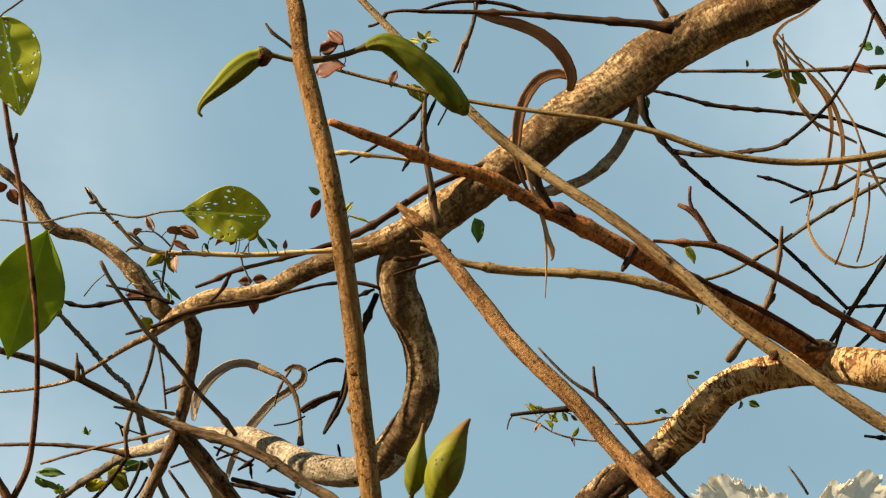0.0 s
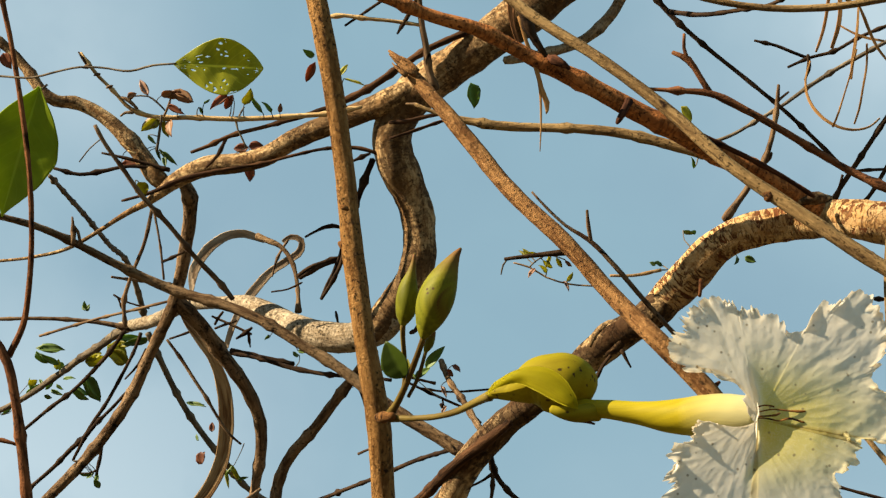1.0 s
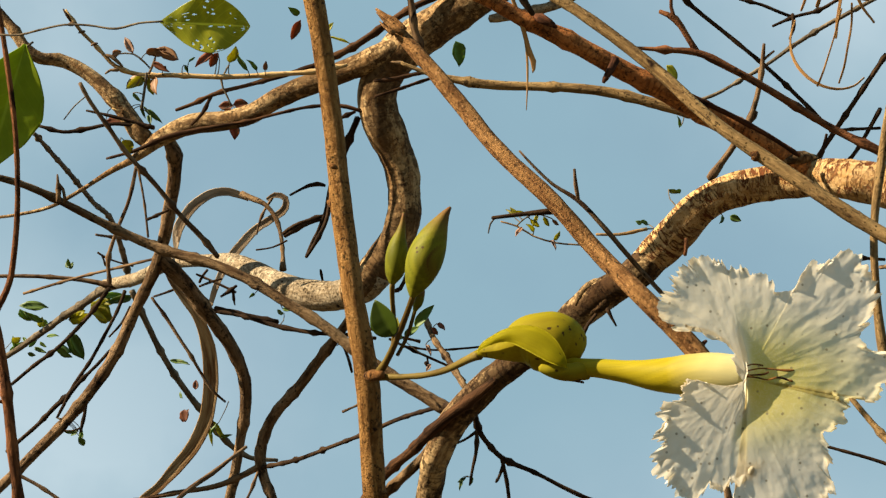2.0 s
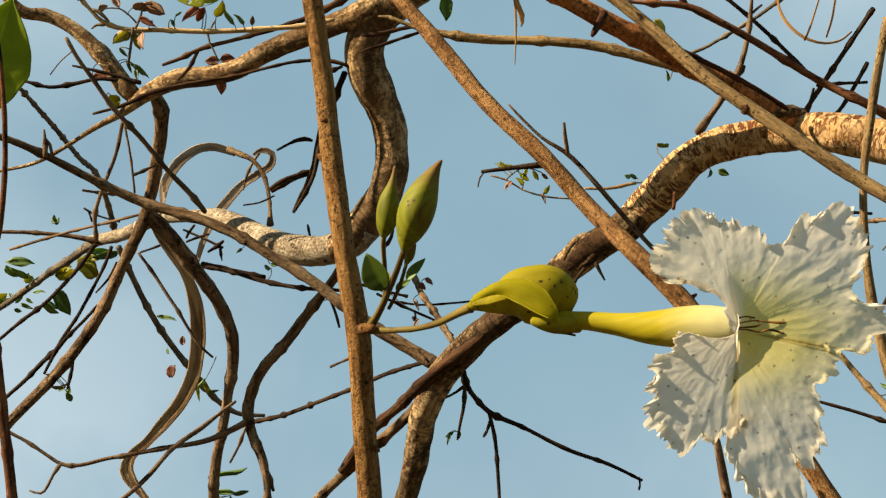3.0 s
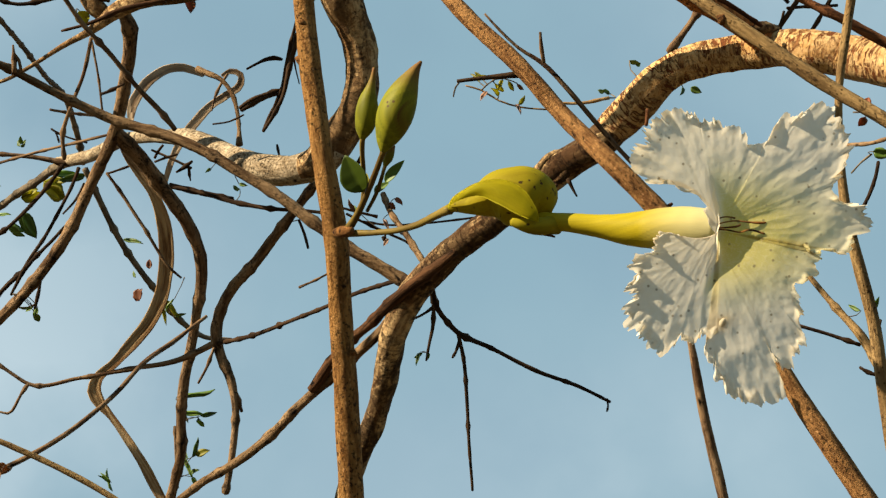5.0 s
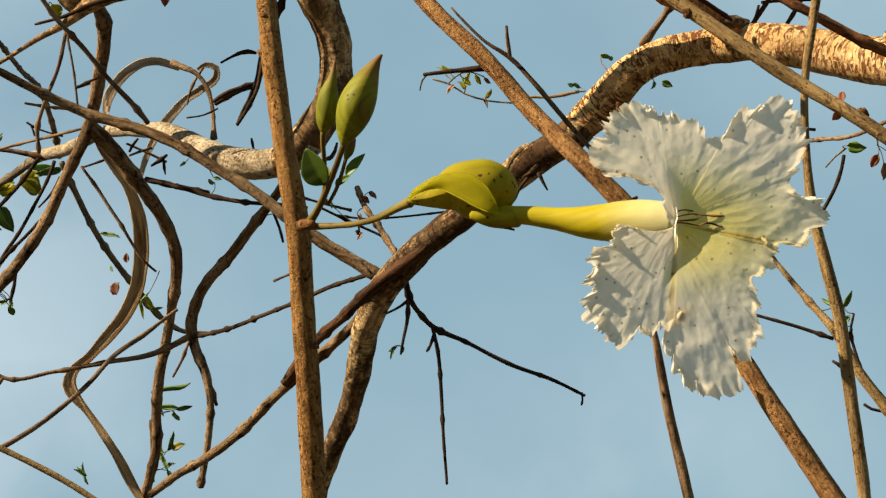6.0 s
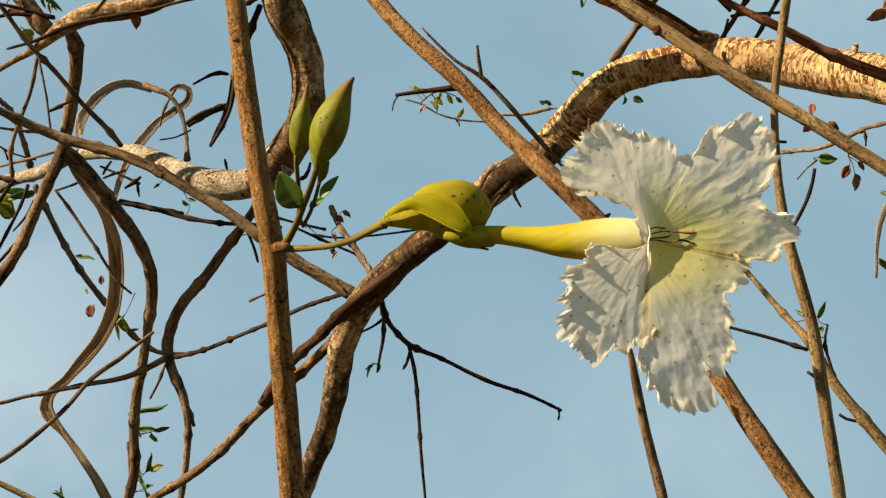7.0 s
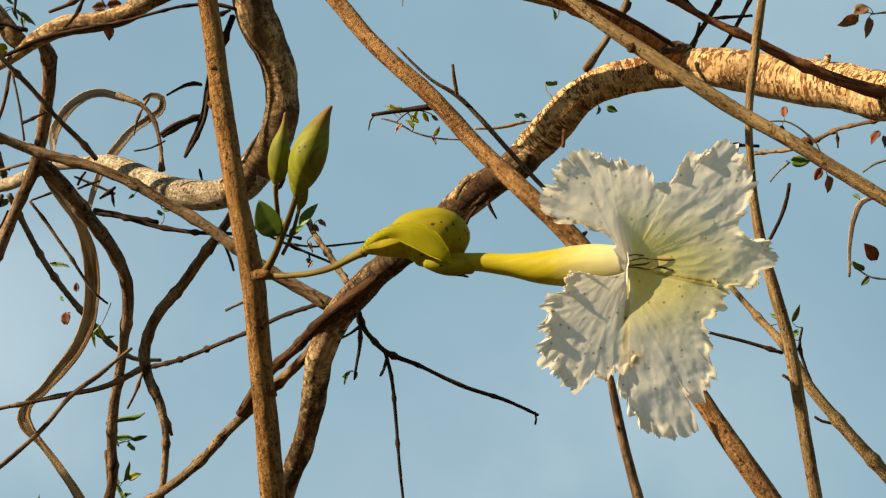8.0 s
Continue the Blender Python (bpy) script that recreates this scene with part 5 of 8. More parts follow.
branch(tree, "strip", STRIP, [(0.194, 1.1545, 2.4425, 0.00045), (0.2135, 1.162, 2.4305, 0.00073), (0.2279, 1.173, 2.4151, 0.00071), (0.236, 1.1785, 2.4017, 0.00071), (0.2401, 1.184, 2.3905, 0.00071), (0.2433, 1.1895, 2.3861, 0.00106), (0.247, 1.195, 2.3787, 0.00106), (0.2523, 1.2005, 2.3696, 0.00089), (0.2596, 1.206, 2.3625, 0.00071)], flat=.3)
branch(tree, "strip", STRIP, [(0.2152, 1.236, 2.3838, 0.00055), (0.2115, 1.2377, 2.37, 0.00073), (0.2118, 1.2395, 2.3613, 0.00091), (0.2154, 1.2412, 2.3521, 0.00108), (0.2222, 1.243, 2.3443, 0.00108), (0.2311, 1.2448, 2.3395, 0.0009), (0.2402, 1.2465, 2.3383, 0.00083), (0.2515, 1.2482, 2.3417, 0.00065), (0.2589, 1.25, 2.349, 0.00054)], flat=.3)
branch(tree, "strip", STRIP, [(0.2455, 1.216, 2.4116, 0.00073), (0.2438, 1.2207, 2.3953, 0.00091), (0.2406, 1.2253, 2.379, 0.00108), (0.2391, 1.23, 2.3662, 0.0009)], flat=.3)
branch(tree, "strip", STRIP, [(0.2339, 1.222, 2.4014, 0.00058), (0.2417, 1.2233, 2.397, 0.00073), (0.2489, 1.2247, 2.3944, 0.00087), (0.2616, 1.226, 2.3921, 0.00073)], flat=.3)
branch(tree, "strip", STRIP, [(0.0247, 0.9329, 2.2185, 0.00057), (0.0281, 0.9386, 2.2088, 0.00092), (0.0323, 0.9443, 2.1992, 0.00107), (0.0359, 0.9507, 2.1883, 0.00115), (0.0387, 0.9564, 2.1787, 0.00092), (0.0382, 0.9574, 2.177, 0.00021)], flat=.4)
branch(tree, "strip", STRIP, [(0.0323, 0.9446, 2.1987, 0.00035), (0.0351, 0.9514, 2.1871, 0.00057), (0.0357, 0.9585, 2.175, 0.0005), (0.0351, 0.9666, 2.161, 0.00021)], flat=.4)
small_leaf(tree, FGREEN, (-0.1649, 1.4737, 2.1328), (-0.1411, 1.4777, 2.1339), 0.00273, 37)
small_leaf(tree, FGREEN, (-0.163, 1.4795, 2.12), (-0.1488, 1.4816, 2.1199), 0.0039, -20)
small_leaf(tree, FGREEN, (-0.1513, 1.48, 2.1185), (-0.1394, 1.4812, 2.1214), 0.00351, 1)
small_leaf(tree, FGREEN, (-0.1525, 1.4805, 2.1175), (-0.1491, 1.4885, 2.1133), 0.00429, 33)
small_leaf(tree, FGREEN, (-0.165, 1.4782, 2.1229), (-0.1592, 1.483, 2.1142), 0.00273, -13)
small_leaf(tree, FGREEN, (-0.1582, 1.5013, 2.0958), (-0.1536, 1.4971, 2.1089), 0.00314, 33)
small_leaf(tree, FYELL, (-0.155, 1.5008, 2.0969), (-0.1461, 1.4964, 2.0995), 0.0051, -25)
small_leaf(tree, FGREEN, (-0.1621, 1.5013, 2.0958), (-0.1569, 1.5022, 2.0809), 0.00314, 21)
small_leaf(tree, FGREEN, (-0.1601, 1.5061, 2.0851), (-0.1514, 1.5002, 2.086), 0.00314, -32)
small_leaf(tree, FGREEN, (-0.1582, 1.5069, 2.0833), (-0.1541, 1.5087, 2.0765), 0.00314, -21)
small_leaf(tree, FGREEN, (-0.164, 1.4973, 2.1048), (-0.1595, 1.4966, 2.0922), 0.00275, 14)
small_leaf(tree, FGREEN, (-0.2172, 1.5401, 2.0838), (-0.2236, 1.5367, 2.0995), 0.0016, -25)
small_leaf(tree, FGREEN, (-0.2192, 1.5377, 2.0893), (-0.2276, 1.5305, 2.092), 0.002, 38)
small_leaf(tree, FGREEN, (-0.218, 1.5377, 2.0893), (-0.2264, 1.5378, 2.0969), 0.002, 8)
small_leaf(tree, GREEN, (-0.0031, 1.2235, 2.3614), (-0.0007, 1.2312, 2.3471), 0.00863, -36)
small_leaf(tree, FYELL, (0.1192, 1.1113, 2.2744), (0.1255, 1.1138, 2.2657), 0.0052, -31)
small_leaf(tree, FGREEN, (-0.0937, 1.1221, 2.3172), (-0.0998, 1.1153, 2.3177), 0.00399, -15)
small_leaf(tree, FRED, (-0.093, 1.1236, 2.3143), (-0.0992, 1.1339, 2.3067), 0.00532, -3)
small_leaf(tree, FYELL, (-0.0785, 1.1279, 2.3071), (-0.0739, 1.1259, 2.314), 0.00333, -21)
small_leaf(tree, FGREEN, (-0.0791, 1.1299, 2.3032), (-0.0773, 1.1345, 2.2994), 0.00266, 3)
small_leaf(tree, FYELL, (-0.0765, 1.1287, 2.3056), (-0.0631, 1.1294, 2.3001), 0.00133, -23)
small_leaf(tree, FPINK, (-0.1915, 1.1304, 2.296), (-0.1969, 1.1302, 2.3064), 0.00466, 8)
small_leaf(tree, FPINK, (-0.1789, 1.13, 2.2975), (-0.1714, 1.1286, 2.2974), 0.00333, 26)
small_leaf(tree, FPINK, (-0.1756, 1.1301, 2.2975), (-0.1654, 1.1318, 2.2919), 0.00432, 36)
small_leaf(tree, FPINK, (-0.1729, 1.1309, 2.2961), (-0.1845, 1.1322, 2.2977), 0.00333, -27)
small_leaf(tree, FPINK, (-0.2038, 1.1309, 2.2944), (-0.1997, 1.1307, 2.2981), 0.00333, 24)
small_leaf(tree, FYELL, (-0.1863, 1.1371, 2.2836), (-0.1952, 1.1376, 2.2763), 0.00532, -10)
small_leaf(tree, FYELL, (-0.1836, 1.1371, 2.2836), (-0.1905, 1.144, 2.2816), 0.00466, 15)
small_leaf(tree, FYELL, (-0.1823, 1.1372, 2.2837), (-0.1799, 1.1468, 2.2778), 0.00432, 26)
small_leaf(tree, FPINK, (-0.174, 1.1355, 2.2872), (-0.172, 1.1323, 2.2884), 0.00399, 3)
small_leaf(tree, FRED, (-0.145, 1.1316, 2.2963), (-0.1543, 1.1295, 2.2873), 0.00499, 13)
small_leaf(tree, FRED, (-0.1417, 1.1314, 2.2969), (-0.1471, 1.1403, 2.2922), 0.00532, 0)
small_leaf(tree, FYELL, (-0.1351, 1.1342, 2.2919), (-0.1307, 1.1247, 2.2978), 0.00532, 38)
small_leaf(tree, FGREEN, (-0.1241, 1.1368, 2.2876), (-0.1305, 1.1326, 2.2975), 0.00299, -23)
small_leaf(tree, FGREEN, (-0.1191, 1.1369, 2.2876), (-0.1232, 1.1292, 2.2907), 0.00233, 40)
small_leaf(tree, FPINK, (-0.1141, 1.137, 2.2877), (-0.1133, 1.1325, 2.2919), 0.00299, 5)
small_leaf(tree, FRED, (-0.1437, 1.2323, 2.3197), (-0.1532, 1.2343, 2.3201), 0.00643, 5)
small_leaf(tree, FRED, (-0.1437, 1.232, 2.3204), (-0.1345, 1.233, 2.3217), 0.00643, -5)
small_leaf(tree, FRED, (-0.1455, 1.2456, 2.3158), (-0.1448, 1.2535, 2.3071), 0.00612, -38)
small_leaf(tree, FRED, (-0.2258, 1.2436, 2.3153), (-0.2134, 1.2455, 2.3146), 0.00504, -38)
small_leaf(tree, FYELL, (-0.1975, 1.1538, 2.2512), (-0.1947, 1.1623, 2.2471), 0.00864, -8)
small_leaf(tree, FGREEN, (-0.2026, 1.2305, 2.3199), (-0.1993, 1.2361, 2.3128), 0.00215, -2)
small_leaf(tree, FGREEN, (-0.2008, 1.2309, 2.3193), (-0.1918, 1.2368, 2.3111), 0.00179, 0)
small_leaf(tree, FRED, (-0.273, 1.0874, 2.2969), (-0.2764, 1.0805, 2.301), 0.00975, -17)
small_leaf(tree, FRED, (-0.2688, 1.0867, 2.2983), (-0.2644, 1.0893, 2.2896), 0.00715, 7)
small_leaf(tree, FGREEN, (-0.1185, 1.3573, 2.2335), (-0.1244, 1.3608, 2.2369), 0.00337, -34)
small_leaf(tree, FRED, (-0.0151, 1.2729, 2.1864), (-0.0095, 1.274, 2.183), 0.00315, -40)
small_leaf(tree, FRED, (-0.0186, 1.2739, 2.1841), (-0.0144, 1.2796, 2.1818), 0.00315, -24)
small_leaf(tree, FPINK, (-0.0396, 1.2759, 2.1801), (-0.0436, 1.2687, 2.1829), 0.0028, -34)
small_leaf(tree, FPINK, (-0.0221, 1.2782, 2.1746), (-0.0185, 1.2763, 2.166), 0.00245, -36)
small_leaf(tree, FGREEN, (-0.0361, 1.2769, 2.1778), (-0.0397, 1.2786, 2.1844), 0.00245, -29)
small_leaf(tree, FPINK, (-0.0186, 1.2832, 2.1634), (-0.0221, 1.2851, 2.1596), 0.00245, 22)
small_leaf(tree, FGREEN, (-0.1153, 1.315, 2.2167), (-0.1097, 1.3134, 2.2147), 0.00254, 0)
small_leaf(tree, FGREEN, (-0.1334, 1.3111, 2.2257), (-0.1365, 1.3076, 2.2211), 0.00217, 9)
small_leaf(tree, FGREEN, (-0.1624, 1.3917, 2.1691), (-0.1678, 1.3969, 2.1619), 0.00187, 35)
small_leaf(tree, FGREEN, (-0.0961, 1.3705, 2.21), (-0.0907, 1.3685, 2.2091), 0.0015, -7)
small_leaf(tree, FGREEN, (-0.2531, 1.3947, 2.1643), (-0.2555, 1.3987, 2.157), 0.003, 8)
small_leaf(tree, FGREEN, (-0.2561, 1.3947, 2.1643), (-0.2612, 1.3992, 2.1629), 0.00225, 32)
branch(tree, "vine", VINE, [(-0.05, 1.1413, 2.2831, 0.00082), (-0.0444, 1.1413, 2.2835, 0.00146), (-0.0361, 1.1408, 2.2847, 0.00123), (-0.0277, 1.1401, 2.2865, 0.00123), (-0.0161, 1.1395, 2.2884, 0.00109)])
branch(tree, "twig", TWIG, [(-0.04, 1.1364, 2.2929, 0.00055), (-0.0343, 1.1369, 2.2924, 0.00095), (-0.0261, 1.1385, 2.2898, 0.00095), (-0.0211, 1.1397, 2.2877, 0.00082)])
branch(tree, "vine", VINE, [(-0.081, 1.1565, 2.3063, 0.00149), (-0.0725, 1.1551, 2.3093, 0.00209), (-0.0623, 1.1528, 2.3142, 0.00209), (-0.0521, 1.1496, 2.3209, 0.00179), (-0.0429, 1.1464, 2.3275, 0.00125)])
branch(tree, "twig", DARK, [(-0.2323, 1.1173, 2.3186, 0.00041), (-0.23, 1.1191, 2.3154, 0.00095), (-0.227, 1.1213, 2.3113, 0.00068)])
branch(tree, "knot", TWIG, [(-0.2297, 1.1217, 2.3104, 0.00059), (-0.2273, 1.1215, 2.311, 0.00147), (-0.2247, 1.1213, 2.3116, 0.00059)])
branch(tree, "knot", TWIG, [(-0.2234, 1.1241, 2.3063, 0.00039), (-0.2214, 1.1238, 2.3069, 0.00098), (-0.2194, 1.1237, 2.3072, 0.00039)])
branch(tree, "knot", TWIG, [(-0.2161, 1.1277, 2.2999, 0.00049), (-0.2141, 1.1272, 2.3008, 0.00098), (-0.2121, 1.1271, 2.3011, 0.00039)])
branch(tree, "knot", TWIG, [(-0.2075, 1.1304, 2.2953, 0.00049), (-0.2042, 1.1311, 2.2941, 0.00128), (-0.2009, 1.1324, 2.2918, 0.00118), (-0.1976, 1.1339, 2.2891, 0.00059)])
branch(tree, "twig", GREY, [(-0.1836, 1.1359, 2.286, 0.00082), (-0.1853, 1.1414, 2.2754, 0.00082), (-0.1867, 1.1457, 2.2671, 0.00082)])
branch(tree, "twig", TWIG, [(-0.1823, 1.1362, 2.2854, 0.00082), (-0.1793, 1.1332, 2.2913, 0.00055), (-0.1769, 1.1302, 2.2972, 0.00055), (-0.1729, 1.1294, 2.299, 0.00041)])
branch(tree, "twig", GREY, [(-0.2008, 1.1304, 2.2956, 0.00041), (-0.1915, 1.1306, 2.2957, 0.00055), (-0.1862, 1.1324, 2.2925, 0.00055), (-0.1816, 1.1347, 2.2884, 0.00055)])
branch(tree, "twig", TWIG, [(-0.2079, 1.1356, 2.2852, 0.00055), (-0.2049, 1.1348, 2.287, 0.00082), (-0.2002, 1.1349, 2.2871, 0.00082)])
branch(tree, "thorn", PALE, [(-0.2164, 1.2225, 2.3129, 0.00087), (-0.2192, 1.2215, 2.3148, 0.00073), (-0.222, 1.2202, 2.317, 0.00029)])
branch(tree, "thorn", PALE, [(-0.2135, 1.2236, 2.311, 0.00087), (-0.216, 1.2232, 2.3117, 0.00073), (-0.2185, 1.2226, 2.3126, 0.00029)])
branch(tree, "thorn", PALE, [(-0.2185, 1.2212, 2.3154, 0.00073), (-0.2206, 1.2198, 2.3179, 0.00058), (-0.222, 1.2191, 2.3192, 0.00029)])
branch(tree, "twig", GREY, [(-0.1405, 1.1621, 2.303, 0.00056), (-0.1433, 1.1646, 2.2982, 0.00056), (-0.1399, 1.1691, 2.2898, 0.00056), (-0.1372, 1.172, 2.2844, 0.00056)])
branch(tree, "twig", GREY, [(-0.1385, 1.1606, 2.3061, 0.00056), (-0.1412, 1.1627, 2.3018, 0.00056), (-0.1422, 1.1643, 2.2988, 0.00056)])
branch(tree, "twig", DARK, [(-0.2021, 1.2823, 2.2646, 0.00104), (-0.1985, 1.2817, 2.2659, 0.00089), (-0.1926, 1.2805, 2.2685, 0.00089), (-0.1876, 1.2796, 2.2705, 0.00089)])
small_leaf(tree, FRED, (-0.1796, 1.1332, 2.2913), (-0.1704, 1.1326, 2.2847), 0.00399, 7)
small_leaf(tree, FBRN, (-0.1839, 1.1306, 2.296), (-0.1768, 1.1289, 2.2988), 0.00432, 29)
small_leaf(tree, FBRN, (-0.1762, 1.1293, 2.299), (-0.1648, 1.1319, 2.2916), 0.00499, -35)
small_leaf(tree, FBRN, (-0.187, 1.1372, 2.2833), (-0.1959, 1.1406, 2.2796), 0.00599, 15)
small_leaf(tree, FBRN, (-0.1783, 1.1373, 2.2837), (-0.1786, 1.137, 2.2727), 0.00499, 40)
small_leaf(tree, FBRN, (-0.2038, 1.1304, 2.2953), (-0.1982, 1.1296, 2.2971), 0.00399, 0)
small_leaf(tree, FGREEN, (-0.1917, 1.1413, 2.2754), (-0.1869, 1.143, 2.2702), 0.00233, 13)
small_leaf(tree, FGREEN, (-0.1837, 1.1458, 2.2672), (-0.1744, 1.1495, 2.2596), 0.00266, -9)
small_leaf(tree, FGREEN, (-0.1824, 1.1474, 2.2642), (-0.181, 1.1473, 2.2573), 0.00299, -6)
small_leaf(tree, FGREEN, (-0.1617, 1.1343, 2.2903), (-0.1593, 1.1385, 2.2874), 0.002, -31)
small_leaf(tree, FGREEN, (-0.159, 1.1337, 2.2915), (-0.1554, 1.1354, 2.2963), 0.00166, -12)
small_leaf(tree, FGREEN, (-0.2539, 1.3927, 2.1591), (-0.252, 1.3975, 2.1546), 0.0045, -4)
small_leaf(tree, FGREEN, (-0.2557, 1.3909, 2.1625), (-0.2653, 1.3912, 2.1634), 0.00187, -29)
branch(tree, "strip", STRIP, [(0.186, 1.1408, 2.4458, 0.00058), (0.1945, 1.1463, 2.4367, 0.00087), (0.2044, 1.1536, 2.4247, 0.00087), (0.2171, 1.163, 2.4096, 0.00141), (0.2197, 1.1695, 2.3958, 0.00123), (0.2185, 1.176, 2.3834, 0.00105), (0.2156, 1.1825, 2.3709, 0.00105), (0.2115, 1.189, 2.3606, 0.0007)], flat=.3)
branch(tree, "strip", STRIP, [(0.2457, 1.201, 2.3741, 0.00071), (0.2459, 1.2082, 2.364, 0.00071), (0.2433, 1.2155, 2.3498, 0.00071), (0.2413, 1.2228, 2.3397, 0.00071), (0.2386, 1.23, 2.3328, 0.00057)], flat=.3)
branch(tree, "strip", STRIP, [(0.2407, 1.21, 2.3757, 0.00054), (0.2372, 1.2175, 2.3636, 0.00057), (0.233, 1.225, 2.3515, 0.00054), (0.2284, 1.2325, 2.3393, 0.00072), (0.2266, 1.24, 2.3367, 0.00072)], flat=.3)
branch(tree, "strip", STRIP, [(0.1904, 1.1491, 2.4517, 0.00058), (0.1929, 1.1581, 2.4364, 0.00073), (0.1965, 1.167, 2.421, 0.00073), (0.2029, 1.1734, 2.4104, 0.00058), (0.2121, 1.1789, 2.4013, 0.00044)], flat=.3)
branch(tree, "spur", DARK, [(-0.0752, 1.2274, 2.2888, 0.0008), (-0.0787, 1.2335, 2.2754, 0.00125), (-0.0816, 1.2392, 2.2626, 0.00142), (-0.0844, 1.245, 2.2498, 0.00116), (-0.0893, 1.25, 2.2387, 0.00089)])
branch(tree, "spur", DARK, [(-0.083, 1.2453, 2.2492, 0.00071), (-0.0938, 1.2468, 2.2461, 0.00116), (-0.1043, 1.2486, 2.2423, 0.00133), (-0.111, 1.2506, 2.2378, 0.00107)])
branch(tree, "spur", DARK, [(-0.0893, 1.25, 2.2387, 0.00089), (-0.0928, 1.2529, 2.2323, 0.00107), (-0.0963, 1.2563, 2.225, 0.00089)])
branch(tree, "spur", DARK, [(-0.0844, 1.2381, 2.2652, 0.00089), (-0.09, 1.2376, 2.2665, 0.00125), (-0.0956, 1.2382, 2.2652, 0.00071), (-0.1061, 1.2406, 2.2601, 0.00044)])
branch(tree, "spur", DARK, [(-0.078, 1.2342, 2.2738, 0.00062), (-0.0767, 1.2392, 2.2626, 0.00053), (-0.0739, 1.2442, 2.2514, 0.00036)])
branch(tree, "stalk", GREY, [(-0.1616, 1.4586, 2.1187, 0.0004), (-0.167, 1.4656, 2.1256, 0.0003), (-0.1649, 1.4737, 2.1328, 0.00028)], nodes=0, sides=5, step=0.004)
branch(tree, "stalk", GREY, [(-0.1629, 1.4672, 2.1086, 0.0004), (-0.1659, 1.4729, 2.1143, 0.0003), (-0.163, 1.4795, 2.12, 0.00028)], nodes=0, sides=5, step=0.004)
branch(tree, "stalk", GREY, [(-0.1629, 1.4672, 2.1086, 0.0004), (-0.1606, 1.4732, 2.1127, 0.0003), (-0.1513, 1.48, 2.1185, 0.00028)], nodes=0, sides=5, step=0.004)
branch(tree, "stalk", GREY, [(-0.1629, 1.4685, 2.107, 0.0004), (-0.1589, 1.4717, 2.1137, 0.0003), (-0.1525, 1.4805, 2.1175, 0.00028)], nodes=0, sides=5, step=0.004)
branch(tree, "stalk", GREY, [(-0.1626, 1.4644, 2.1119, 0.0004), (-0.1654, 1.47, 2.1198, 0.0003), (-0.165, 1.4782, 2.1229, 0.00028)], nodes=0, sides=5, step=0.004)
branch(tree, "stalk", GREY, [(-0.1655, 1.4871, 2.0849, 0.0004), (-0.163, 1.4952, 2.0872, 0.0003), (-0.1582, 1.5013, 2.0958, 0.00028)], nodes=0, sides=5, step=0.004)
branch(tree, "stalk", GREY, [(-0.165, 1.4857, 2.0865, 0.0004), (-0.1633, 1.4948, 2.0907, 0.0003), (-0.155, 1.5008, 2.0969, 0.00028)], nodes=0, sides=5, step=0.004)
branch(tree, "stalk", GREY, [(-0.1655, 1.4871, 2.0849, 0.0004), (-0.1649, 1.494, 2.0935, 0.0003), (-0.1621, 1.5013, 2.0958, 0.00028)], nodes=0, sides=5, step=0.004)
branch(tree, "stalk", GREY, [(-0.168, 1.4938, 2.0769, 0.0004), (-0.1665, 1.5016, 2.0808, 0.0003), (-0.1601, 1.5061, 2.0851, 0.00028)], nodes=0, sides=5, step=0.004)
branch(tree, "stalk", GREY, [(-0.1684, 1.4951, 2.0754, 0.0004), (-0.1649, 1.5003, 2.082, 0.0003), (-0.1582, 1.5069, 2.0833, 0.00028)], nodes=0, sides=5, step=0.004)
branch(tree, "stalk", GREY, [(-0.1636, 1.4817, 2.0912, 0.0004), (-0.1651, 1.4897, 2.1015, 0.0003), (-0.164, 1.4973, 2.1048, 0.00028)], nodes=0, sides=5, step=0.004)
branch(tree, "stalk", GREY, [(-0.0764, 1.1454, 2.2942, 0.0004), (-0.0795, 1.1375, 2.2974, 0.0003), (-0.0785, 1.1279, 2.3071, 0.00028)], nodes=0, sides=5, step=0.004)
branch(tree, "stalk", GREY, [(-0.0764, 1.1454, 2.2942, 0.0004), (-0.0787, 1.1352, 2.3007, 0.0003), (-0.0791, 1.1299, 2.3032, 0.00028)], nodes=0, sides=5, step=0.004)
branch(tree, "stalk", GREY, [(-0.0744, 1.1453, 2.2946, 0.0004), (-0.0788, 1.1368, 2.3015, 0.0003), (-0.0765, 1.1287, 2.3056, 0.00028)], nodes=0, sides=5, step=0.004)
branch(tree, "stalk", GREY, [(-0.1771, 1.1305, 2.2967, 0.0004), (-0.1784, 1.1303, 2.2971, 0.0003), (-0.1789, 1.13, 2.2975, 0.00028)], nodes=0, sides=5, step=0.004)
branch(tree, "stalk", GREY, [(-0.1744, 1.1297, 2.2984, 0.0004), (-0.1731, 1.1302, 2.2972, 0.0003), (-0.1729, 1.1309, 2.2961, 0.00028)], nodes=0, sides=5, step=0.004)
branch(tree, "stalk", GREY, [(-0.1841, 1.1374, 2.2831, 0.0004), (-0.1849, 1.1372, 2.2836, 0.0003), (-0.1863, 1.1371, 2.2836, 0.00028)], nodes=0, sides=5, step=0.004)
branch(tree, "stalk", GREY, [(-0.175, 1.1401, 2.287, 0.0004), (-0.1749, 1.1385, 2.2869, 0.0003), (-0.174, 1.1355, 2.2872, 0.00028)], nodes=0, sides=5, step=0.004)
branch(tree, "stalk", GREY, [(-0.1446, 1.1428, 2.2872, 0.0004), (-0.143, 1.1376, 2.2935, 0.0003), (-0.145, 1.1316, 2.2963, 0.00028)], nodes=0, sides=5, step=0.004)
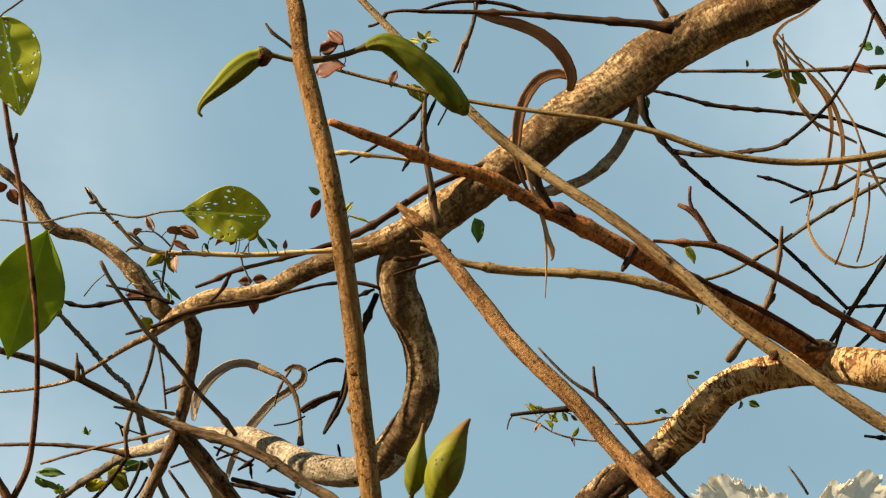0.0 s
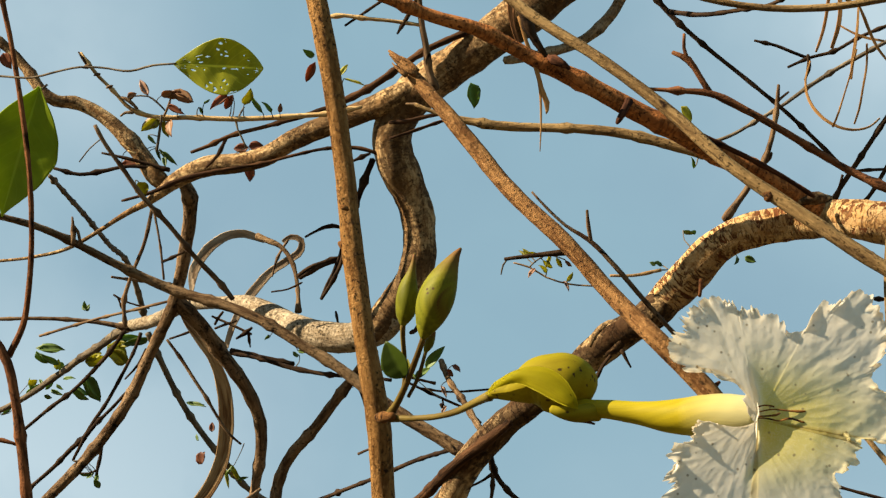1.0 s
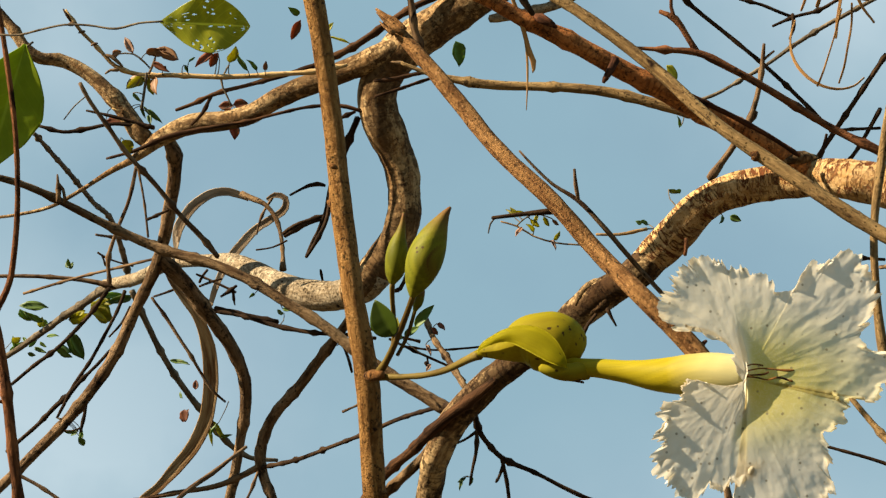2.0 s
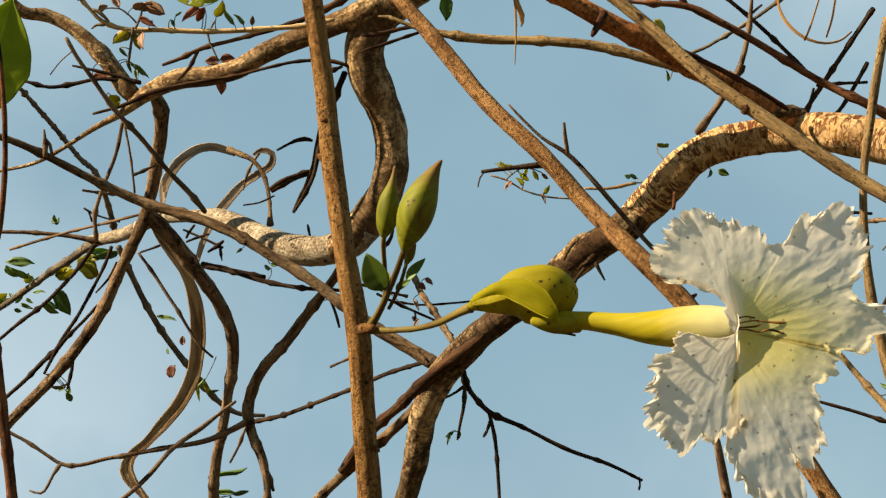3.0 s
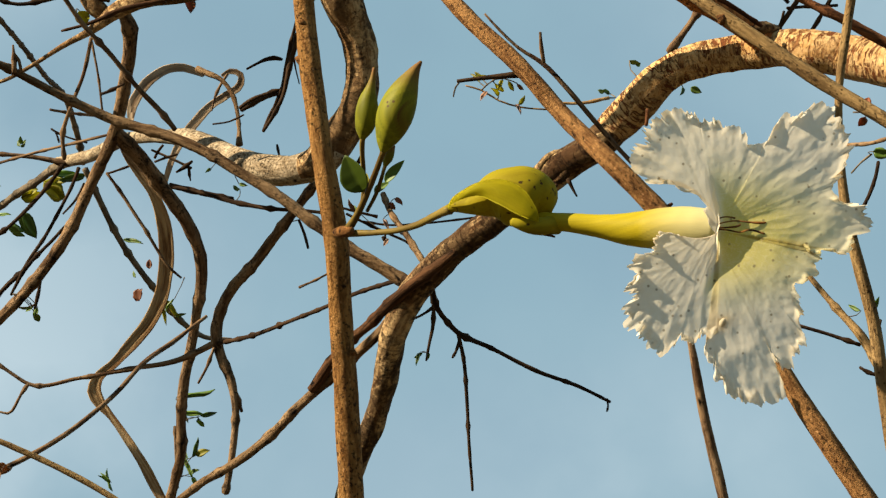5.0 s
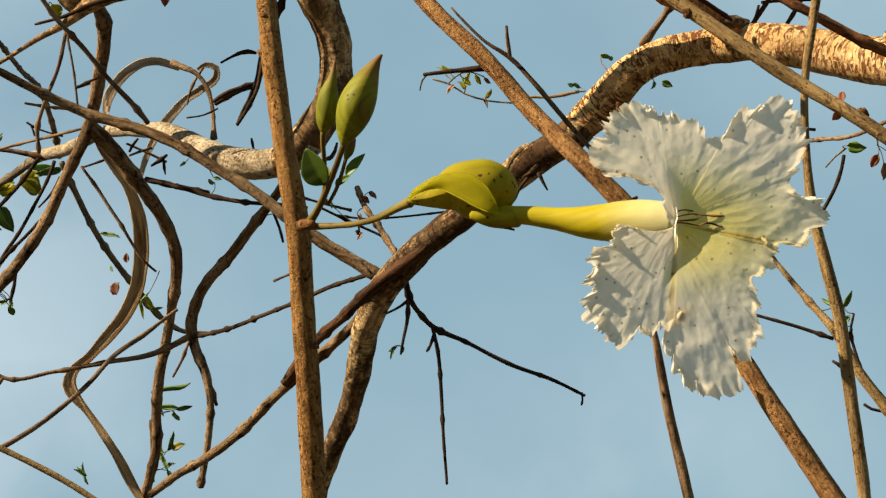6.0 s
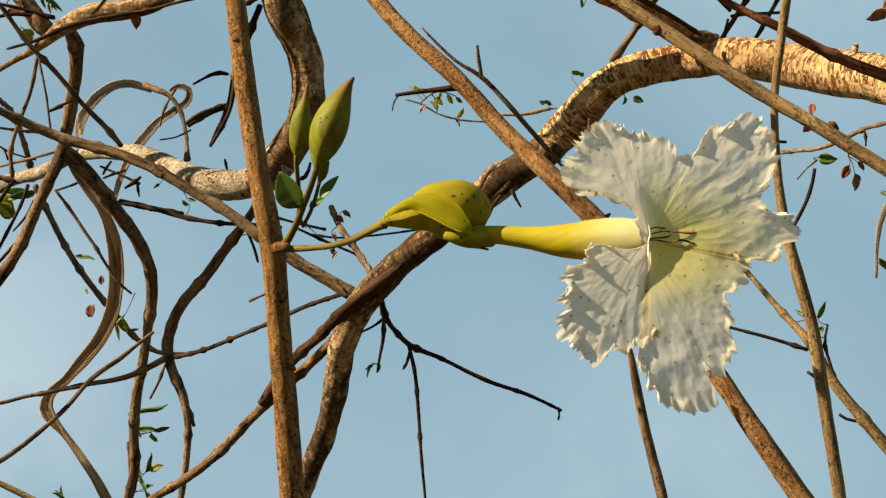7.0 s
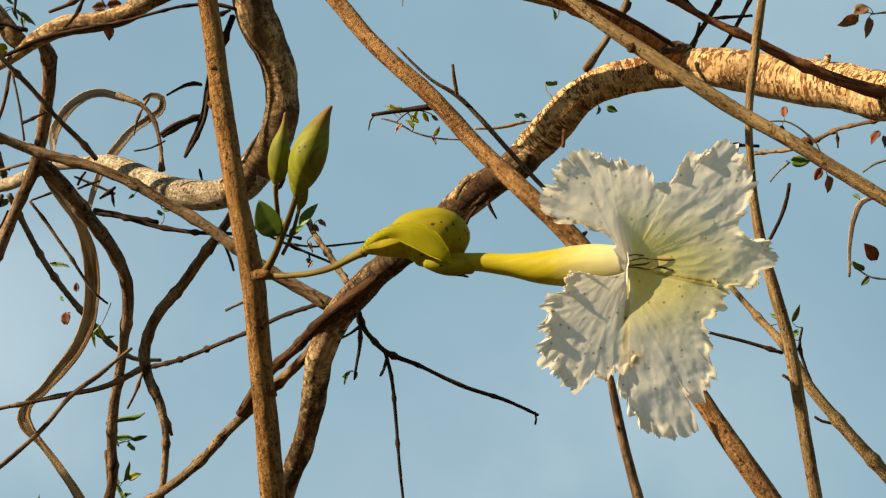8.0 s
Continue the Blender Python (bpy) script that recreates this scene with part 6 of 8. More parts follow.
branch(tree, "stalk", GREY, [(-0.1428, 1.1429, 2.2873, 0.0004), (-0.1409, 1.135, 2.2932, 0.0003), (-0.1417, 1.1314, 2.2969, 0.00028)], nodes=0, sides=5, step=0.004)
branch(tree, "stalk", GREY, [(-0.1356, 1.1434, 2.2876, 0.0004), (-0.136, 1.1403, 2.2889, 0.0003), (-0.1351, 1.1342, 2.2919, 0.00028)], nodes=0, sides=5, step=0.004)
branch(tree, "stalk", GREY, [(-0.1247, 1.1441, 2.2883, 0.0004), (-0.1237, 1.1409, 2.2869, 0.0003), (-0.1241, 1.1368, 2.2876, 0.00028)], nodes=0, sides=5, step=0.004)
branch(tree, "stalk", GREY, [(-0.1192, 1.1443, 2.2888, 0.0004), (-0.1186, 1.1417, 2.2878, 0.0003), (-0.1191, 1.1369, 2.2876, 0.00028)], nodes=0, sides=5, step=0.004)
branch(tree, "stalk", GREY, [(-0.1138, 1.1445, 2.2893, 0.0004), (-0.1142, 1.1418, 2.2875, 0.0003), (-0.1141, 1.137, 2.2877, 0.00028)], nodes=0, sides=5, step=0.004)
branch(tree, "stalk", GREY, [(-0.1491, 1.216, 2.3009, 0.0004), (-0.1419, 1.2233, 2.3102, 0.0003), (-0.1437, 1.2323, 2.3197, 0.00028)], nodes=0, sides=5, step=0.004)
branch(tree, "stalk", GREY, [(-0.1491, 1.216, 2.3009, 0.0004), (-0.151, 1.2235, 2.31, 0.0003), (-0.1437, 1.232, 2.3204, 0.00028)], nodes=0, sides=5, step=0.004)
branch(tree, "stalk", GREY, [(-0.2138, 1.228, 2.32, 0.0004), (-0.2234, 1.2352, 2.3178, 0.0003), (-0.2258, 1.2436, 2.3153, 0.00028)], nodes=0, sides=5, step=0.004)
branch(tree, "stalk", GREY, [(-0.1963, 1.1408, 2.2403, 0.0004), (-0.1977, 1.1446, 2.247, 0.0003), (-0.1975, 1.1538, 2.2512, 0.00028)], nodes=0, sides=5, step=0.004)
branch(tree, "stalk", GREY, [(-0.2093, 1.2301, 2.3148, 0.0004), (-0.2065, 1.2294, 2.3185, 0.0003), (-0.2026, 1.2305, 2.3199, 0.00028)], nodes=0, sides=5, step=0.004)
branch(tree, "stalk", GREY, [(-0.208, 1.2307, 2.3133, 0.0004), (-0.2055, 1.2301, 2.3173, 0.0003), (-0.2008, 1.2309, 2.3193, 0.00028)], nodes=0, sides=5, step=0.004)
branch(tree, "stalk", GREY, [(-0.1211, 1.3538, 2.2224, 0.0004), (-0.1182, 1.3546, 2.227, 0.0003), (-0.1185, 1.3573, 2.2335, 0.00028)], nodes=0, sides=5, step=0.004)
branch(tree, "stalk", GREY, [(-0.0179, 1.2799, 2.1817, 0.0004), (-0.0178, 1.2761, 2.1848, 0.0003), (-0.0151, 1.2729, 2.1864, 0.00028)], nodes=0, sides=5, step=0.004)
branch(tree, "stalk", GREY, [(-0.0179, 1.2799, 2.1817, 0.0004), (-0.0189, 1.276, 2.1833, 0.0003), (-0.0186, 1.2739, 2.1841, 0.00028)], nodes=0, sides=5, step=0.004)
branch(tree, "stalk", GREY, [(-0.0395, 1.2944, 2.1877, 0.0004), (-0.0379, 1.2881, 2.1827, 0.0003), (-0.0396, 1.2759, 2.1801, 0.00028)], nodes=0, sides=5, step=0.004)
branch(tree, "stalk", GREY, [(-0.0169, 1.2777, 2.1782, 0.0004), (-0.0199, 1.2782, 2.1774, 0.0003), (-0.0221, 1.2782, 2.1746, 0.00028)], nodes=0, sides=5, step=0.004)
branch(tree, "stalk", GREY, [(-0.0212, 1.2817, 2.1682, 0.0004), (-0.0271, 1.2785, 2.1702, 0.0003), (-0.0361, 1.2769, 2.1778, 0.00028)], nodes=0, sides=5, step=0.004)
branch(tree, "stalk", GREY, [(-0.0207, 1.284, 2.1637, 0.0004), (-0.0194, 1.2835, 2.1638, 0.0003), (-0.0186, 1.2832, 2.1634, 0.00028)], nodes=0, sides=5, step=0.004)
branch(tree, "stalk", GREY, [(-0.1168, 1.3011, 2.229, 0.0004), (-0.1191, 1.3089, 2.2239, 0.0003), (-0.1153, 1.315, 2.2167, 0.00028)], nodes=0, sides=5, step=0.004)
branch(tree, "stalk", GREY, [(-0.1261, 1.3087, 2.2372, 0.0004), (-0.1285, 1.3113, 2.2332, 0.0003), (-0.1334, 1.3111, 2.2257, 0.00028)], nodes=0, sides=5, step=0.004)
branch(tree, "stalk", GREY, [(-0.1555, 1.3839, 2.1814, 0.0004), (-0.1574, 1.3863, 2.1772, 0.0003), (-0.1624, 1.3917, 2.1691, 0.00028)], nodes=0, sides=5, step=0.004)
branch(tree, "stalk", GREY, [(-0.0798, 1.3695, 2.2166, 0.0004), (-0.0909, 1.3711, 2.2138, 0.0003), (-0.0961, 1.3705, 2.21, 0.00028)], nodes=0, sides=5, step=0.004)
branch(tree, "stalk", GREY, [(-0.268, 1.3815, 2.1683, 0.0004), (-0.2595, 1.3864, 2.1694, 0.0003), (-0.2531, 1.3947, 2.1643, 0.00028)], nodes=0, sides=5, step=0.004)
branch(tree, "stalk", GREY, [(-0.268, 1.3815, 2.1683, 0.0004), (-0.2596, 1.386, 2.167, 0.0003), (-0.2561, 1.3947, 2.1643, 0.00028)], nodes=0, sides=5, step=0.004)
branch(tree, "stalk", GREY, [(-0.1867, 1.1323, 2.2927, 0.0004), (-0.1861, 1.1316, 2.2941, 0.0003), (-0.1839, 1.1306, 2.296, 0.00028)], nodes=0, sides=5, step=0.004)
branch(tree, "stalk", GREY, [(-0.1841, 1.1374, 2.2831, 0.0004), (-0.1851, 1.1371, 2.2834, 0.0003), (-0.187, 1.1372, 2.2833, 0.00028)], nodes=0, sides=5, step=0.004)
branch(tree, "stalk", GREY, [(-0.1786, 1.1398, 2.287, 0.0004), (-0.1784, 1.1386, 2.2861, 0.0003), (-0.1783, 1.1373, 2.2837, 0.00028)], nodes=0, sides=5, step=0.004)
branch(tree, "stalk", GREY, [(-0.1855, 1.1418, 2.2746, 0.0004), (-0.1893, 1.1413, 2.2758, 0.0003), (-0.1917, 1.1413, 2.2754, 0.00028)], nodes=0, sides=5, step=0.004)
branch(tree, "stalk", GREY, [(-0.1867, 1.1457, 2.2671, 0.0004), (-0.1856, 1.1456, 2.2675, 0.0003), (-0.1837, 1.1458, 2.2672, 0.00028)], nodes=0, sides=5, step=0.004)
branch(tree, "stalk", GREY, [(-0.1867, 1.1457, 2.2671, 0.0004), (-0.1848, 1.1466, 2.2667, 0.0003), (-0.1824, 1.1474, 2.2642, 0.00028)], nodes=0, sides=5, step=0.004)
branch(tree, "stalk", GREY, [(-0.1633, 1.1411, 2.2871, 0.0004), (-0.163, 1.1367, 2.2894, 0.0003), (-0.1617, 1.1343, 2.2903, 0.00028)], nodes=0, sides=5, step=0.004)
branch(tree, "stalk", GREY, [(-0.1591, 1.1415, 2.2871, 0.0004), (-0.1599, 1.1372, 2.288, 0.0003), (-0.159, 1.1337, 2.2915, 0.00028)], nodes=0, sides=5, step=0.004)
branch(tree, "stalk", GREY, [(-0.268, 1.3815, 2.1683, 0.0004), (-0.2619, 1.3846, 2.1661, 0.0003), (-0.2539, 1.3927, 2.1591, 0.00028)], nodes=0, sides=5, step=0.004)
branch(tree, "stalk", GREY, [(-0.268, 1.3815, 2.1683, 0.0004), (-0.2589, 1.3861, 2.1651, 0.0003), (-0.2557, 1.3909, 2.1625, 0.00028)], nodes=0, sides=5, step=0.004)

# gnarled tree with spotted bark and broken side branches
rtree = thing("gnarled_tree", "gnarled tree with spotted bark and broken side branches", "tree")
branch(rtree, "trunk", BARK2, [(0.2963, 0.9198, 2.071, 0.01235), (0.2799, 0.9344, 2.0836, 0.0123), (0.2628, 0.9494, 2.095, 0.01198), (0.2501, 0.962, 2.1067, 0.01189), (0.2324, 0.98, 2.1208, 0.01164), (0.2135, 0.996, 2.134, 0.011), (0.2009, 1.0, 2.1384, 0.01048), (0.1823, 1.014, 2.1478, 0.00949), (0.1631, 1.028, 2.1536, 0.00961), (0.1482, 1.033, 2.153, 0.00921), (0.137, 1.036, 2.1507, 0.00907), (0.1268, 1.041, 2.1467, 0.00924), (0.1175, 1.049, 2.1393, 0.00972), (0.1079, 1.06, 2.1318, 0.00977), (0.0998, 1.066, 2.1259, 0.00891), (0.0918, 1.072, 2.1206, 0.00774)])
branch(rtree, "branch", BARKF, [(0.1056, 1.062, 2.1305, 0.00771), (0.0984, 1.067, 2.1247, 0.00891), (0.0911, 1.075, 2.1211, 0.00865), (0.0828, 1.082, 2.1192, 0.0084), (0.0727, 1.09, 2.1154, 0.00934), (0.0624, 1.099, 2.1104, 0.00848), (0.0545, 1.107, 2.1068, 0.0076), (0.0401, 1.124, 2.1022, 0.00769), (0.025, 1.141, 2.097, 0.00777), (0.0113, 1.156, 2.0902, 0.00817), (0.0007, 1.168, 2.0831, 0.00853), (-0.0084, 1.181, 2.0732, 0.00827), (-0.0134, 1.193, 2.0637, 0.00799), (-0.0153, 1.205, 2.0571, 0.00756), (-0.0178, 1.216, 2.0493, 0.00744), (-0.0207, 1.23, 2.0418, 0.00668), (-0.0237, 1.243, 2.0351, 0.00656), (-0.0277, 1.256, 2.0287, 0.00694), (-0.033, 1.268, 2.0214, 0.00632), (-0.038, 1.28, 2.0133, 0.00635), (-0.0422, 1.293, 2.0053, 0.00606), (-0.0495, 1.3458, 1.9759, 0.00596), (-0.0921, 1.4406, 1.1856, 0.00686), (-0.1425, 1.5529, 0.25, 0.00805), (-0.1587, 1.5889, -0.05, 0.00954)])
branch(rtree, "flake", BARKF, [(0.0917, 1.0691, 2.1251, 0.00157), (0.0825, 1.0777, 2.1168, 0.00258), (0.0767, 1.0843, 2.11, 0.00316), (0.0694, 1.0884, 2.107, 0.00158)])
branch(rtree, "flake", BARKF, [(0.0769, 1.081, 2.1234, 0.00132), (0.0694, 1.0824, 2.1204, 0.00211), (0.0649, 1.0844, 2.1161, 0.00211), (0.0625, 1.0866, 2.1111, 0.00098)])
branch(rtree, "branch", RED, [(-0.0704, 0.9039, 2.2242, 0.00181), (-0.0577, 0.909, 2.2219, 0.00238), (-0.0441, 0.9143, 2.2198, 0.00279), (-0.0166, 0.9257, 2.2142, 0.0032), (0.0029, 0.9328, 2.2118, 0.00362), (0.0337, 0.9457, 2.2013, 0.00404), (0.045, 0.9497, 2.1975, 0.00458), (0.0591, 0.955, 2.1925, 0.00446), (0.0789, 0.9631, 2.1842, 0.00501), (0.1017, 0.9719, 2.1763, 0.00502), (0.1307, 0.9859, 2.1669, 0.00573), (0.1542, 0.9977, 2.1588, 0.00603), (0.1689, 1.0054, 2.1532, 0.00605), (0.1838, 1.0135, 2.147, 0.00552)])
branch(rtree, "knot", VINE2, [(0.0389, 0.944, 2.2016, 0.00112), (0.0421, 0.94, 2.1974, 0.0025), (0.0465, 0.939, 2.1942, 0.00194), (0.0498, 0.94, 2.1921, 0.00083)], nodes=0, rough=0.2)
branch(rtree, "vine", VINE2, [(0.0967, 0.96, 2.1782, 0.0007), (0.1179, 0.969, 2.1699, 0.00124), (0.1383, 0.978, 2.1636, 0.0013), (0.1589, 0.988, 2.1564, 0.00125), (0.1726, 0.994, 2.1496, 0.00085)])
branch(rtree, "knob", BARKF, [(0.1659, 0.9997, 2.1497, 0.00152), (0.1697, 1.0012, 2.1517, 0.00277), (0.176, 1.0038, 2.1543, 0.00305), (0.183, 1.0071, 2.156, 0.00153)])
branch(rtree, "stub", VINE2, [(0.0793, 0.959, 2.1851, 0.00247), (0.0762, 0.957, 2.1772, 0.00179), (0.0741, 0.957, 2.173, 0.00156), (0.0729, 0.957, 2.171, 0.00090)], nodes=0)
branch(rtree, "branch", TAN, [(-0.0284, 1, 2.2091, 0.00096), (-0.0152, 1.0012, 2.2037, 0.00129), (-0.0006, 1.0016, 2.1997, 0.00205), (0.0213, 1.0011, 2.1958, 0.00251), (0.0387, 0.9998, 2.1946, 0.00237), (0.0574, 0.9985, 2.193, 0.0025), (0.0747, 0.9978, 2.1904, 0.00264), (0.0947, 0.9982, 2.1852, 0.00277), (0.1147, 0.9989, 2.1794, 0.00276), (0.126, 0.9994, 2.1756, 0.00202)])
branch(rtree, "branch", RTWIG, [(0.0826, 0.8789, 2.1425, 0.00084), (0.0965, 0.8798, 2.142, 0.00125), (0.1107, 0.8808, 2.1413, 0.00159), (0.1274, 0.8851, 2.1347, 0.0017), (0.1484, 0.8943, 2.1263, 0.00171), (0.1763, 0.9144, 2.12, 0.00184), (0.1966, 0.917, 2.1098, 0.00229), (0.2156, 0.9236, 2.102, 0.00255), (0.2373, 0.9299, 2.0945, 0.00282), (0.251, 0.9333, 2.0908, 0.00333), (0.2592, 0.9351, 2.0891, 0.0036)])
branch(rtree, "twig", RTWIG, [(0.1108, 0.881, 2.142, 0.0017), (0.1064, 0.8776, 2.1484, 0.00136), (0.1013, 0.874, 2.155, 0.00147), (0.0941, 0.8722, 2.1579, 0.00095)])
branch(rtree, "twig", RTWIG, [(0.1008, 0.8739, 2.155, 0.00113), (0.0993, 0.8714, 2.1597, 0.00084), (0.0996, 0.8684, 2.1654, 0.00074)])
branch(rtree, "twig", TWIG, [(0.1745, 1.1025, 2.2832, 0.00093), (0.1735, 1.1085, 2.2718, 0.00142), (0.1705, 1.1166, 2.2561, 0.00156), (0.1652, 1.1236, 2.2426, 0.0017), (0.1571, 1.1291, 2.2317, 0.00184), (0.1431, 1.1377, 2.2145, 0.00213)])
branch(rtree, "twig", TWIG, [(0.1745, 1.1067, 2.2752, 0.00079), (0.1774, 1.1055, 2.2775, 0.00079), (0.1803, 1.1046, 2.2796, 0.00066)])
branch(rtree, "twig", TWIG, [(0.1659, 1.1233, 2.2432, 0.00093), (0.1691, 1.1219, 2.2461, 0.00142), (0.1701, 1.1204, 2.2489, 0.00106)])
branch(rtree, "branch", VINE, [(-0.0633, 1.25, 2.0515, 0.00232), (-0.0592, 1.246, 2.0549, 0.00298), (-0.0488, 1.232, 2.0649, 0.00296), (-0.0402, 1.222, 2.0707, 0.00294), (-0.0292, 1.205, 2.0736, 0.00291), (-0.0166, 1.178, 2.0755, 0.00318), (-0.0048, 1.16, 2.0787, 0.00329), (0.0078, 1.145, 2.0823, 0.00311), (0.0203, 1.136, 2.0891, 0.00217)])
branch(rtree, "branch", BARKT, [(-0.1458, 1.3132, 2.0035, 0.00224), (-0.1317, 1.3037, 2.0111, 0.00238), (-0.1072, 1.2893, 2.0212, 0.00275), (-0.0865, 1.2747, 2.0331, 0.00289), (-0.0693, 1.2601, 2.0462, 0.00287), (-0.0531, 1.2477, 2.0564, 0.00286), (-0.0367, 1.2348, 2.0673, 0.003), (-0.0175, 1.2194, 2.0803, 0.00314), (-0.0028, 1.2065, 2.0915, 0.00281)])
branch(rtree, "twig", DARK, [(0.0077, 1.3136, 2.1439, 0.00219), (0.0114, 1.329, 2.1369, 0.00189), (0.0187, 1.3428, 2.1317, 0.00159), (0.0249, 1.3521, 2.1288, 0.00175), (0.0464, 1.3682, 2.1246, 0.00135), (0.076, 1.3803, 2.1136, 0.00136), (0.1058, 1.3908, 2.1057, 0.00121), (0.1254, 1.3987, 2.0984, 0.00091)])
branch(rtree, "twig", DARK, [(0.1232, 1.3979, 2.1004, 0.00076), (0.1239, 1.3998, 2.096, 0.00061), (0.1231, 1.4013, 2.0927, 0.00046)])
branch(rtree, "twig", DARK, [(0.0251, 1.362, 2.1335, 0.00135), (0.0288, 1.369, 2.1179, 0.0012), (0.031, 1.3794, 2.0946, 0.0012), (0.0324, 1.3914, 2.0679, 0.00105), (0.0346, 1.4041, 2.0396, 0.0009)])
branch(rtree, "twig", DARK, [(0.0095, 1.3534, 2.1529, 0.00135), (0.0091, 1.3602, 2.1379, 0.0012), (0.0062, 1.3662, 2.1246, 0.0009), (0.0047, 1.3699, 2.1163, 0.0006)])
branch(rtree, "twig", DARK, [(0.0262, 1.3645, 2.1279, 0.0012), (0.0237, 1.3675, 2.1212, 0.0009), (0.0215, 1.369, 2.1179, 0.0006)])
branch(rtree, "twig", DARK, [(0.0116, 1.3549, 2.1496, 0.0009), (0.0043, 1.3572, 2.1446, 0.0009), (-0.0066, 1.3595, 2.1397, 0.00075)])
branch(rtree, "twig", DARK, [(0.0714, 1.0523, 2.0897, 0.00095), (0.067, 1.0547, 2.0845, 0.00095), (0.0621, 1.0583, 2.0765, 0.00083), (0.0583, 1.0596, 2.0739, 0.00059)])
branch(rtree, "twig", DARK, [(0.0772, 1.0511, 2.0923, 0.00128), (0.0792, 1.0529, 2.0884, 0.00083), (0.0818, 1.0547, 2.0841, 0.00048)])
branch(rtree, "twig", PALE, [(0.0686, 0.9813, 2.0995, 0.00068), (0.0796, 0.9816, 2.0996, 0.00079), (0.0934, 0.9806, 2.1021, 0.0009)])
branch(rtree, "twig", RTWIG, [(0.1164, 1.032, 2.1132, 0.00094), (0.117, 1.03, 2.117, 0.00106), (0.117, 1.028, 2.1208, 0.00094)])
branch(rtree, "stub", BARK2, [(0.2401, 0.9627, 2.1152, 0.0017), (0.2413, 0.9606, 2.1197, 0.00158), (0.242, 0.959, 2.1234, 0.00146)])
branch(rtree, "branch", TAN, [(0.2314, 1.2899, 2.1556, 0.00131), (0.2434, 1.2864, 2.1364, 0.00171), (0.2552, 1.2827, 2.1174, 0.002), (0.2682, 1.2785, 2.0972, 0.00283), (0.2813, 1.2797, 2.0706, 0.00314), (0.3036, 1.2864, 2.0413, 0.00363), (0.3262, 1.2968, 2.0169, 0.00396), (0.377, 1.342, 1.9752, 0.00437)])
branch(rtree, "twig", DARK, [(0.2063, 1.2871, 2.115, 0.00086), (0.2271, 1.2887, 2.1093, 0.001), (0.2479, 1.2904, 2.1037, 0.00115), (0.2705, 1.2927, 2.0964, 0.00129)])
branch(rtree, "twig", DARK, [(0.2893, 1.3083, 2.0594, 0.001), (0.2937, 1.3093, 2.0567, 0.001), (0.3024, 1.3097, 2.055, 0.001)])
branch(rtree, "twig", DARK, [(0.2701, 1.2982, 2.0839, 0.001), (0.2752, 1.2992, 2.0811, 0.00115), (0.2822, 1.2999, 2.0789, 0.00115)])
branch(rtree, "twig", DARK, [(0.2831, 1.286, 2.1103, 0.00072), (0.2811, 1.2903, 2.1007, 0.00086), (0.2842, 1.2959, 2.0878, 0.001), (0.289, 1.3015, 2.0748, 0.00115)])
branch(rtree, "twig", TWIG, [(0.3005, 1.4662, 2.3194, 0.00152), (0.306, 1.458, 2.3161, 0.00151), (0.321, 1.4349, 2.3064, 0.00149), (0.3329, 1.4128, 2.3017, 0.00147), (0.3443, 1.3891, 2.2982, 0.00145), (0.3609, 1.3586, 2.2883, 0.00142), (0.3816, 1.3189, 2.274, 0.00165)])
branch(rtree, "twig", DARK, [(0.3288, 1.3249, 2.2652, 0.00061), (0.3294, 1.3269, 2.2607, 0.00077), (0.3296, 1.3295, 2.2549, 0.00061)])
branch(rtree, "twig", GREY, [(0.2852, 1.3233, 2.2728, 0.00061), (0.2953, 1.3231, 2.2724, 0.00061), (0.3082, 1.3259, 2.265, 0.00061), (0.3172, 1.3302, 2.2544, 0.00061), (0.3182, 1.3328, 2.2485, 0.00061)])
branch(rtree, "twig", GREY, [(0.284, 1.3396, 2.2362, 0.00061), (0.2906, 1.3364, 2.2428, 0.00061), (0.2975, 1.334, 2.2476, 0.00061)])
branch(rtree, "twig", GREY, [(0.3569, 1.3804, 2.2609, 0.00064), (0.364, 1.3782, 2.2652, 0.00079), (0.3776, 1.376, 2.2689, 0.00095)])
branch(rtree, "pod", POD, [(0.3918, 1.4998, 2.2969, 0.00137), (0.3834, 1.5014, 2.2942, 0.00221), (0.3776, 1.5061, 2.2841, 0.00221), (0.3738, 1.5138, 2.267, 0.00155), (0.3726, 1.524, 2.2441, 0.00103)], flat=.4)
branch(rtree, "twig", GREY, [(0.3357, 1.3602, 2.185, 0.00061), (0.3467, 1.3634, 2.1767, 0.00061), (0.371, 1.3639, 2.1733, 0.00077)])
branch(rtree, "twig", GREY, [(0.3093, 1.1194, 2.2367, 0.00053), (0.3174, 1.1189, 2.2372, 0.00053), (0.3337, 1.1182, 2.2372, 0.00067)])
small_leaf(rtree, FGREEN, (0.1128, 0.9928, 2.166), (0.1121, 0.9863, 2.1682), 0.00171, 28)
small_leaf(rtree, FGREEN, (0.0954, 0.9974, 2.1133), (0.0905, 0.9946, 2.1131), 0.00252, 32)
small_leaf(rtree, FGREEN, (0.1449, 1.0677, 2.1543), (0.1508, 1.0681, 2.1515), 0.0039, 12)
small_leaf(rtree, FGREEN, (0.141, 1.0676, 2.1543), (0.1397, 1.0657, 2.149), 0.0021, -40)
small_leaf(rtree, FGREEN, (0.1114, 1.0513, 2.1617), (0.1173, 1.0516, 2.16), 0.0024, 39)
small_leaf(rtree, FRED, (0.2946, 1.3221, 2.2748), (0.2959, 1.3236, 2.2853), 0.00487, -25)
small_leaf(rtree, FRED, (0.2933, 1.3242, 2.2701), (0.289, 1.3301, 2.2665), 0.006, -35)
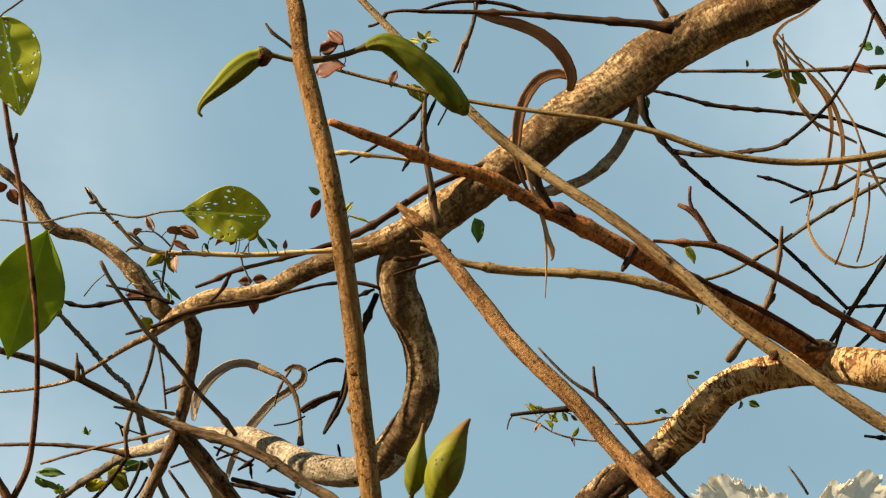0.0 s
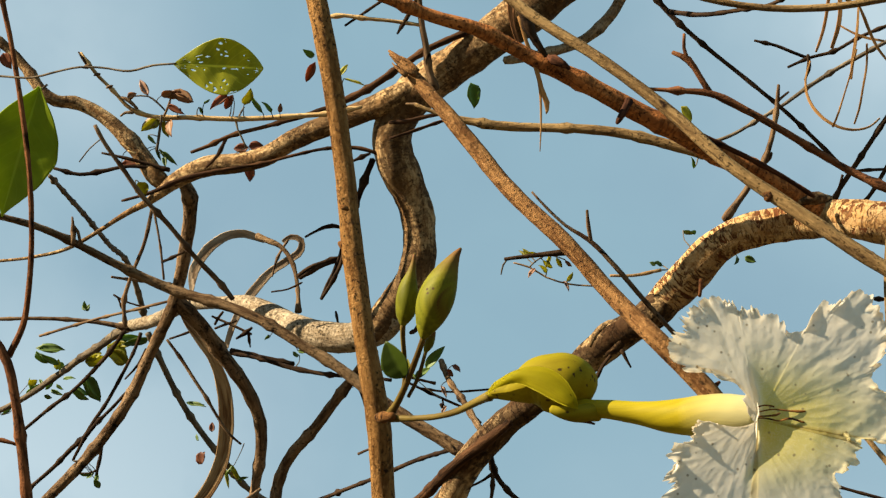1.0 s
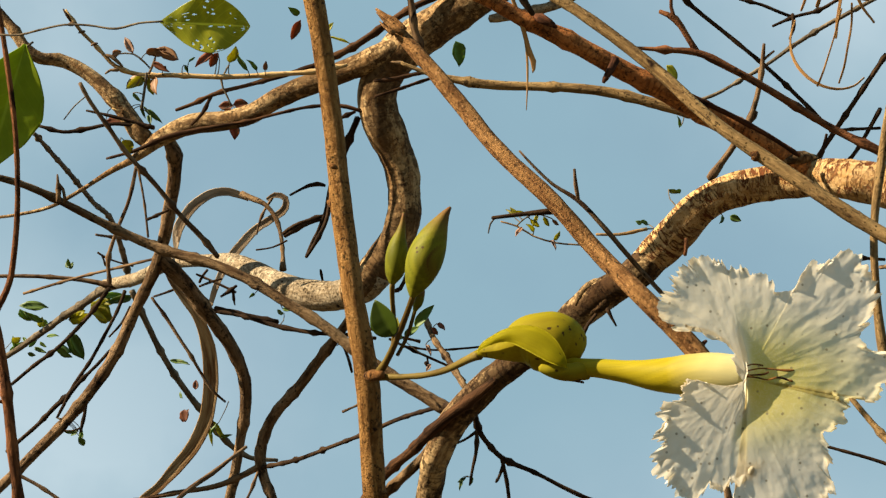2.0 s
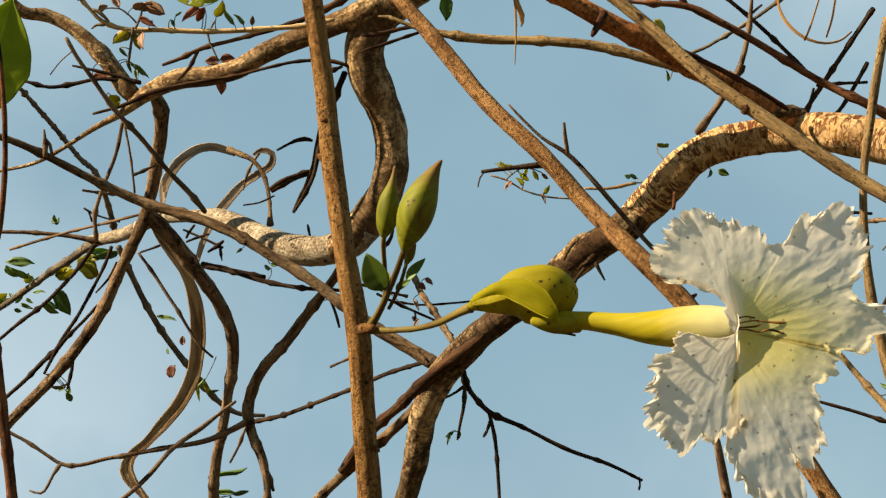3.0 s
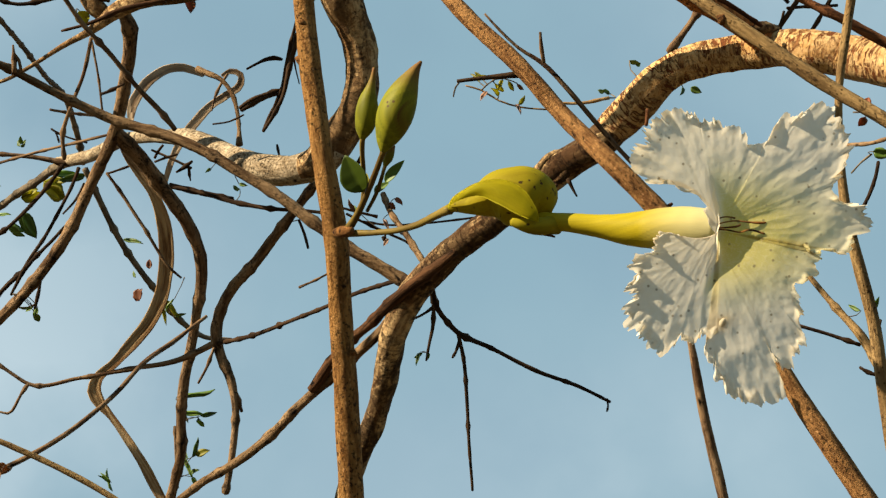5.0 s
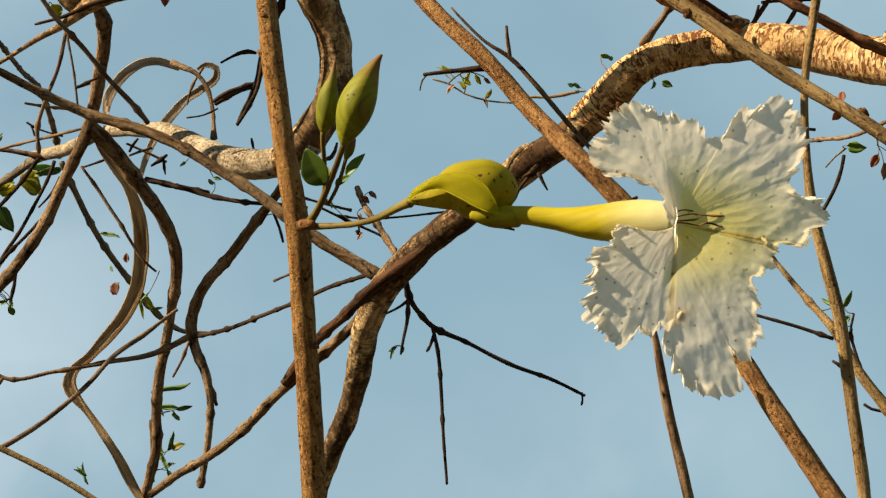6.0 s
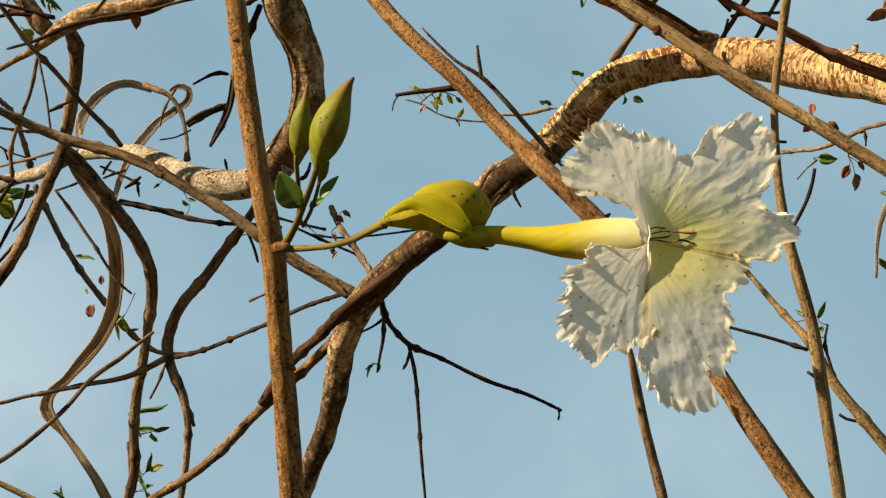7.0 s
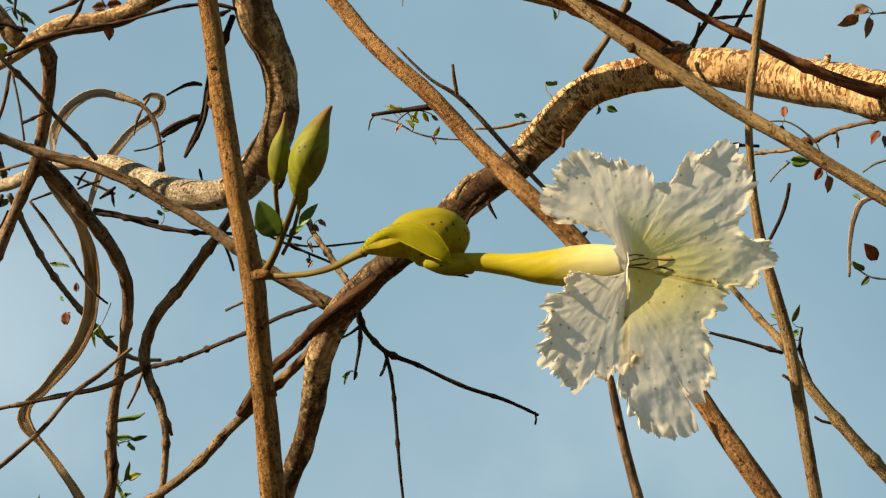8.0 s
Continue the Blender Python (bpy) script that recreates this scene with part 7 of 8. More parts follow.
small_leaf(rtree, GREEN, (0.2954, 1.32, 2.2424), (0.3061, 1.3155, 2.2378), 0.00743, 25)
small_leaf(rtree, FRED, (0.3188, 1.3349, 2.2437), (0.3147, 1.3432, 2.2378), 0.00562, 15)
small_leaf(rtree, FBRN, (0.322, 1.3369, 2.2387), (0.3222, 1.3426, 2.2281), 0.00675, -39)
small_leaf(rtree, FRED, (0.3237, 1.3339, 2.2455), (0.3288, 1.3358, 2.2401), 0.00375, -25)
small_leaf(rtree, FRED, (0.3259, 1.2497, 2.1389), (0.317, 1.2421, 2.1471), 0.00828, -2)
small_leaf(rtree, FGREEN, (0.3226, 1.2706, 2.1413), (0.3144, 1.2654, 2.1461), 0.0042, -38)
small_leaf(rtree, FGREEN, (0.3253, 1.2723, 2.1373), (0.3203, 1.2749, 2.1325), 0.00385, 12)
small_leaf(rtree, FRED, (0.3457, 1.2799, 2.2418), (0.3391, 1.279, 2.231), 0.00471, 38)
small_leaf(rtree, FRED, (0.3485, 1.281, 2.239), (0.3479, 1.2801, 2.2297), 0.00471, -24)
small_leaf(rtree, FBRN, (0.3061, 1.1178, 2.2407), (0.2972, 1.1175, 2.2348), 0.00715, 29)
small_leaf(rtree, FBRN, (0.3012, 1.1196, 2.237), (0.2886, 1.1224, 2.2312), 0.0065, -33)
small_leaf(rtree, FBRN, (0.307, 1.1202, 2.2353), (0.3043, 1.1237, 2.2232), 0.0052, -15)
small_leaf(rtree, FGREEN, (0.3169, 1.2519, 2.1841), (0.32, 1.2487, 2.1798), 0.00315, -25)
small_leaf(rtree, FGREEN, (0.2769, 1.2847, 2.1137), (0.2814, 1.2765, 2.1223), 0.0035, -5)
small_leaf(rtree, FGREEN, (0.271, 1.2842, 2.1155), (0.264, 1.2876, 2.121), 0.0028, -24)
small_leaf(rtree, FGREEN, (0.2777, 1.289, 2.1041), (0.2811, 1.2897, 2.1118), 0.00315, -40)
small_leaf(rtree, FGREEN, (0.2792, 1.2918, 2.0976), (0.2822, 1.2894, 2.1022), 0.00245, 33)
small_leaf(rtree, FGREEN, (0.0025, 1.3677, 2.1213), (-0.0033, 1.3721, 2.1191), 0.00219, -9)
small_leaf(rtree, FGREEN, (0.0007, 1.3677, 2.1213), (-0.0019, 1.3687, 2.1123), 0.00219, 27)
small_leaf(rtree, FGREEN, (0.0062, 1.3677, 2.1213), (0.0054, 1.3701, 2.1164), 0.00183, -34)
branch(rtree, "stalk", GREY, [(0.1167, 0.999, 2.1787, 0.0004), (0.115, 0.9984, 2.1715, 0.0003), (0.1128, 0.9928, 2.166, 0.00028)], nodes=0, sides=5, step=0.004)
branch(rtree, "stalk", GREY, [(0.0934, 0.9806, 2.1021, 0.0004), (0.0975, 0.9909, 2.1078, 0.0003), (0.0954, 0.9974, 2.1133, 0.00028)], nodes=0, sides=5, step=0.004)
branch(rtree, "stalk", GREY, [(0.1265, 1.0416, 2.1503, 0.0004), (0.135, 1.0563, 2.1573, 0.0003), (0.141, 1.0676, 2.1543, 0.00028)], nodes=0, sides=5, step=0.004)
branch(rtree, "stalk", GREY, [(0.1182, 1.0469, 2.1459, 0.0004), (0.1117, 1.049, 2.1547, 0.0003), (0.1114, 1.0513, 2.1617, 0.00028)], nodes=0, sides=5, step=0.004)
branch(rtree, "stalk", GREY, [(0.2944, 1.3231, 2.2724, 0.0004), (0.2944, 1.3225, 2.2732, 0.0003), (0.2946, 1.3221, 2.2748, 0.00028)], nodes=0, sides=5, step=0.004)
branch(rtree, "stalk", GREY, [(0.2935, 1.3231, 2.2725, 0.0004), (0.2936, 1.3233, 2.2715, 0.0003), (0.2933, 1.3242, 2.2701, 0.00028)], nodes=0, sides=5, step=0.004)
branch(rtree, "stalk", GREY, [(0.2969, 1.3342, 2.2472, 0.0004), (0.2938, 1.3281, 2.2458, 0.0003), (0.2954, 1.32, 2.2424, 0.00028)], nodes=0, sides=5, step=0.004)
branch(rtree, "stalk", GREY, [(0.3182, 1.3328, 2.2485, 0.0004), (0.3188, 1.3331, 2.2466, 0.0003), (0.3188, 1.3349, 2.2437, 0.00028)], nodes=0, sides=5, step=0.004)
branch(rtree, "stalk", GREY, [(0.3182, 1.3328, 2.2485, 0.0004), (0.3201, 1.3339, 2.2454, 0.0003), (0.322, 1.3369, 2.2387, 0.00028)], nodes=0, sides=5, step=0.004)
branch(rtree, "stalk", GREY, [(0.3182, 1.3328, 2.2485, 0.0004), (0.3202, 1.333, 2.2478, 0.0003), (0.3237, 1.3339, 2.2455, 0.00028)], nodes=0, sides=5, step=0.004)
branch(rtree, "stalk", GREY, [(0.3093, 1.1194, 2.2367, 0.0004), (0.3085, 1.1187, 2.2392, 0.0003), (0.3061, 1.1178, 2.2407, 0.00028)], nodes=0, sides=5, step=0.004)
branch(rtree, "stalk", GREY, [(0.3093, 1.1194, 2.2367, 0.0004), (0.3065, 1.1192, 2.2375, 0.0003), (0.3012, 1.1196, 2.237, 0.00028)], nodes=0, sides=5, step=0.004)
branch(rtree, "stalk", GREY, [(0.3093, 1.1194, 2.2367, 0.0004), (0.3082, 1.1197, 2.2365, 0.0003), (0.307, 1.1202, 2.2353, 0.00028)], nodes=0, sides=5, step=0.004)
branch(rtree, "stalk", GREY, [(0.2831, 1.286, 2.1103, 0.0004), (0.2796, 1.2862, 2.1111, 0.0003), (0.2769, 1.2847, 2.1137, 0.00028)], nodes=0, sides=5, step=0.004)
branch(rtree, "stalk", GREY, [(0.2599, 1.2812, 2.11, 0.0004), (0.2672, 1.2818, 2.1115, 0.0003), (0.271, 1.2842, 2.1155, 0.00028)], nodes=0, sides=5, step=0.004)
branch(rtree, "stalk", GREY, [(0.2816, 1.2891, 2.1033, 0.0004), (0.2794, 1.289, 2.103, 0.0003), (0.2777, 1.289, 2.1041, 0.00028)], nodes=0, sides=5, step=0.004)
branch(rtree, "stalk", GREY, [(0.2817, 1.2913, 2.0984, 0.0004), (0.2802, 1.2917, 2.0976, 0.0003), (0.2792, 1.2918, 2.0976, 0.00028)], nodes=0, sides=5, step=0.004)
branch(rtree, "stalk", GREY, [(0.0055, 1.3679, 2.1208, 0.0004), (0.0044, 1.3675, 2.1212, 0.0003), (0.0025, 1.3677, 2.1213, 0.00028)], nodes=0, sides=5, step=0.004)
branch(rtree, "stalk", GREY, [(0.0055, 1.3679, 2.1208, 0.0004), (0.0033, 1.3677, 2.1219, 0.0003), (0.0007, 1.3677, 2.1213, 0.00028)], nodes=0, sides=5, step=0.004)

# sparse distant twigs with small green and red leaves
far = thing("sparse_tree", "sparse distant twigs with small green and red leaves", "tree")
branch(far, "branch", GREY, [(-0.2622, 1.507, 2.3259, 0.00342), (-0.276, 1.5303, 2.3312, 0.0033), (-0.2903, 1.5537, 2.334, 0.003), (-0.3091, 1.577, 2.3347, 0.00273), (-0.3302, 1.6003, 2.3311, 0.00255), (-0.3601, 1.6237, 2.3225, 0.00222), (-0.4019, 1.647, 2.3124, 0.00219)])
branch(far, "branch", TWIG, [(-0.3672, 1.4933, 2.327, 0.00137), (-0.3547, 1.4934, 2.3275, 0.00137), (-0.3129, 1.4945, 2.3278, 0.00154), (-0.2796, 1.4967, 2.3254, 0.00184), (-0.2566, 1.4992, 2.3219, 0.00257)])
branch(far, "branch", GREY, [(-0.2501, 1.528, 2.332, 0.00243), (-0.242, 1.5477, 2.3177, 0.00245), (-0.2293, 1.5757, 2.2974, 0.00247), (-0.2141, 1.601, 2.28, 0.00249), (-0.1983, 1.6229, 2.2656, 0.00251), (-0.1863, 1.6397, 2.2544, 0.00232), (-0.1697, 1.6543, 2.2474, 0.00195), (-0.1485, 1.6649, 2.2491, 0.00146)])
branch(far, "twig", DARK, [(-0.2506, 1.436, 2.2897, 0.00159), (-0.2614, 1.4426, 2.2766, 0.00159), (-0.2753, 1.4492, 2.2621, 0.00139), (-0.2894, 1.4558, 2.2507, 0.00139), (-0.302, 1.4624, 2.2441, 0.00139), (-0.3237, 1.469, 2.2274, 0.00119)])
branch(far, "twig", DARK, [(-0.2403, 1.442, 2.2909, 0.0014), (-0.2445, 1.4477, 2.2812, 0.0012), (-0.254, 1.4533, 2.2618, 0.0012), (-0.2637, 1.459, 2.2447, 0.00119), (-0.2753, 1.4647, 2.2277, 0.00139), (-0.2824, 1.4703, 2.215, 0.00119), (-0.2876, 1.476, 2.2075, 0.00099)])
branch(far, "twig", DARK, [(-0.2641, 1.456, 2.2101, 0.00118), (-0.2651, 1.46, 2.2041, 0.00118), (-0.2674, 1.464, 2.1951, 0.00106), (-0.2688, 1.468, 2.1887, 0.00099)])
branch(far, "twig", DARK, [(-0.2674, 1.4637, 2.1953, 0.00081), (-0.2729, 1.4647, 2.1932, 0.00081), (-0.2789, 1.4645, 2.1932, 0.00065)])
branch(far, "twig", DARK, [(-0.232, 1.443, 2.2693, 0.00099), (-0.2432, 1.4494, 2.2556, 0.00099), (-0.257, 1.4559, 2.2412, 0.00119), (-0.2711, 1.4623, 2.2288, 0.00139), (-0.2795, 1.4687, 2.2216, 0.00179), (-0.2889, 1.4751, 2.2166, 0.00179), (-0.3004, 1.4816, 2.2068, 0.0016), (-0.3238, 1.488, 2.1866, 0.00139)])
branch(far, "twig", DARK, [(-0.2361, 1.445, 2.2799, 0.00096), (-0.2425, 1.452, 2.2705, 0.00092), (-0.252, 1.458, 2.2622, 0.00064)], nodes=0)
branch(far, "twig", DARK, [(0.1087, 1.2313, 2.4656, 0.00108), (0.1312, 1.234, 2.462, 0.00108), (0.1537, 1.2375, 2.4571, 0.00138), (0.1687, 1.2387, 2.4557, 0.00138), (0.2062, 1.2412, 2.4532, 0.00123), (0.2362, 1.2438, 2.4501, 0.00123), (0.2587, 1.248, 2.4439, 0.00123), (0.2887, 1.2545, 2.4342, 0.00123)])
branch(far, "twig", TWIG, [(0.12, 1.2255, 2.4761, 0.00092), (0.1687, 1.2265, 2.4768, 0.00123), (0.2137, 1.2272, 2.4777, 0.00138), (0.2692, 1.227, 2.4806, 0.00165), (0.2999, 1.2268, 2.4823, 0.00165)])
branch(far, "twig", DARK, [(0.186, 1.279, 2.4276, 0.0008), (0.2009, 1.2817, 2.4251, 0.0011), (0.213, 1.2843, 2.4208, 0.00114), (0.2229, 1.287, 2.418, 0.0011)])
branch(far, "twig", DARK, [(0.2083, 1.288, 2.412, 0.00095), (0.2235, 1.2856, 2.418, 0.00114), (0.2386, 1.2832, 2.4212, 0.00121), (0.254, 1.2808, 2.4294, 0.00125), (0.2732, 1.2784, 2.4372, 0.00125), (0.2852, 1.276, 2.4404, 0.00125)])
branch(far, "twig", GREY, [(0.1463, 1.295, 2.3553, 0.00109), (0.1678, 1.2901, 2.3605, 0.00123), (0.1827, 1.2853, 2.3675, 0.00123), (0.2014, 1.2804, 2.3775, 0.00123), (0.2203, 1.2756, 2.3901, 0.00149), (0.243, 1.2707, 2.4031, 0.0015), (0.2578, 1.2659, 2.4097, 0.00149), (0.2811, 1.261, 2.4209, 0.00138)])
branch(far, "twig", DARK, [(0.2214, 1.283, 2.4186, 0.00114), (0.2221, 1.2853, 2.4147, 0.00125), (0.2216, 1.2877, 2.4095, 0.00102), (0.2192, 1.29, 2.4029, 0.00076)])
branch(far, "twig", DARK, [(0.2326, 1.3179, 2.3222, 0.00138), (0.2438, 1.3097, 2.337, 0.00165), (0.2588, 1.2987, 2.3566, 0.00165), (0.2813, 1.2822, 2.3861, 0.00165)])
branch(far, "twig", DARK, [(0.2438, 1.3069, 2.3418, 0.00108), (0.2588, 1.3066, 2.343, 0.00108), (0.2776, 1.3066, 2.3439, 0.00108)])
branch(far, "twig", DARK, [(0.2476, 1.3211, 2.3176, 0.00123), (0.2589, 1.3156, 2.3274, 0.00138), (0.2682, 1.3083, 2.3405, 0.00138), (0.2776, 1.3, 2.3552, 0.00138)])
branch(far, "twig", DARK, [(0.2356, 1.3199, 2.319, 0.00108), (0.239, 1.3134, 2.3304, 0.00108), (0.242, 1.3078, 2.3402, 0.00092)])
branch(far, "twig", RTWIG, [(0.2159, 1.0352, 2.41, 0.00186), (0.2273, 1.0452, 2.3932, 0.002), (0.237, 1.0536, 2.3793, 0.00215), (0.2582, 1.0703, 2.3515, 0.00215)])
branch(far, "twig", DARK, [(0.2389, 1.2588, 2.2251, 0.00086), (0.2494, 1.2596, 2.2243, 0.001), (0.2634, 1.2604, 2.2236, 0.001)])
branch(far, "twig", GREY, [(0.2046, 1.3588, 2.2505, 0.00061), (0.2102, 1.3627, 2.2441, 0.00077), (0.2177, 1.3685, 2.2345, 0.00092)])
branch(far, "twig", TWIG, [(-0.1712, 1.5389, 2.0855, 0.00098), (-0.1724, 1.5291, 2.1074, 0.00098), (-0.1732, 1.5209, 2.1256, 0.00098)])
small_leaf(far, FGREEN, (-0.3303, 1.6044, 2.3542), (-0.3513, 1.6079, 2.3569), 0.00712, 20)
small_leaf(far, FGREEN, (-0.3286, 1.5915, 2.336), (-0.3434, 1.5844, 2.3424), 0.00528, -11)
small_leaf(far, FGREEN, (-0.3374, 1.5902, 2.3378), (-0.3467, 1.5835, 2.342), 0.0044, 20)
small_leaf(far, FYELL, (-0.2929, 1.5747, 2.3376), (-0.3061, 1.5778, 2.3319), 0.00785, 30)
small_leaf(far, FYELL, (-0.272, 1.5782, 2.332), (-0.2876, 1.5735, 2.3395), 0.01222, -21)
small_leaf(far, FGREEN, (-0.2558, 1.5701, 2.3483), (-0.2771, 1.5691, 2.3422), 0.00611, -21)
small_leaf(far, FGREEN, (-0.3163, 1.6329, 2.3437), (-0.3045, 1.6457, 2.3296), 0.009, 26)
small_leaf(far, FGREEN, (-0.3253, 1.6373, 2.3349), (-0.3138, 1.6385, 2.3304), 0.0054, -39)
small_leaf(far, FGREEN, (-0.3364, 1.6266, 2.3547), (-0.3355, 1.6322, 2.3484), 0.0054, -32)
small_leaf(far, FGREEN, (-0.332, 1.6309, 2.3468), (-0.3389, 1.6295, 2.3403), 0.0036, 35)
small_leaf(far, FGREEN, (-0.3568, 1.6365, 2.3347), (-0.3601, 1.6277, 2.3395), 0.00405, -37)
small_leaf(far, FGREEN, (-0.3636, 1.6385, 2.3306), (-0.3531, 1.6381, 2.3403), 0.0036, -6)
small_leaf(far, FGREEN, (-0.3704, 1.6414, 2.3246), (-0.377, 1.6357, 2.3344), 0.0036, 9)
small_leaf(far, FGREEN, (-0.3478, 1.6368, 2.3347), (-0.3415, 1.6361, 2.3418), 0.00315, 14)
small_leaf(far, FGREEN, (-0.3388, 1.6349, 2.3388), (-0.3332, 1.636, 2.3343), 0.00315, 33)
small_leaf(far, FGREEN, (-0.3749, 1.6424, 2.3226), (-0.3829, 1.6447, 2.3163), 0.0036, -23)
small_leaf(far, FGREEN, (-0.316, 1.6082, 2.3907), (-0.3177, 1.6091, 2.3987), 0.0036, -28)
small_leaf(far, FGREEN, (-0.3151, 1.6083, 2.3907), (-0.3104, 1.6017, 2.3915), 0.0027, 23)
small_leaf(far, FRED, (-0.2217, 1.6444, 2.2841), (-0.2204, 1.6459, 2.2741), 0.00757, 15)
small_leaf(far, FRED, (-0.2127, 1.6374, 2.2979), (-0.2127, 1.637, 2.3059), 0.0049, -2)
small_leaf(far, FGREEN, (-0.2326, 1.6259, 2.3187), (-0.2183, 1.6265, 2.3164), 0.00356, 9)
small_leaf(far, FYELL, (-0.1995, 1.6491, 2.2764), (-0.1966, 1.6562, 2.2649), 0.004, 28)
small_leaf(far, FYELL, (-0.1973, 1.6533, 2.2685), (-0.1886, 1.657, 2.2642), 0.00356, 34)
small_leaf(far, FYELL, (-0.2018, 1.6511, 2.2724), (-0.1992, 1.6555, 2.2574), 0.00312, 3)
small_leaf(far, FGREEN, (-0.223, 1.6403, 2.2919), (-0.2259, 1.6397, 2.2975), 0.00267, -37)
small_leaf(far, FYELL, (-0.1958, 1.6226, 2.2657), (-0.186, 1.6313, 2.2527), 0.00394, 2)
small_leaf(far, FGREEN, (-0.1901, 1.628, 2.2537), (-0.1805, 1.6276, 2.2559), 0.00263, -5)
small_leaf(far, GREEN, (0.2024, 1.2275, 2.4765), (0.1876, 1.2246, 2.4709), 0.00525, -13)
small_leaf(far, GREEN, (0.2062, 1.2272, 2.4772), (0.2173, 1.2354, 2.4729), 0.006, 17)
small_leaf(far, FYELL, (0.1997, 1.1884, 2.4442), (0.2022, 1.1938, 2.4296), 0.0087, -25)
small_leaf(far, FRED, (0.2456, 1.2265, 2.4803), (0.2596, 1.2241, 2.4741), 0.006, -16)
small_leaf(far, GREEN, (0.2439, 1.1382, 2.4331), (0.2348, 1.1357, 2.4326), 0.0063, 33)
small_leaf(far, GREEN, (0.2492, 1.1383, 2.4332), (0.2443, 1.1374, 2.427), 0.007, -5)
small_leaf(far, GREEN, (0.2509, 1.1463, 2.4196), (0.2447, 1.1498, 2.4093), 0.0049, -30)
small_leaf(far, FGREEN, (0.1073, 1.192, 2.4337), (0.1079, 1.1996, 2.4279), 0.00363, 4)
small_leaf(far, FGREEN, (0.1769, 1.2255, 2.4788), (0.1771, 1.2234, 2.4846), 0.00225, 13)
small_leaf(far, FGREEN, (0.1278, 1.1495, 2.2128), (0.1244, 1.1469, 2.2122), 0.0026, -6)
small_leaf(far, FGREEN, (0.0907, 0.9795, 2.1041), (0.0879, 0.9783, 2.1053), 0.0022, 13)
small_leaf(far, FGREEN, (-0.2994, 1.5294, 2.3534), (-0.2996, 1.5235, 2.3576), 0.0034, 2)
small_leaf(far, FGREEN, (-0.2985, 1.5297, 2.3527), (-0.2958, 1.5272, 2.3561), 0.00255, -24)
branch(far, "twig", DARK, [(-0.2587, 1.4248, 2.3127, 0.00082), (-0.2535, 1.4265, 2.3099, 0.00082), (-0.2431, 1.4286, 2.3065, 0.00066), (-0.2336, 1.4299, 2.3044, 0.00082)])
branch(far, "twig", DARK, [(-0.2559, 1.4257, 2.3113, 0.00066), (-0.2543, 1.4276, 2.3078, 0.00066), (-0.2532, 1.4295, 2.3043, 0.00049)])
branch(far, "twig", DARK, [(-0.1746, 1.3467, 2.251, 0.00092), (-0.1723, 1.3447, 2.255, 0.00092), (-0.1689, 1.3428, 2.2587, 0.00077)])
branch(far, "twig", DARK, [(-0.1746, 1.3479, 2.2487, 0.00077), (-0.1671, 1.3467, 2.2514, 0.00077), (-0.1596, 1.3459, 2.2534, 0.00077)])
branch(far, "twig", DARK, [(-0.1604, 1.3514, 2.2428, 0.00077), (-0.1536, 1.3495, 2.2468, 0.00123), (-0.1498, 1.3482, 2.2495, 0.00092)])
branch(far, "twig", DARK, [(-0.1521, 1.3499, 2.2462, 0.00108), (-0.1518, 1.3524, 2.2415, 0.00077), (-0.151, 1.3543, 2.2379, 0.00046)])
branch(far, "twig", DARK, [(-0.1761, 1.4452, 2.2786, 0.00194), (-0.1634, 1.447, 2.2759, 0.00211), (-0.1474, 1.449, 2.2728, 0.00211), (-0.1314, 1.4509, 2.2701, 0.00194)])
branch(far, "twig", DARK, [(-0.2193, 1.4404, 2.2854, 0.00082), (-0.2121, 1.4394, 2.2876, 0.00082), (-0.2033, 1.4382, 2.2905, 0.00082)])
small_leaf(far, FYELL, (-0.2885, 1.5721, 2.3427), (-0.2728, 1.5774, 2.3316), 0.01309, -37)
small_leaf(far, FYELL, (-0.2702, 1.5726, 2.3428), (-0.2868, 1.5757, 2.3473), 0.00611, 7)
small_leaf(far, FYELL, (-0.3061, 1.5774, 2.3317), (-0.2896, 1.5817, 2.3366), 0.00873, 31)
small_leaf(far, FGREEN, (-0.282, 1.5698, 2.3474), (-0.2629, 1.5727, 2.3505), 0.00524, -7)
small_leaf(far, FGREEN, (-0.344, 1.5855, 2.3464), (-0.3246, 1.5815, 2.3453), 0.00704, -25)
small_leaf(far, FGREEN, (-0.3466, 1.5863, 2.3448), (-0.3389, 1.5958, 2.3385), 0.00704, 27)
small_leaf(far, FGREEN, (-0.3117, 1.614, 2.337), (-0.3008, 1.6274, 2.3196), 0.00801, -27)
small_leaf(far, FGREEN, (-0.3224, 1.6187, 2.3275), (-0.3096, 1.6253, 2.3216), 0.00623, 32)
small_leaf(far, FYELL, (-0.3571, 1.6162, 2.3304), (-0.35, 1.615, 2.3337), 0.00534, 35)
small_leaf(far, FGREEN, (-0.3447, 1.6206, 2.3226), (-0.339, 1.624, 2.3221), 0.00356, 20)
small_leaf(far, FGREEN, (-0.3393, 1.6187, 2.3266), (-0.3287, 1.6171, 2.321), 0.00356, 9)
small_leaf(far, FGREEN, (-0.3482, 1.6147, 2.3336), (-0.3435, 1.6136, 2.3243), 0.00267, -29)
small_leaf(far, FYELL, (-0.3348, 1.6116, 2.3404), (-0.3331, 1.6084, 2.3482), 0.00579, 8)
small_leaf(far, FGREEN, (-0.3295, 1.6152, 2.3337), (-0.3199, 1.6111, 2.3338), 0.00267, -37)
small_leaf(far, FRED, (-0.2231, 1.649, 2.2754), (-0.2192, 1.6427, 2.2834), 0.00712, -25)
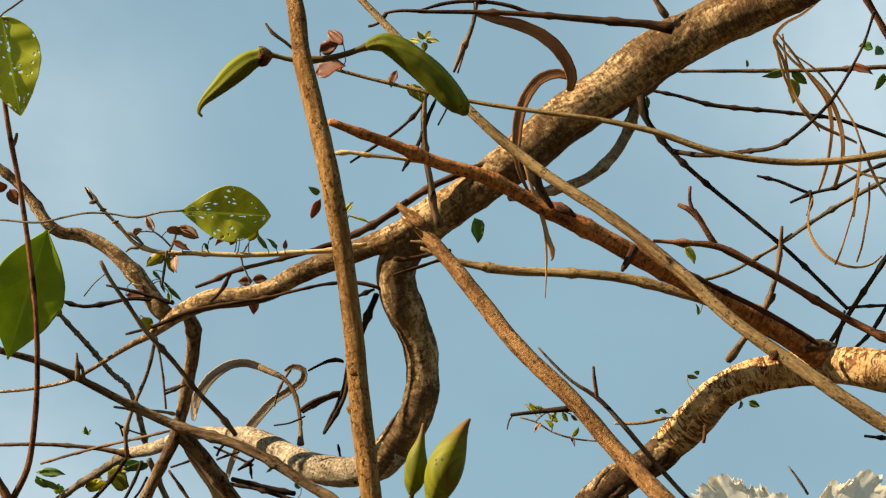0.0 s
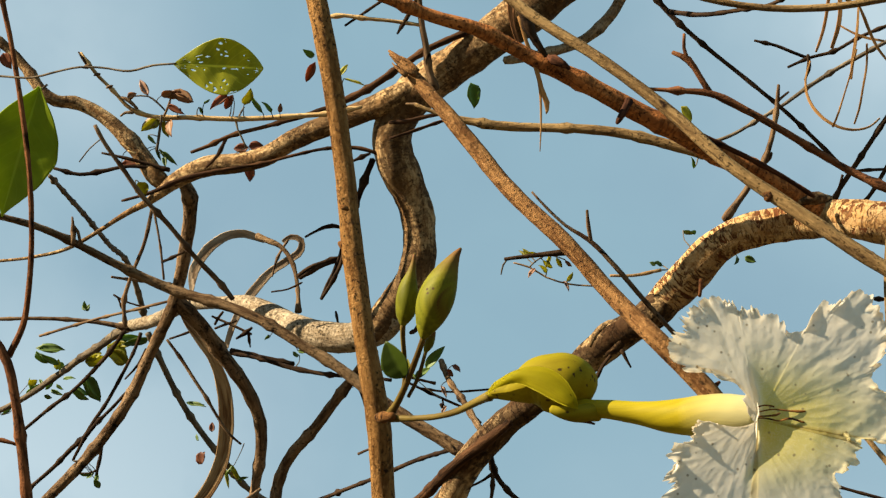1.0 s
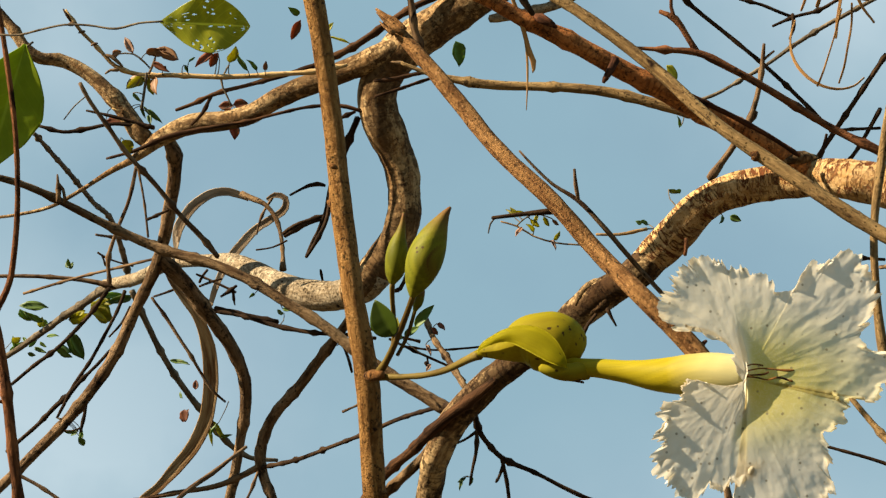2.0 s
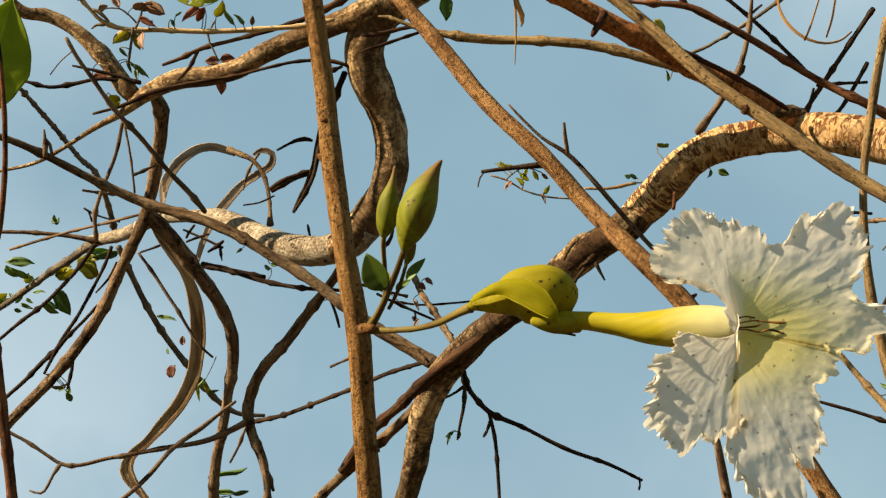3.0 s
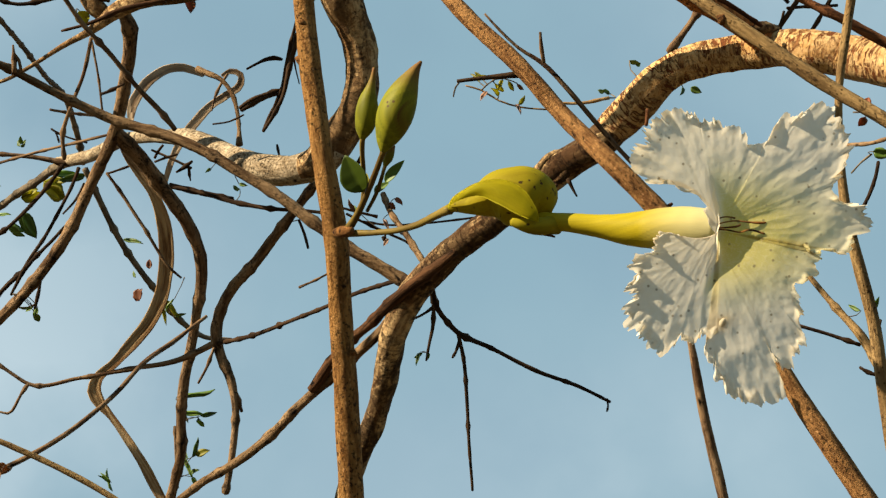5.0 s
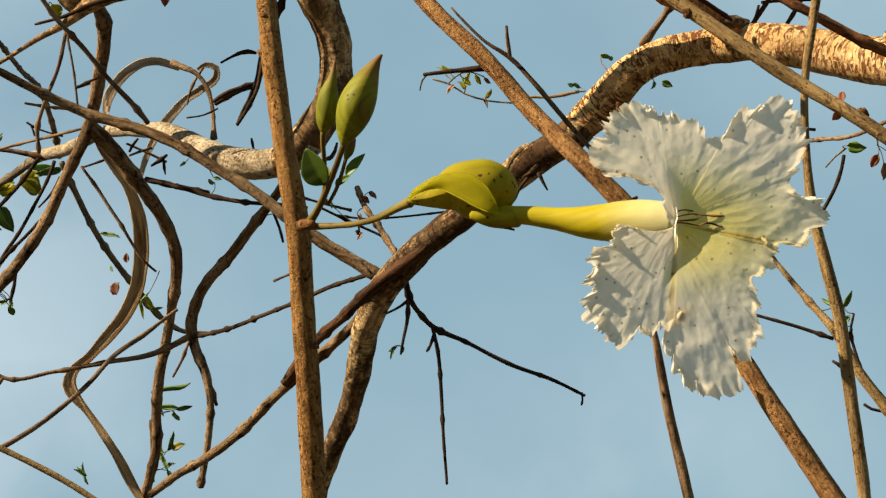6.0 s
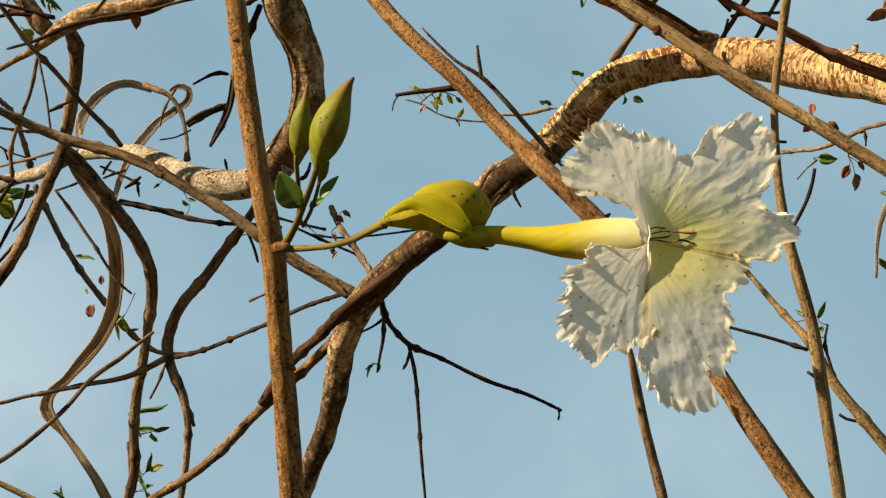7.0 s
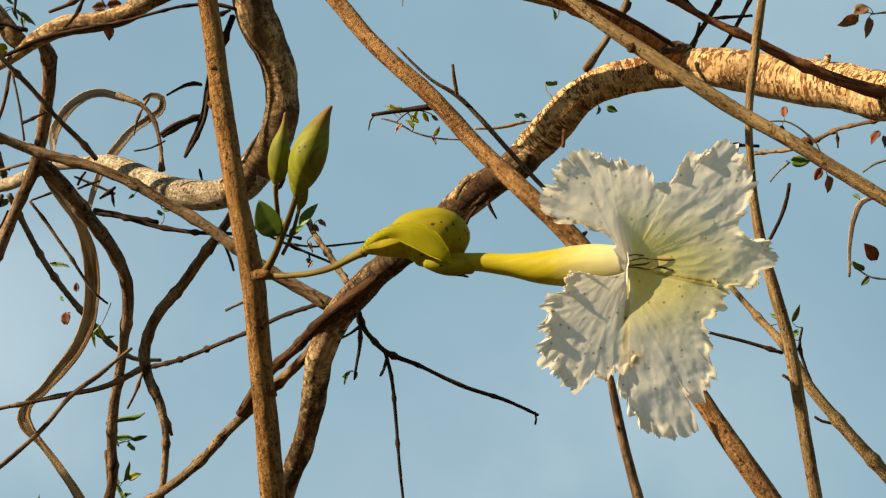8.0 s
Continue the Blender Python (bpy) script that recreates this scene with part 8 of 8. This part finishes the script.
small_leaf(far, FGREEN, (-0.2326, 1.6263, 2.3179), (-0.2159, 1.6232, 2.3125), 0.00356, -26)
branch(far, "stalk", GREY, [(-0.3841, 1.63, 2.3109, 0.0004), (-0.3752, 1.6375, 2.3147, 0.0003), (-0.3704, 1.6414, 2.3246, 0.00028)], nodes=0, sides=5, step=0.004)
branch(far, "stalk", GREY, [(-0.3877, 1.6334, 2.3112, 0.0004), (-0.3786, 1.6371, 2.319, 0.0003), (-0.3749, 1.6424, 2.3226, 0.00028)], nodes=0, sides=5, step=0.004)
branch(far, "stalk", GREY, [(-0.1874, 1.6381, 2.2554, 0.0004), (-0.1957, 1.6443, 2.2636, 0.0003), (-0.1973, 1.6533, 2.2685, 0.00028)], nodes=0, sides=5, step=0.004)
branch(far, "stalk", GREY, [(-0.1918, 1.632, 2.2595, 0.0004), (-0.1922, 1.6301, 2.2563, 0.0003), (-0.1901, 1.628, 2.2537, 0.00028)], nodes=0, sides=5, step=0.004)
branch(far, "stalk", GREY, [(-0.3628, 1.6097, 2.3091, 0.0004), (-0.3636, 1.6135, 2.318, 0.0003), (-0.3571, 1.6162, 2.3304, 0.00028)], nodes=0, sides=5, step=0.004)

# the flower on its stalk
flower = branch(shoot, "flower", TUBE, [(0.0378, 0.6759, 1.8968, 0.00243), (0.0435, 0.675, 1.895, 0.0028), (0.0516, 0.6732, 1.8934, 0.00316), (0.0589, 0.6718, 1.8917, 0.00371), (0.0708, 0.6689, 1.8891, 0.00554), (0.0798, 0.666, 1.888, 0.00681), (0.0879, 0.6633, 1.8869, 0.00697), (0.0905, 0.6625, 1.8864, 0.0069), (0.0935, 0.6616, 1.886, 0.0066), (0.0965, 0.6607, 1.8856, 0.0060)], "large white trumpet flower with a yellow tube", sides=32, step=0.0012, rough=0.03, grain=120, wobble=0)
calyx = branch(flower, "calyx", HOOD, [(0.0105, 0.6805, 1.902, 0.00112), (0.0142, 0.6792, 1.9024, 0.00223), (0.0188, 0.6774, 1.9019, 0.00333), (0.0221, 0.6762, 1.9024, 0.00518), (0.0247, 0.6757, 1.9034, 0.00721), (0.0278, 0.675, 1.9039, 0.00869), (0.032, 0.6743, 1.9035, 0.00979), (0.0357, 0.6746, 1.9033, 0.01025), (0.0391, 0.6749, 1.9026, 0.00942), (0.0416, 0.6752, 1.9013, 0.00757), (0.0433, 0.6753, 1.8997, 0.0048), (0.0442, 0.6754, 1.8986, 0.00166)], "yellow-green hooded calyx", sides=36, step=0.0008, rough=0.015, grain=60, wobble=0)
part("calyx_flap", patch([(0.011, 0.678, 1.9022), (0.0128, 0.6735, 1.9032), (0.0164, 0.669, 1.9039), (0.0204, 0.666, 1.9045), (0.0243, 0.6645, 1.905), (0.0283, 0.6636, 1.9046), (0.0323, 0.663, 1.9029), (0.0355, 0.6628, 1.9001), (0.038, 0.663, 1.8964), (0.0396, 0.664, 1.8929), (0.04, 0.666, 1.8912)], [(0.011, 0.678, 1.901), (0.0139, 0.672, 1.9006), (0.0175, 0.669, 1.9007), (0.0218, 0.667, 1.8997), (0.0261, 0.665, 1.8966), (0.0305, 0.6642, 1.8936), (0.035, 0.6642, 1.8912), (0.0379, 0.665, 1.8904), (0.04, 0.6665, 1.8906)], 0.0012), SPATHE, calyx, "bright yellow fold of the calyx")
branch(flower, "stalk", STALK, [(-0.0255, 0.7166, 1.9096, 0.00148), (-0.0207, 0.7127, 1.9078, 0.00127), (-0.0146, 0.7077, 1.9057, 0.00107), (-0.0077, 0.7017, 1.9035, 0.00106), (0.0012, 0.6929, 1.9019, 0.00114), (0.0074, 0.6855, 1.9018, 0.00132), (0.0118, 0.6803, 1.9016, 0.00169)], step=0.0015, nodes=0)
branch(calyx, "collar", HOOD, [(0.0312, 0.668, 1.8915, 0.00127), (0.0343, 0.668, 1.8905, 0.002), (0.038, 0.6695, 1.8906, 0.00273), (0.0418, 0.672, 1.8917, 0.00293), (0.0447, 0.6745, 1.8933, 0.00312), (0.0464, 0.6755, 1.8939, 0.00322)], "olive lower lip of the calyx", nodes=0, sides=24, step=0.0008, rough=0.04, wobble=0)
branch(calyx, "tip", VINE, [(0.0399, 0.672, 1.8891, 0.00055), (0.0427, 0.673, 1.8892, 0.00055), (0.0455, 0.674, 1.8888, 0.00037)], nodes=0, step=0.0006)
mouth = Vector((0.0937, 0.6454, 1.8789))
to_right = Vector((0.9989, -0.0228, -0.041))
to_viewer = Vector((-0.0375, -0.9136, -0.4049))
upward = to_viewer.cross(to_right)
HEART = (0.0012, -0.0008)
corolla = bmesh.new()
skin_uv, mark_uv = corolla.loops.layers.uv.new("bark"), corolla.loops.layers.uv.new("along")
BENDS = ((-0.0020, 0.0165), (-0.0012, -0.0110), None, None, None)
for seed, rim in enumerate((
        [(0.0128, 0.0262), (0.0110, 0.0267), (0.0077, 0.0288), (0.0034, 0.0317), (-0.0009, 0.0330), (-0.0058, 0.0340), (-0.0082, 0.0374), (-0.0133, 0.0365), (-0.0186, 0.0349), (-0.0227, 0.0306), (-0.0260, 0.0252), (-0.0267, 0.0193), (-0.0236, 0.0145), (-0.0201, 0.0130), (-0.0170, 0.0150), (-0.0143, 0.0140), (-0.0110, 0.0111), (-0.0073, 0.0110), (-0.0045, 0.0081), (-0.0037, 0.0044), (-0.0025, 0.0009), (-0.0011, -0.0009), (0.0000, -0.0023)],
        [(0.0000, -0.0023), (-0.0028, -0.0032), (-0.0063, -0.0037), (-0.0112, -0.0026), (-0.0155, -0.0018), (-0.0199, -0.0028), (-0.0219, -0.0074), (-0.0259, -0.0096), (-0.0263, -0.0166), (-0.0282, -0.0236), (-0.0266, -0.0321), (-0.0220, -0.0354), (-0.0176, -0.0396), (-0.0142, -0.0401), (-0.0103, -0.0362), (-0.0060, -0.0376), (-0.0039, -0.0352), (-0.0007, -0.0341), (0.0016, -0.0326)],
        [(0.0016, -0.0326), (-0.0018, -0.0352), (-0.0025, -0.0389), (0.0003, -0.0421), (0.0012, -0.0474), (0.0061, -0.0515), (0.0116, -0.0548), (0.0169, -0.0536), (0.0227, -0.0524), (0.0218, -0.0478), (0.0192, -0.0412), (0.0232, -0.0444), (0.0259, -0.0403), (0.0286, -0.0351), (0.0264, -0.0307), (0.0269, -0.0242), (0.0257, -0.0189), (0.0288, -0.0156), (0.0317, -0.0096), (0.0278, -0.0039)],
        [(0.0278, -0.0039), (0.0316, -0.0078), (0.0361, -0.0060), (0.0401, -0.0073), (0.0424, -0.0037), (0.0453, -0.0004), (0.0469, 0.0031), (0.0464, 0.0071), (0.0418, 0.0085), (0.0376, 0.0095), (0.0345, 0.0126)],
        [(0.0345, 0.0126), (0.0363, 0.0154), (0.0390, 0.0200), (0.0405, 0.0254), (0.0398, 0.0307), (0.0371, 0.0349), (0.0338, 0.0376), (0.0293, 0.0392), (0.0261, 0.0376), (0.0219, 0.0352), (0.0190, 0.0350), (0.0168, 0.0312), (0.0150, 0.0279), (0.0140, 0.0266), (0.0128, 0.0262)],
        )):
    lobe(corolla, skin_uv, mark_uv, mouth, to_right, upward, to_viewer, HEART, BENDS[seed], rim, seed + 1)
bmesh.ops.remove_doubles(corolla, verts=corolla.verts[:], dist=0.000004)
part("corolla", corolla, PETAL, flower, "white frilled corolla of five fused lobes with a pale yellow throat")


def in_flower(rows):
    """Places given to the right, up and towards the viewer of the flower's mouth, with a radius."""
    return [(*(mouth + to_right * x + upward * y + to_viewer * z), r) for x, y, z, r in rows]


for rows in ([(0.0004, 0.0026, -0.0010, 0.00022), (0.0030, 0.0034, 0.0012, 0.00024), (0.0058, 0.0031, 0.0026, 0.00029)],
             [(0.0004, 0.0012, -0.0010, 0.00022), (0.0060, 0.0023, 0.0016, 0.00024), (0.0098, 0.0020, 0.0032, 0.00029), (0.0145, 0.0019, 0.0044, 0.00035), (0.0152, 0.0020, 0.0045, 0.00022)],
             [(0.0004, 0.0000, -0.0012, 0.00022), (0.0035, 0.0002, 0.0012, 0.00026), (0.0069, 0.0008, 0.0026, 0.00030), (0.0076, 0.0012, 0.0028, 0.00022)],
             [(0.0004, -0.0004, -0.0014, 0.00022), (0.0045, -0.0007, 0.0010, 0.00026), (0.0072, -0.0012, 0.0020, 0.00026), (0.0102, -0.0004, 0.0032, 0.00033), (0.0148, -0.0015, 0.0042, 0.00032)]):
    branch(flower, "stamen", STAMEN, in_flower(rows), "dark brown stamen", step=0.0008, nodes=0, sides=7, wobble=0.5)
part("petal_curl", sweep(in_flower([(0.0034, -0.0318, 0.0012, 0.0007), (0.0025, -0.0303, 0.0020, 0.0015), (0.0030, -0.0285, 0.0024, 0.0017), (0.0048, -0.0274, 0.0018, 0.0012), (0.0068, -0.0277, 0.0006, 0.0004)]), sides=12, step=0.0006, rough=0.08, grain=300), CURL, flower, "small curled fold of white petal")

# buds beside the flower
branch(shoot, "node", NODE, [(-0.0275, 0.7166, 1.9099, 0.00138), (-0.0256, 0.7145, 1.9089, 0.00206), (-0.0238, 0.7123, 1.9081, 0.00166), (-0.0217, 0.7098, 1.9074, 0.00127)], nodes=0, rough=0.15, step=0.0012, sides=16)
bud = branch(shoot, "bud", BUD, [(-0.0106, 0.6779, 1.9215, 0.00095), (-0.0098, 0.6768, 1.9239, 0.00284), (-0.0083, 0.6751, 1.9277, 0.00492), (-0.0065, 0.6729, 1.9323, 0.00606), (-0.0046, 0.6708, 1.9369, 0.00568), (-0.0028, 0.669, 1.9408, 0.00435), (-0.0008, 0.6673, 1.9445, 0.00255), (0.0008, 0.6661, 1.947, 0.00132), (0.0022, 0.6653, 1.9487, 0.00047)], "plump green flower bud with a brown tip", sides=26, ribs=5, rib=0.03, step=0.0009, rough=0.012, grain=70, nodes=0, wobble=0)
branch(bud, "stalk", STALK, [(-0.0235, 0.7145, 1.9093, 0.00167), (-0.0204, 0.7081, 1.9113, 0.00137), (-0.0166, 0.698, 1.9148, 0.00116), (-0.0133, 0.6876, 1.9184, 0.00105), (-0.0104, 0.6777, 1.9219, 0.00104)], nodes=0, step=0.0015)
bud = branch(shoot, "bud", BUD, [(-0.0176, 0.6836, 1.9291, 0.00086), (-0.0171, 0.6825, 1.9315, 0.00268), (-0.0164, 0.6811, 1.9345, 0.00363), (-0.0159, 0.6796, 1.9379, 0.00383), (-0.0155, 0.678, 1.9414, 0.00306), (-0.0148, 0.6767, 1.9444, 0.00191), (-0.0141, 0.6753, 1.9475, 0.00105), (-0.0136, 0.6737, 1.951, 0.00048)], "slender green flower bud", sides=24, ribs=5, rib=0.03, step=0.0009, rough=0.012, grain=70, nodes=0, wobble=0)
branch(bud, "stalk", STALK, [(-0.0205, 0.7102, 1.9112, 0.00088), (-0.0178, 0.7029, 1.916, 0.00087), (-0.0175, 0.6937, 1.9224, 0.00087), (-0.0177, 0.6873, 1.9268, 0.00086), (-0.0175, 0.6834, 1.9294, 0.00096)], nodes=0, step=0.0015)
bud = branch(shoot, "bud", BUD, [(-0.0102, 0.6897, 1.922, 0.00058), (-0.0092, 0.6887, 1.9241, 0.00154), (-0.0082, 0.6876, 1.9265, 0.00154), (-0.0072, 0.6867, 1.9284, 0.00077)], nodes=0, sides=16, step=0.001, wobble=0)
branch(bud, "stalk", STALK, [(-0.0164, 0.7069, 1.9134, 0.00068), (-0.0132, 0.7001, 1.9167, 0.00068), (-0.0114, 0.6947, 1.9195, 0.00068), (-0.01, 0.6896, 1.9222, 0.00067)], nodes=0, step=0.0015)
part("leaf", leaf_bm(0.0138, 0.0098, rows=14, cols=6, fold=0.4, droop=0.1, seed=2), FRESH, shoot).matrix_basis = leaf_pose((-0.0175, 0.6953, 1.9151), (-0.0243, 0.6885, 1.9259), -22)[0]
part("leaf", leaf_bm(0.0100, 0.0036, rows=12, cols=4, fold=0.5, droop=0.05, seed=3), FGREEN, shoot).matrix_basis = leaf_pose((-0.0101, 0.6937, 1.9179), (-0.0021, 0.6878, 1.9255), -20)[0]
part("leaf", leaf_bm(0.0070, 0.0036, rows=12, cols=4, fold=0.5, droop=0.05, seed=4), FYELL, shoot).matrix_basis = leaf_pose((-0.0161, 0.6999, 1.9167), (-0.0168, 0.6956, 1.9265), -30)[0]
part("leaf", leaf_bm(0.0060, 0.0030, rows=12, cols=4, fold=0.5, droop=0.05, seed=5), FGREEN, shoot).matrix_basis = leaf_pose((-0.0138, 0.6997, 1.917), (-0.0086, 0.698, 1.9203), -30)[0]

# two young pods higher on the shoot
pod = branch(shoot, "pod", PODG, [(-0.0746, 0.6777, 2.1056, 0.00211), (-0.0763, 0.6779, 2.1052, 0.00338), (-0.0775, 0.6781, 2.1046, 0.00306), (-0.0807, 0.6787, 2.1035, 0.00359), (-0.0849, 0.68, 2.101, 0.00412), (-0.0891, 0.6817, 2.0979, 0.00391), (-0.0927, 0.6834, 2.0949, 0.00306), (-0.0961, 0.6849, 2.0921, 0.00222), (-0.0986, 0.6861, 2.0899, 0.00148), (-0.1001, 0.6873, 2.0877, 0.00095), (-0.1003, 0.6882, 2.0862, 0.00063), (-0.0991, 0.6889, 2.0851, 0.00042)], "green pod with a hooked tip", ribs=6, rib=0.09, sides=30, step=0.001, rough=0.05, nodes=0, wobble=0)
branch(pod, "stalk", STALK, [(-0.0628, 0.6833, 2.1064, 0.00117), (-0.0685, 0.6828, 2.107, 0.00096), (-0.0727, 0.6821, 2.1079, 0.00106), (-0.0764, 0.6819, 2.1082, 0.0017)], nodes=0, step=0.0015)
branch(pod, "cap", NODE, [(-0.0733, 0.6777, 2.1056, 0.00148), (-0.075, 0.6778, 2.1054, 0.00317), (-0.0767, 0.678, 2.105, 0.0038), (-0.0777, 0.6781, 2.1046, 0.00359)], nodes=0, sides=18, step=0.001)
pod = branch(shoot, "pod", PODG, [(-0.0374, 0.6769, 2.1086, 0.00158), (-0.0349, 0.6766, 2.1094, 0.00253), (-0.0311, 0.6764, 2.1098, 0.00349), (-0.0269, 0.6774, 2.1084, 0.00422), (-0.0205, 0.6797, 2.1046, 0.00486), (-0.0142, 0.6825, 2.1001, 0.00507), (-0.0089, 0.6853, 2.0956, 0.00496), (-0.0047, 0.6878, 2.0915, 0.00422), (-0.0019, 0.6893, 2.089, 0.00317), (-0.0006, 0.6905, 2.087, 0.00127)], "green ribbed pod", ribs=6, rib=0.10, sides=30, step=0.001, rough=0.05, nodes=0, wobble=0)
branch(pod, "stalk", STALK, [(-0.0611, 0.6833, 2.1064, 0.0017), (-0.0526, 0.6831, 2.1073, 0.00127), (-0.0451, 0.6823, 2.109, 0.00117), (-0.0398, 0.6814, 2.1107, 0.00138), (-0.0356, 0.6808, 2.1121, 0.00213)], nodes=0, step=0.0015)
branch(shoot, "node", NODE, [(-0.0644, 0.6787, 2.1042, 0.00211), (-0.0619, 0.6791, 2.1037, 0.00401), (-0.0589, 0.6793, 2.1036, 0.00211)], nodes=0, rough=0.15, step=0.0012, sides=16)
branch(shoot, "node", NODE, [(-0.0616, 0.6772, 2.1011, 0.00189), (-0.061, 0.6784, 2.0989, 0.00232), (-0.0606, 0.6797, 2.0967, 0.00084)], nodes=0, rough=0.15, step=0.0012, sides=16)
branch(shoot, "node", NODE, [(-0.04, 0.7099, 1.9758, 0.0018), (-0.0394, 0.7109, 1.9736, 0.0024), (-0.0386, 0.712, 1.971, 0.0008)], nodes=0, rough=0.15, step=0.0012, sides=16)

# large leaves
part("leaf", leaf_bm(0.0672, 0.037, rows=40, cols=16, fold=0.14, droop=0.10, wave=0.03, peak=0.47, point=1.45, seed=1), BIGLEAF, lstem, "broad glossy green leaf").matrix_basis = leaf_pose((-0.2099, 0.9379, 2.1828), (-0.231, 0.9699, 2.1268), -4)[0]
part("leaf", leaf_bm(0.049, 0.0305, rows=90, cols=34, fold=0.15, droop=0.08, wave=0.03, holes=0.16, peak=0.38, seed=2), BITLEAF, lstem, "yellow-green leaf eaten into holes").matrix_basis = leaf_pose((-0.2297, 0.8753, 2.2659), (-0.2184, 0.8917, 2.2182), -10)[0]
part("leaf", leaf_bm(0.0424, 0.0265, rows=90, cols=34, fold=0.12, droop=0.05, wave=0.03, holes=0.18, peak=0.56, seed=3), BITLEAF, lstem, "yellow-green leaf eaten into holes").matrix_basis = leaf_pose((-0.1378, 0.8951, 2.1682), (-0.0964, 0.895, 2.1653), 8)[0]
branch(lstem, "tendril", GREY, [(-0.2364, 0.9196, 2.1787, 0.00055), (-0.2245, 0.9164, 2.1756, 0.00054), (-0.2069, 0.9114, 2.1717, 0.00054), (-0.1951, 0.9065, 2.1717, 0.00054), (-0.1836, 0.9021, 2.1713, 0.00053), (-0.1725, 0.9008, 2.1701, 0.00053), (-0.1588, 0.8997, 2.1674, 0.00053), (-0.1478, 0.897, 2.1687, 0.00053), (-0.1363, 0.8951, 2.1684, 0.00053)], nodes=0)
branch(lstem, "tendril", GREY, [(-0.2264, 0.8759, 2.265, 0.00055), (-0.2308, 0.875, 2.2663, 0.00055), (-0.2253, 0.8729, 2.2702, 0.00055), (-0.2176, 0.8703, 2.2751, 0.00055)], nodes=0)
branch(lstem, "tendril", GREY, [(-0.2071, 0.9413, 2.1862, 0.00056), (-0.2104, 0.9425, 2.1837, 0.00056), (-0.2121, 0.944, 2.1808, 0.00056)], nodes=0)
part("dry_leaf", leaf_bm(0.012, 0.011, rows=14, cols=6, fold=0.9, droop=0.5, wave=0.2, seed=5), FBRN, gtwig, "curled dry brown leaf").matrix_basis = leaf_pose((-0.2012, 1.0082, 1.9253), (-0.1902, 1.0105, 1.92), 30)[0]
part("dry_leaf", leaf_bm(0.012, 0.009, rows=14, cols=6, fold=0.9, droop=-0.4, wave=0.2, seed=6), FBRN, gtwig, "curled dry brown leaf").matrix_basis = leaf_pose((-0.2002, 1.0119, 1.9171), (-0.1897, 1.0094, 1.9224), -30)[0]

# ground out of view below
bm = bmesh.new()
bmesh.ops.create_grid(bm, x_segments=60, y_segments=60, size=1500)
bm.loops.layers.uv.new("bark")
ground = part("ground", bm, bark("dry_soil", (0.09, 0.07, 0.04), (0.055, 0.045, 0.025), (0.03, 0.027, 0.015)), None)
tagged(ground, "dry brown soil with sparse grass below the trees", "ground", kind="structure")
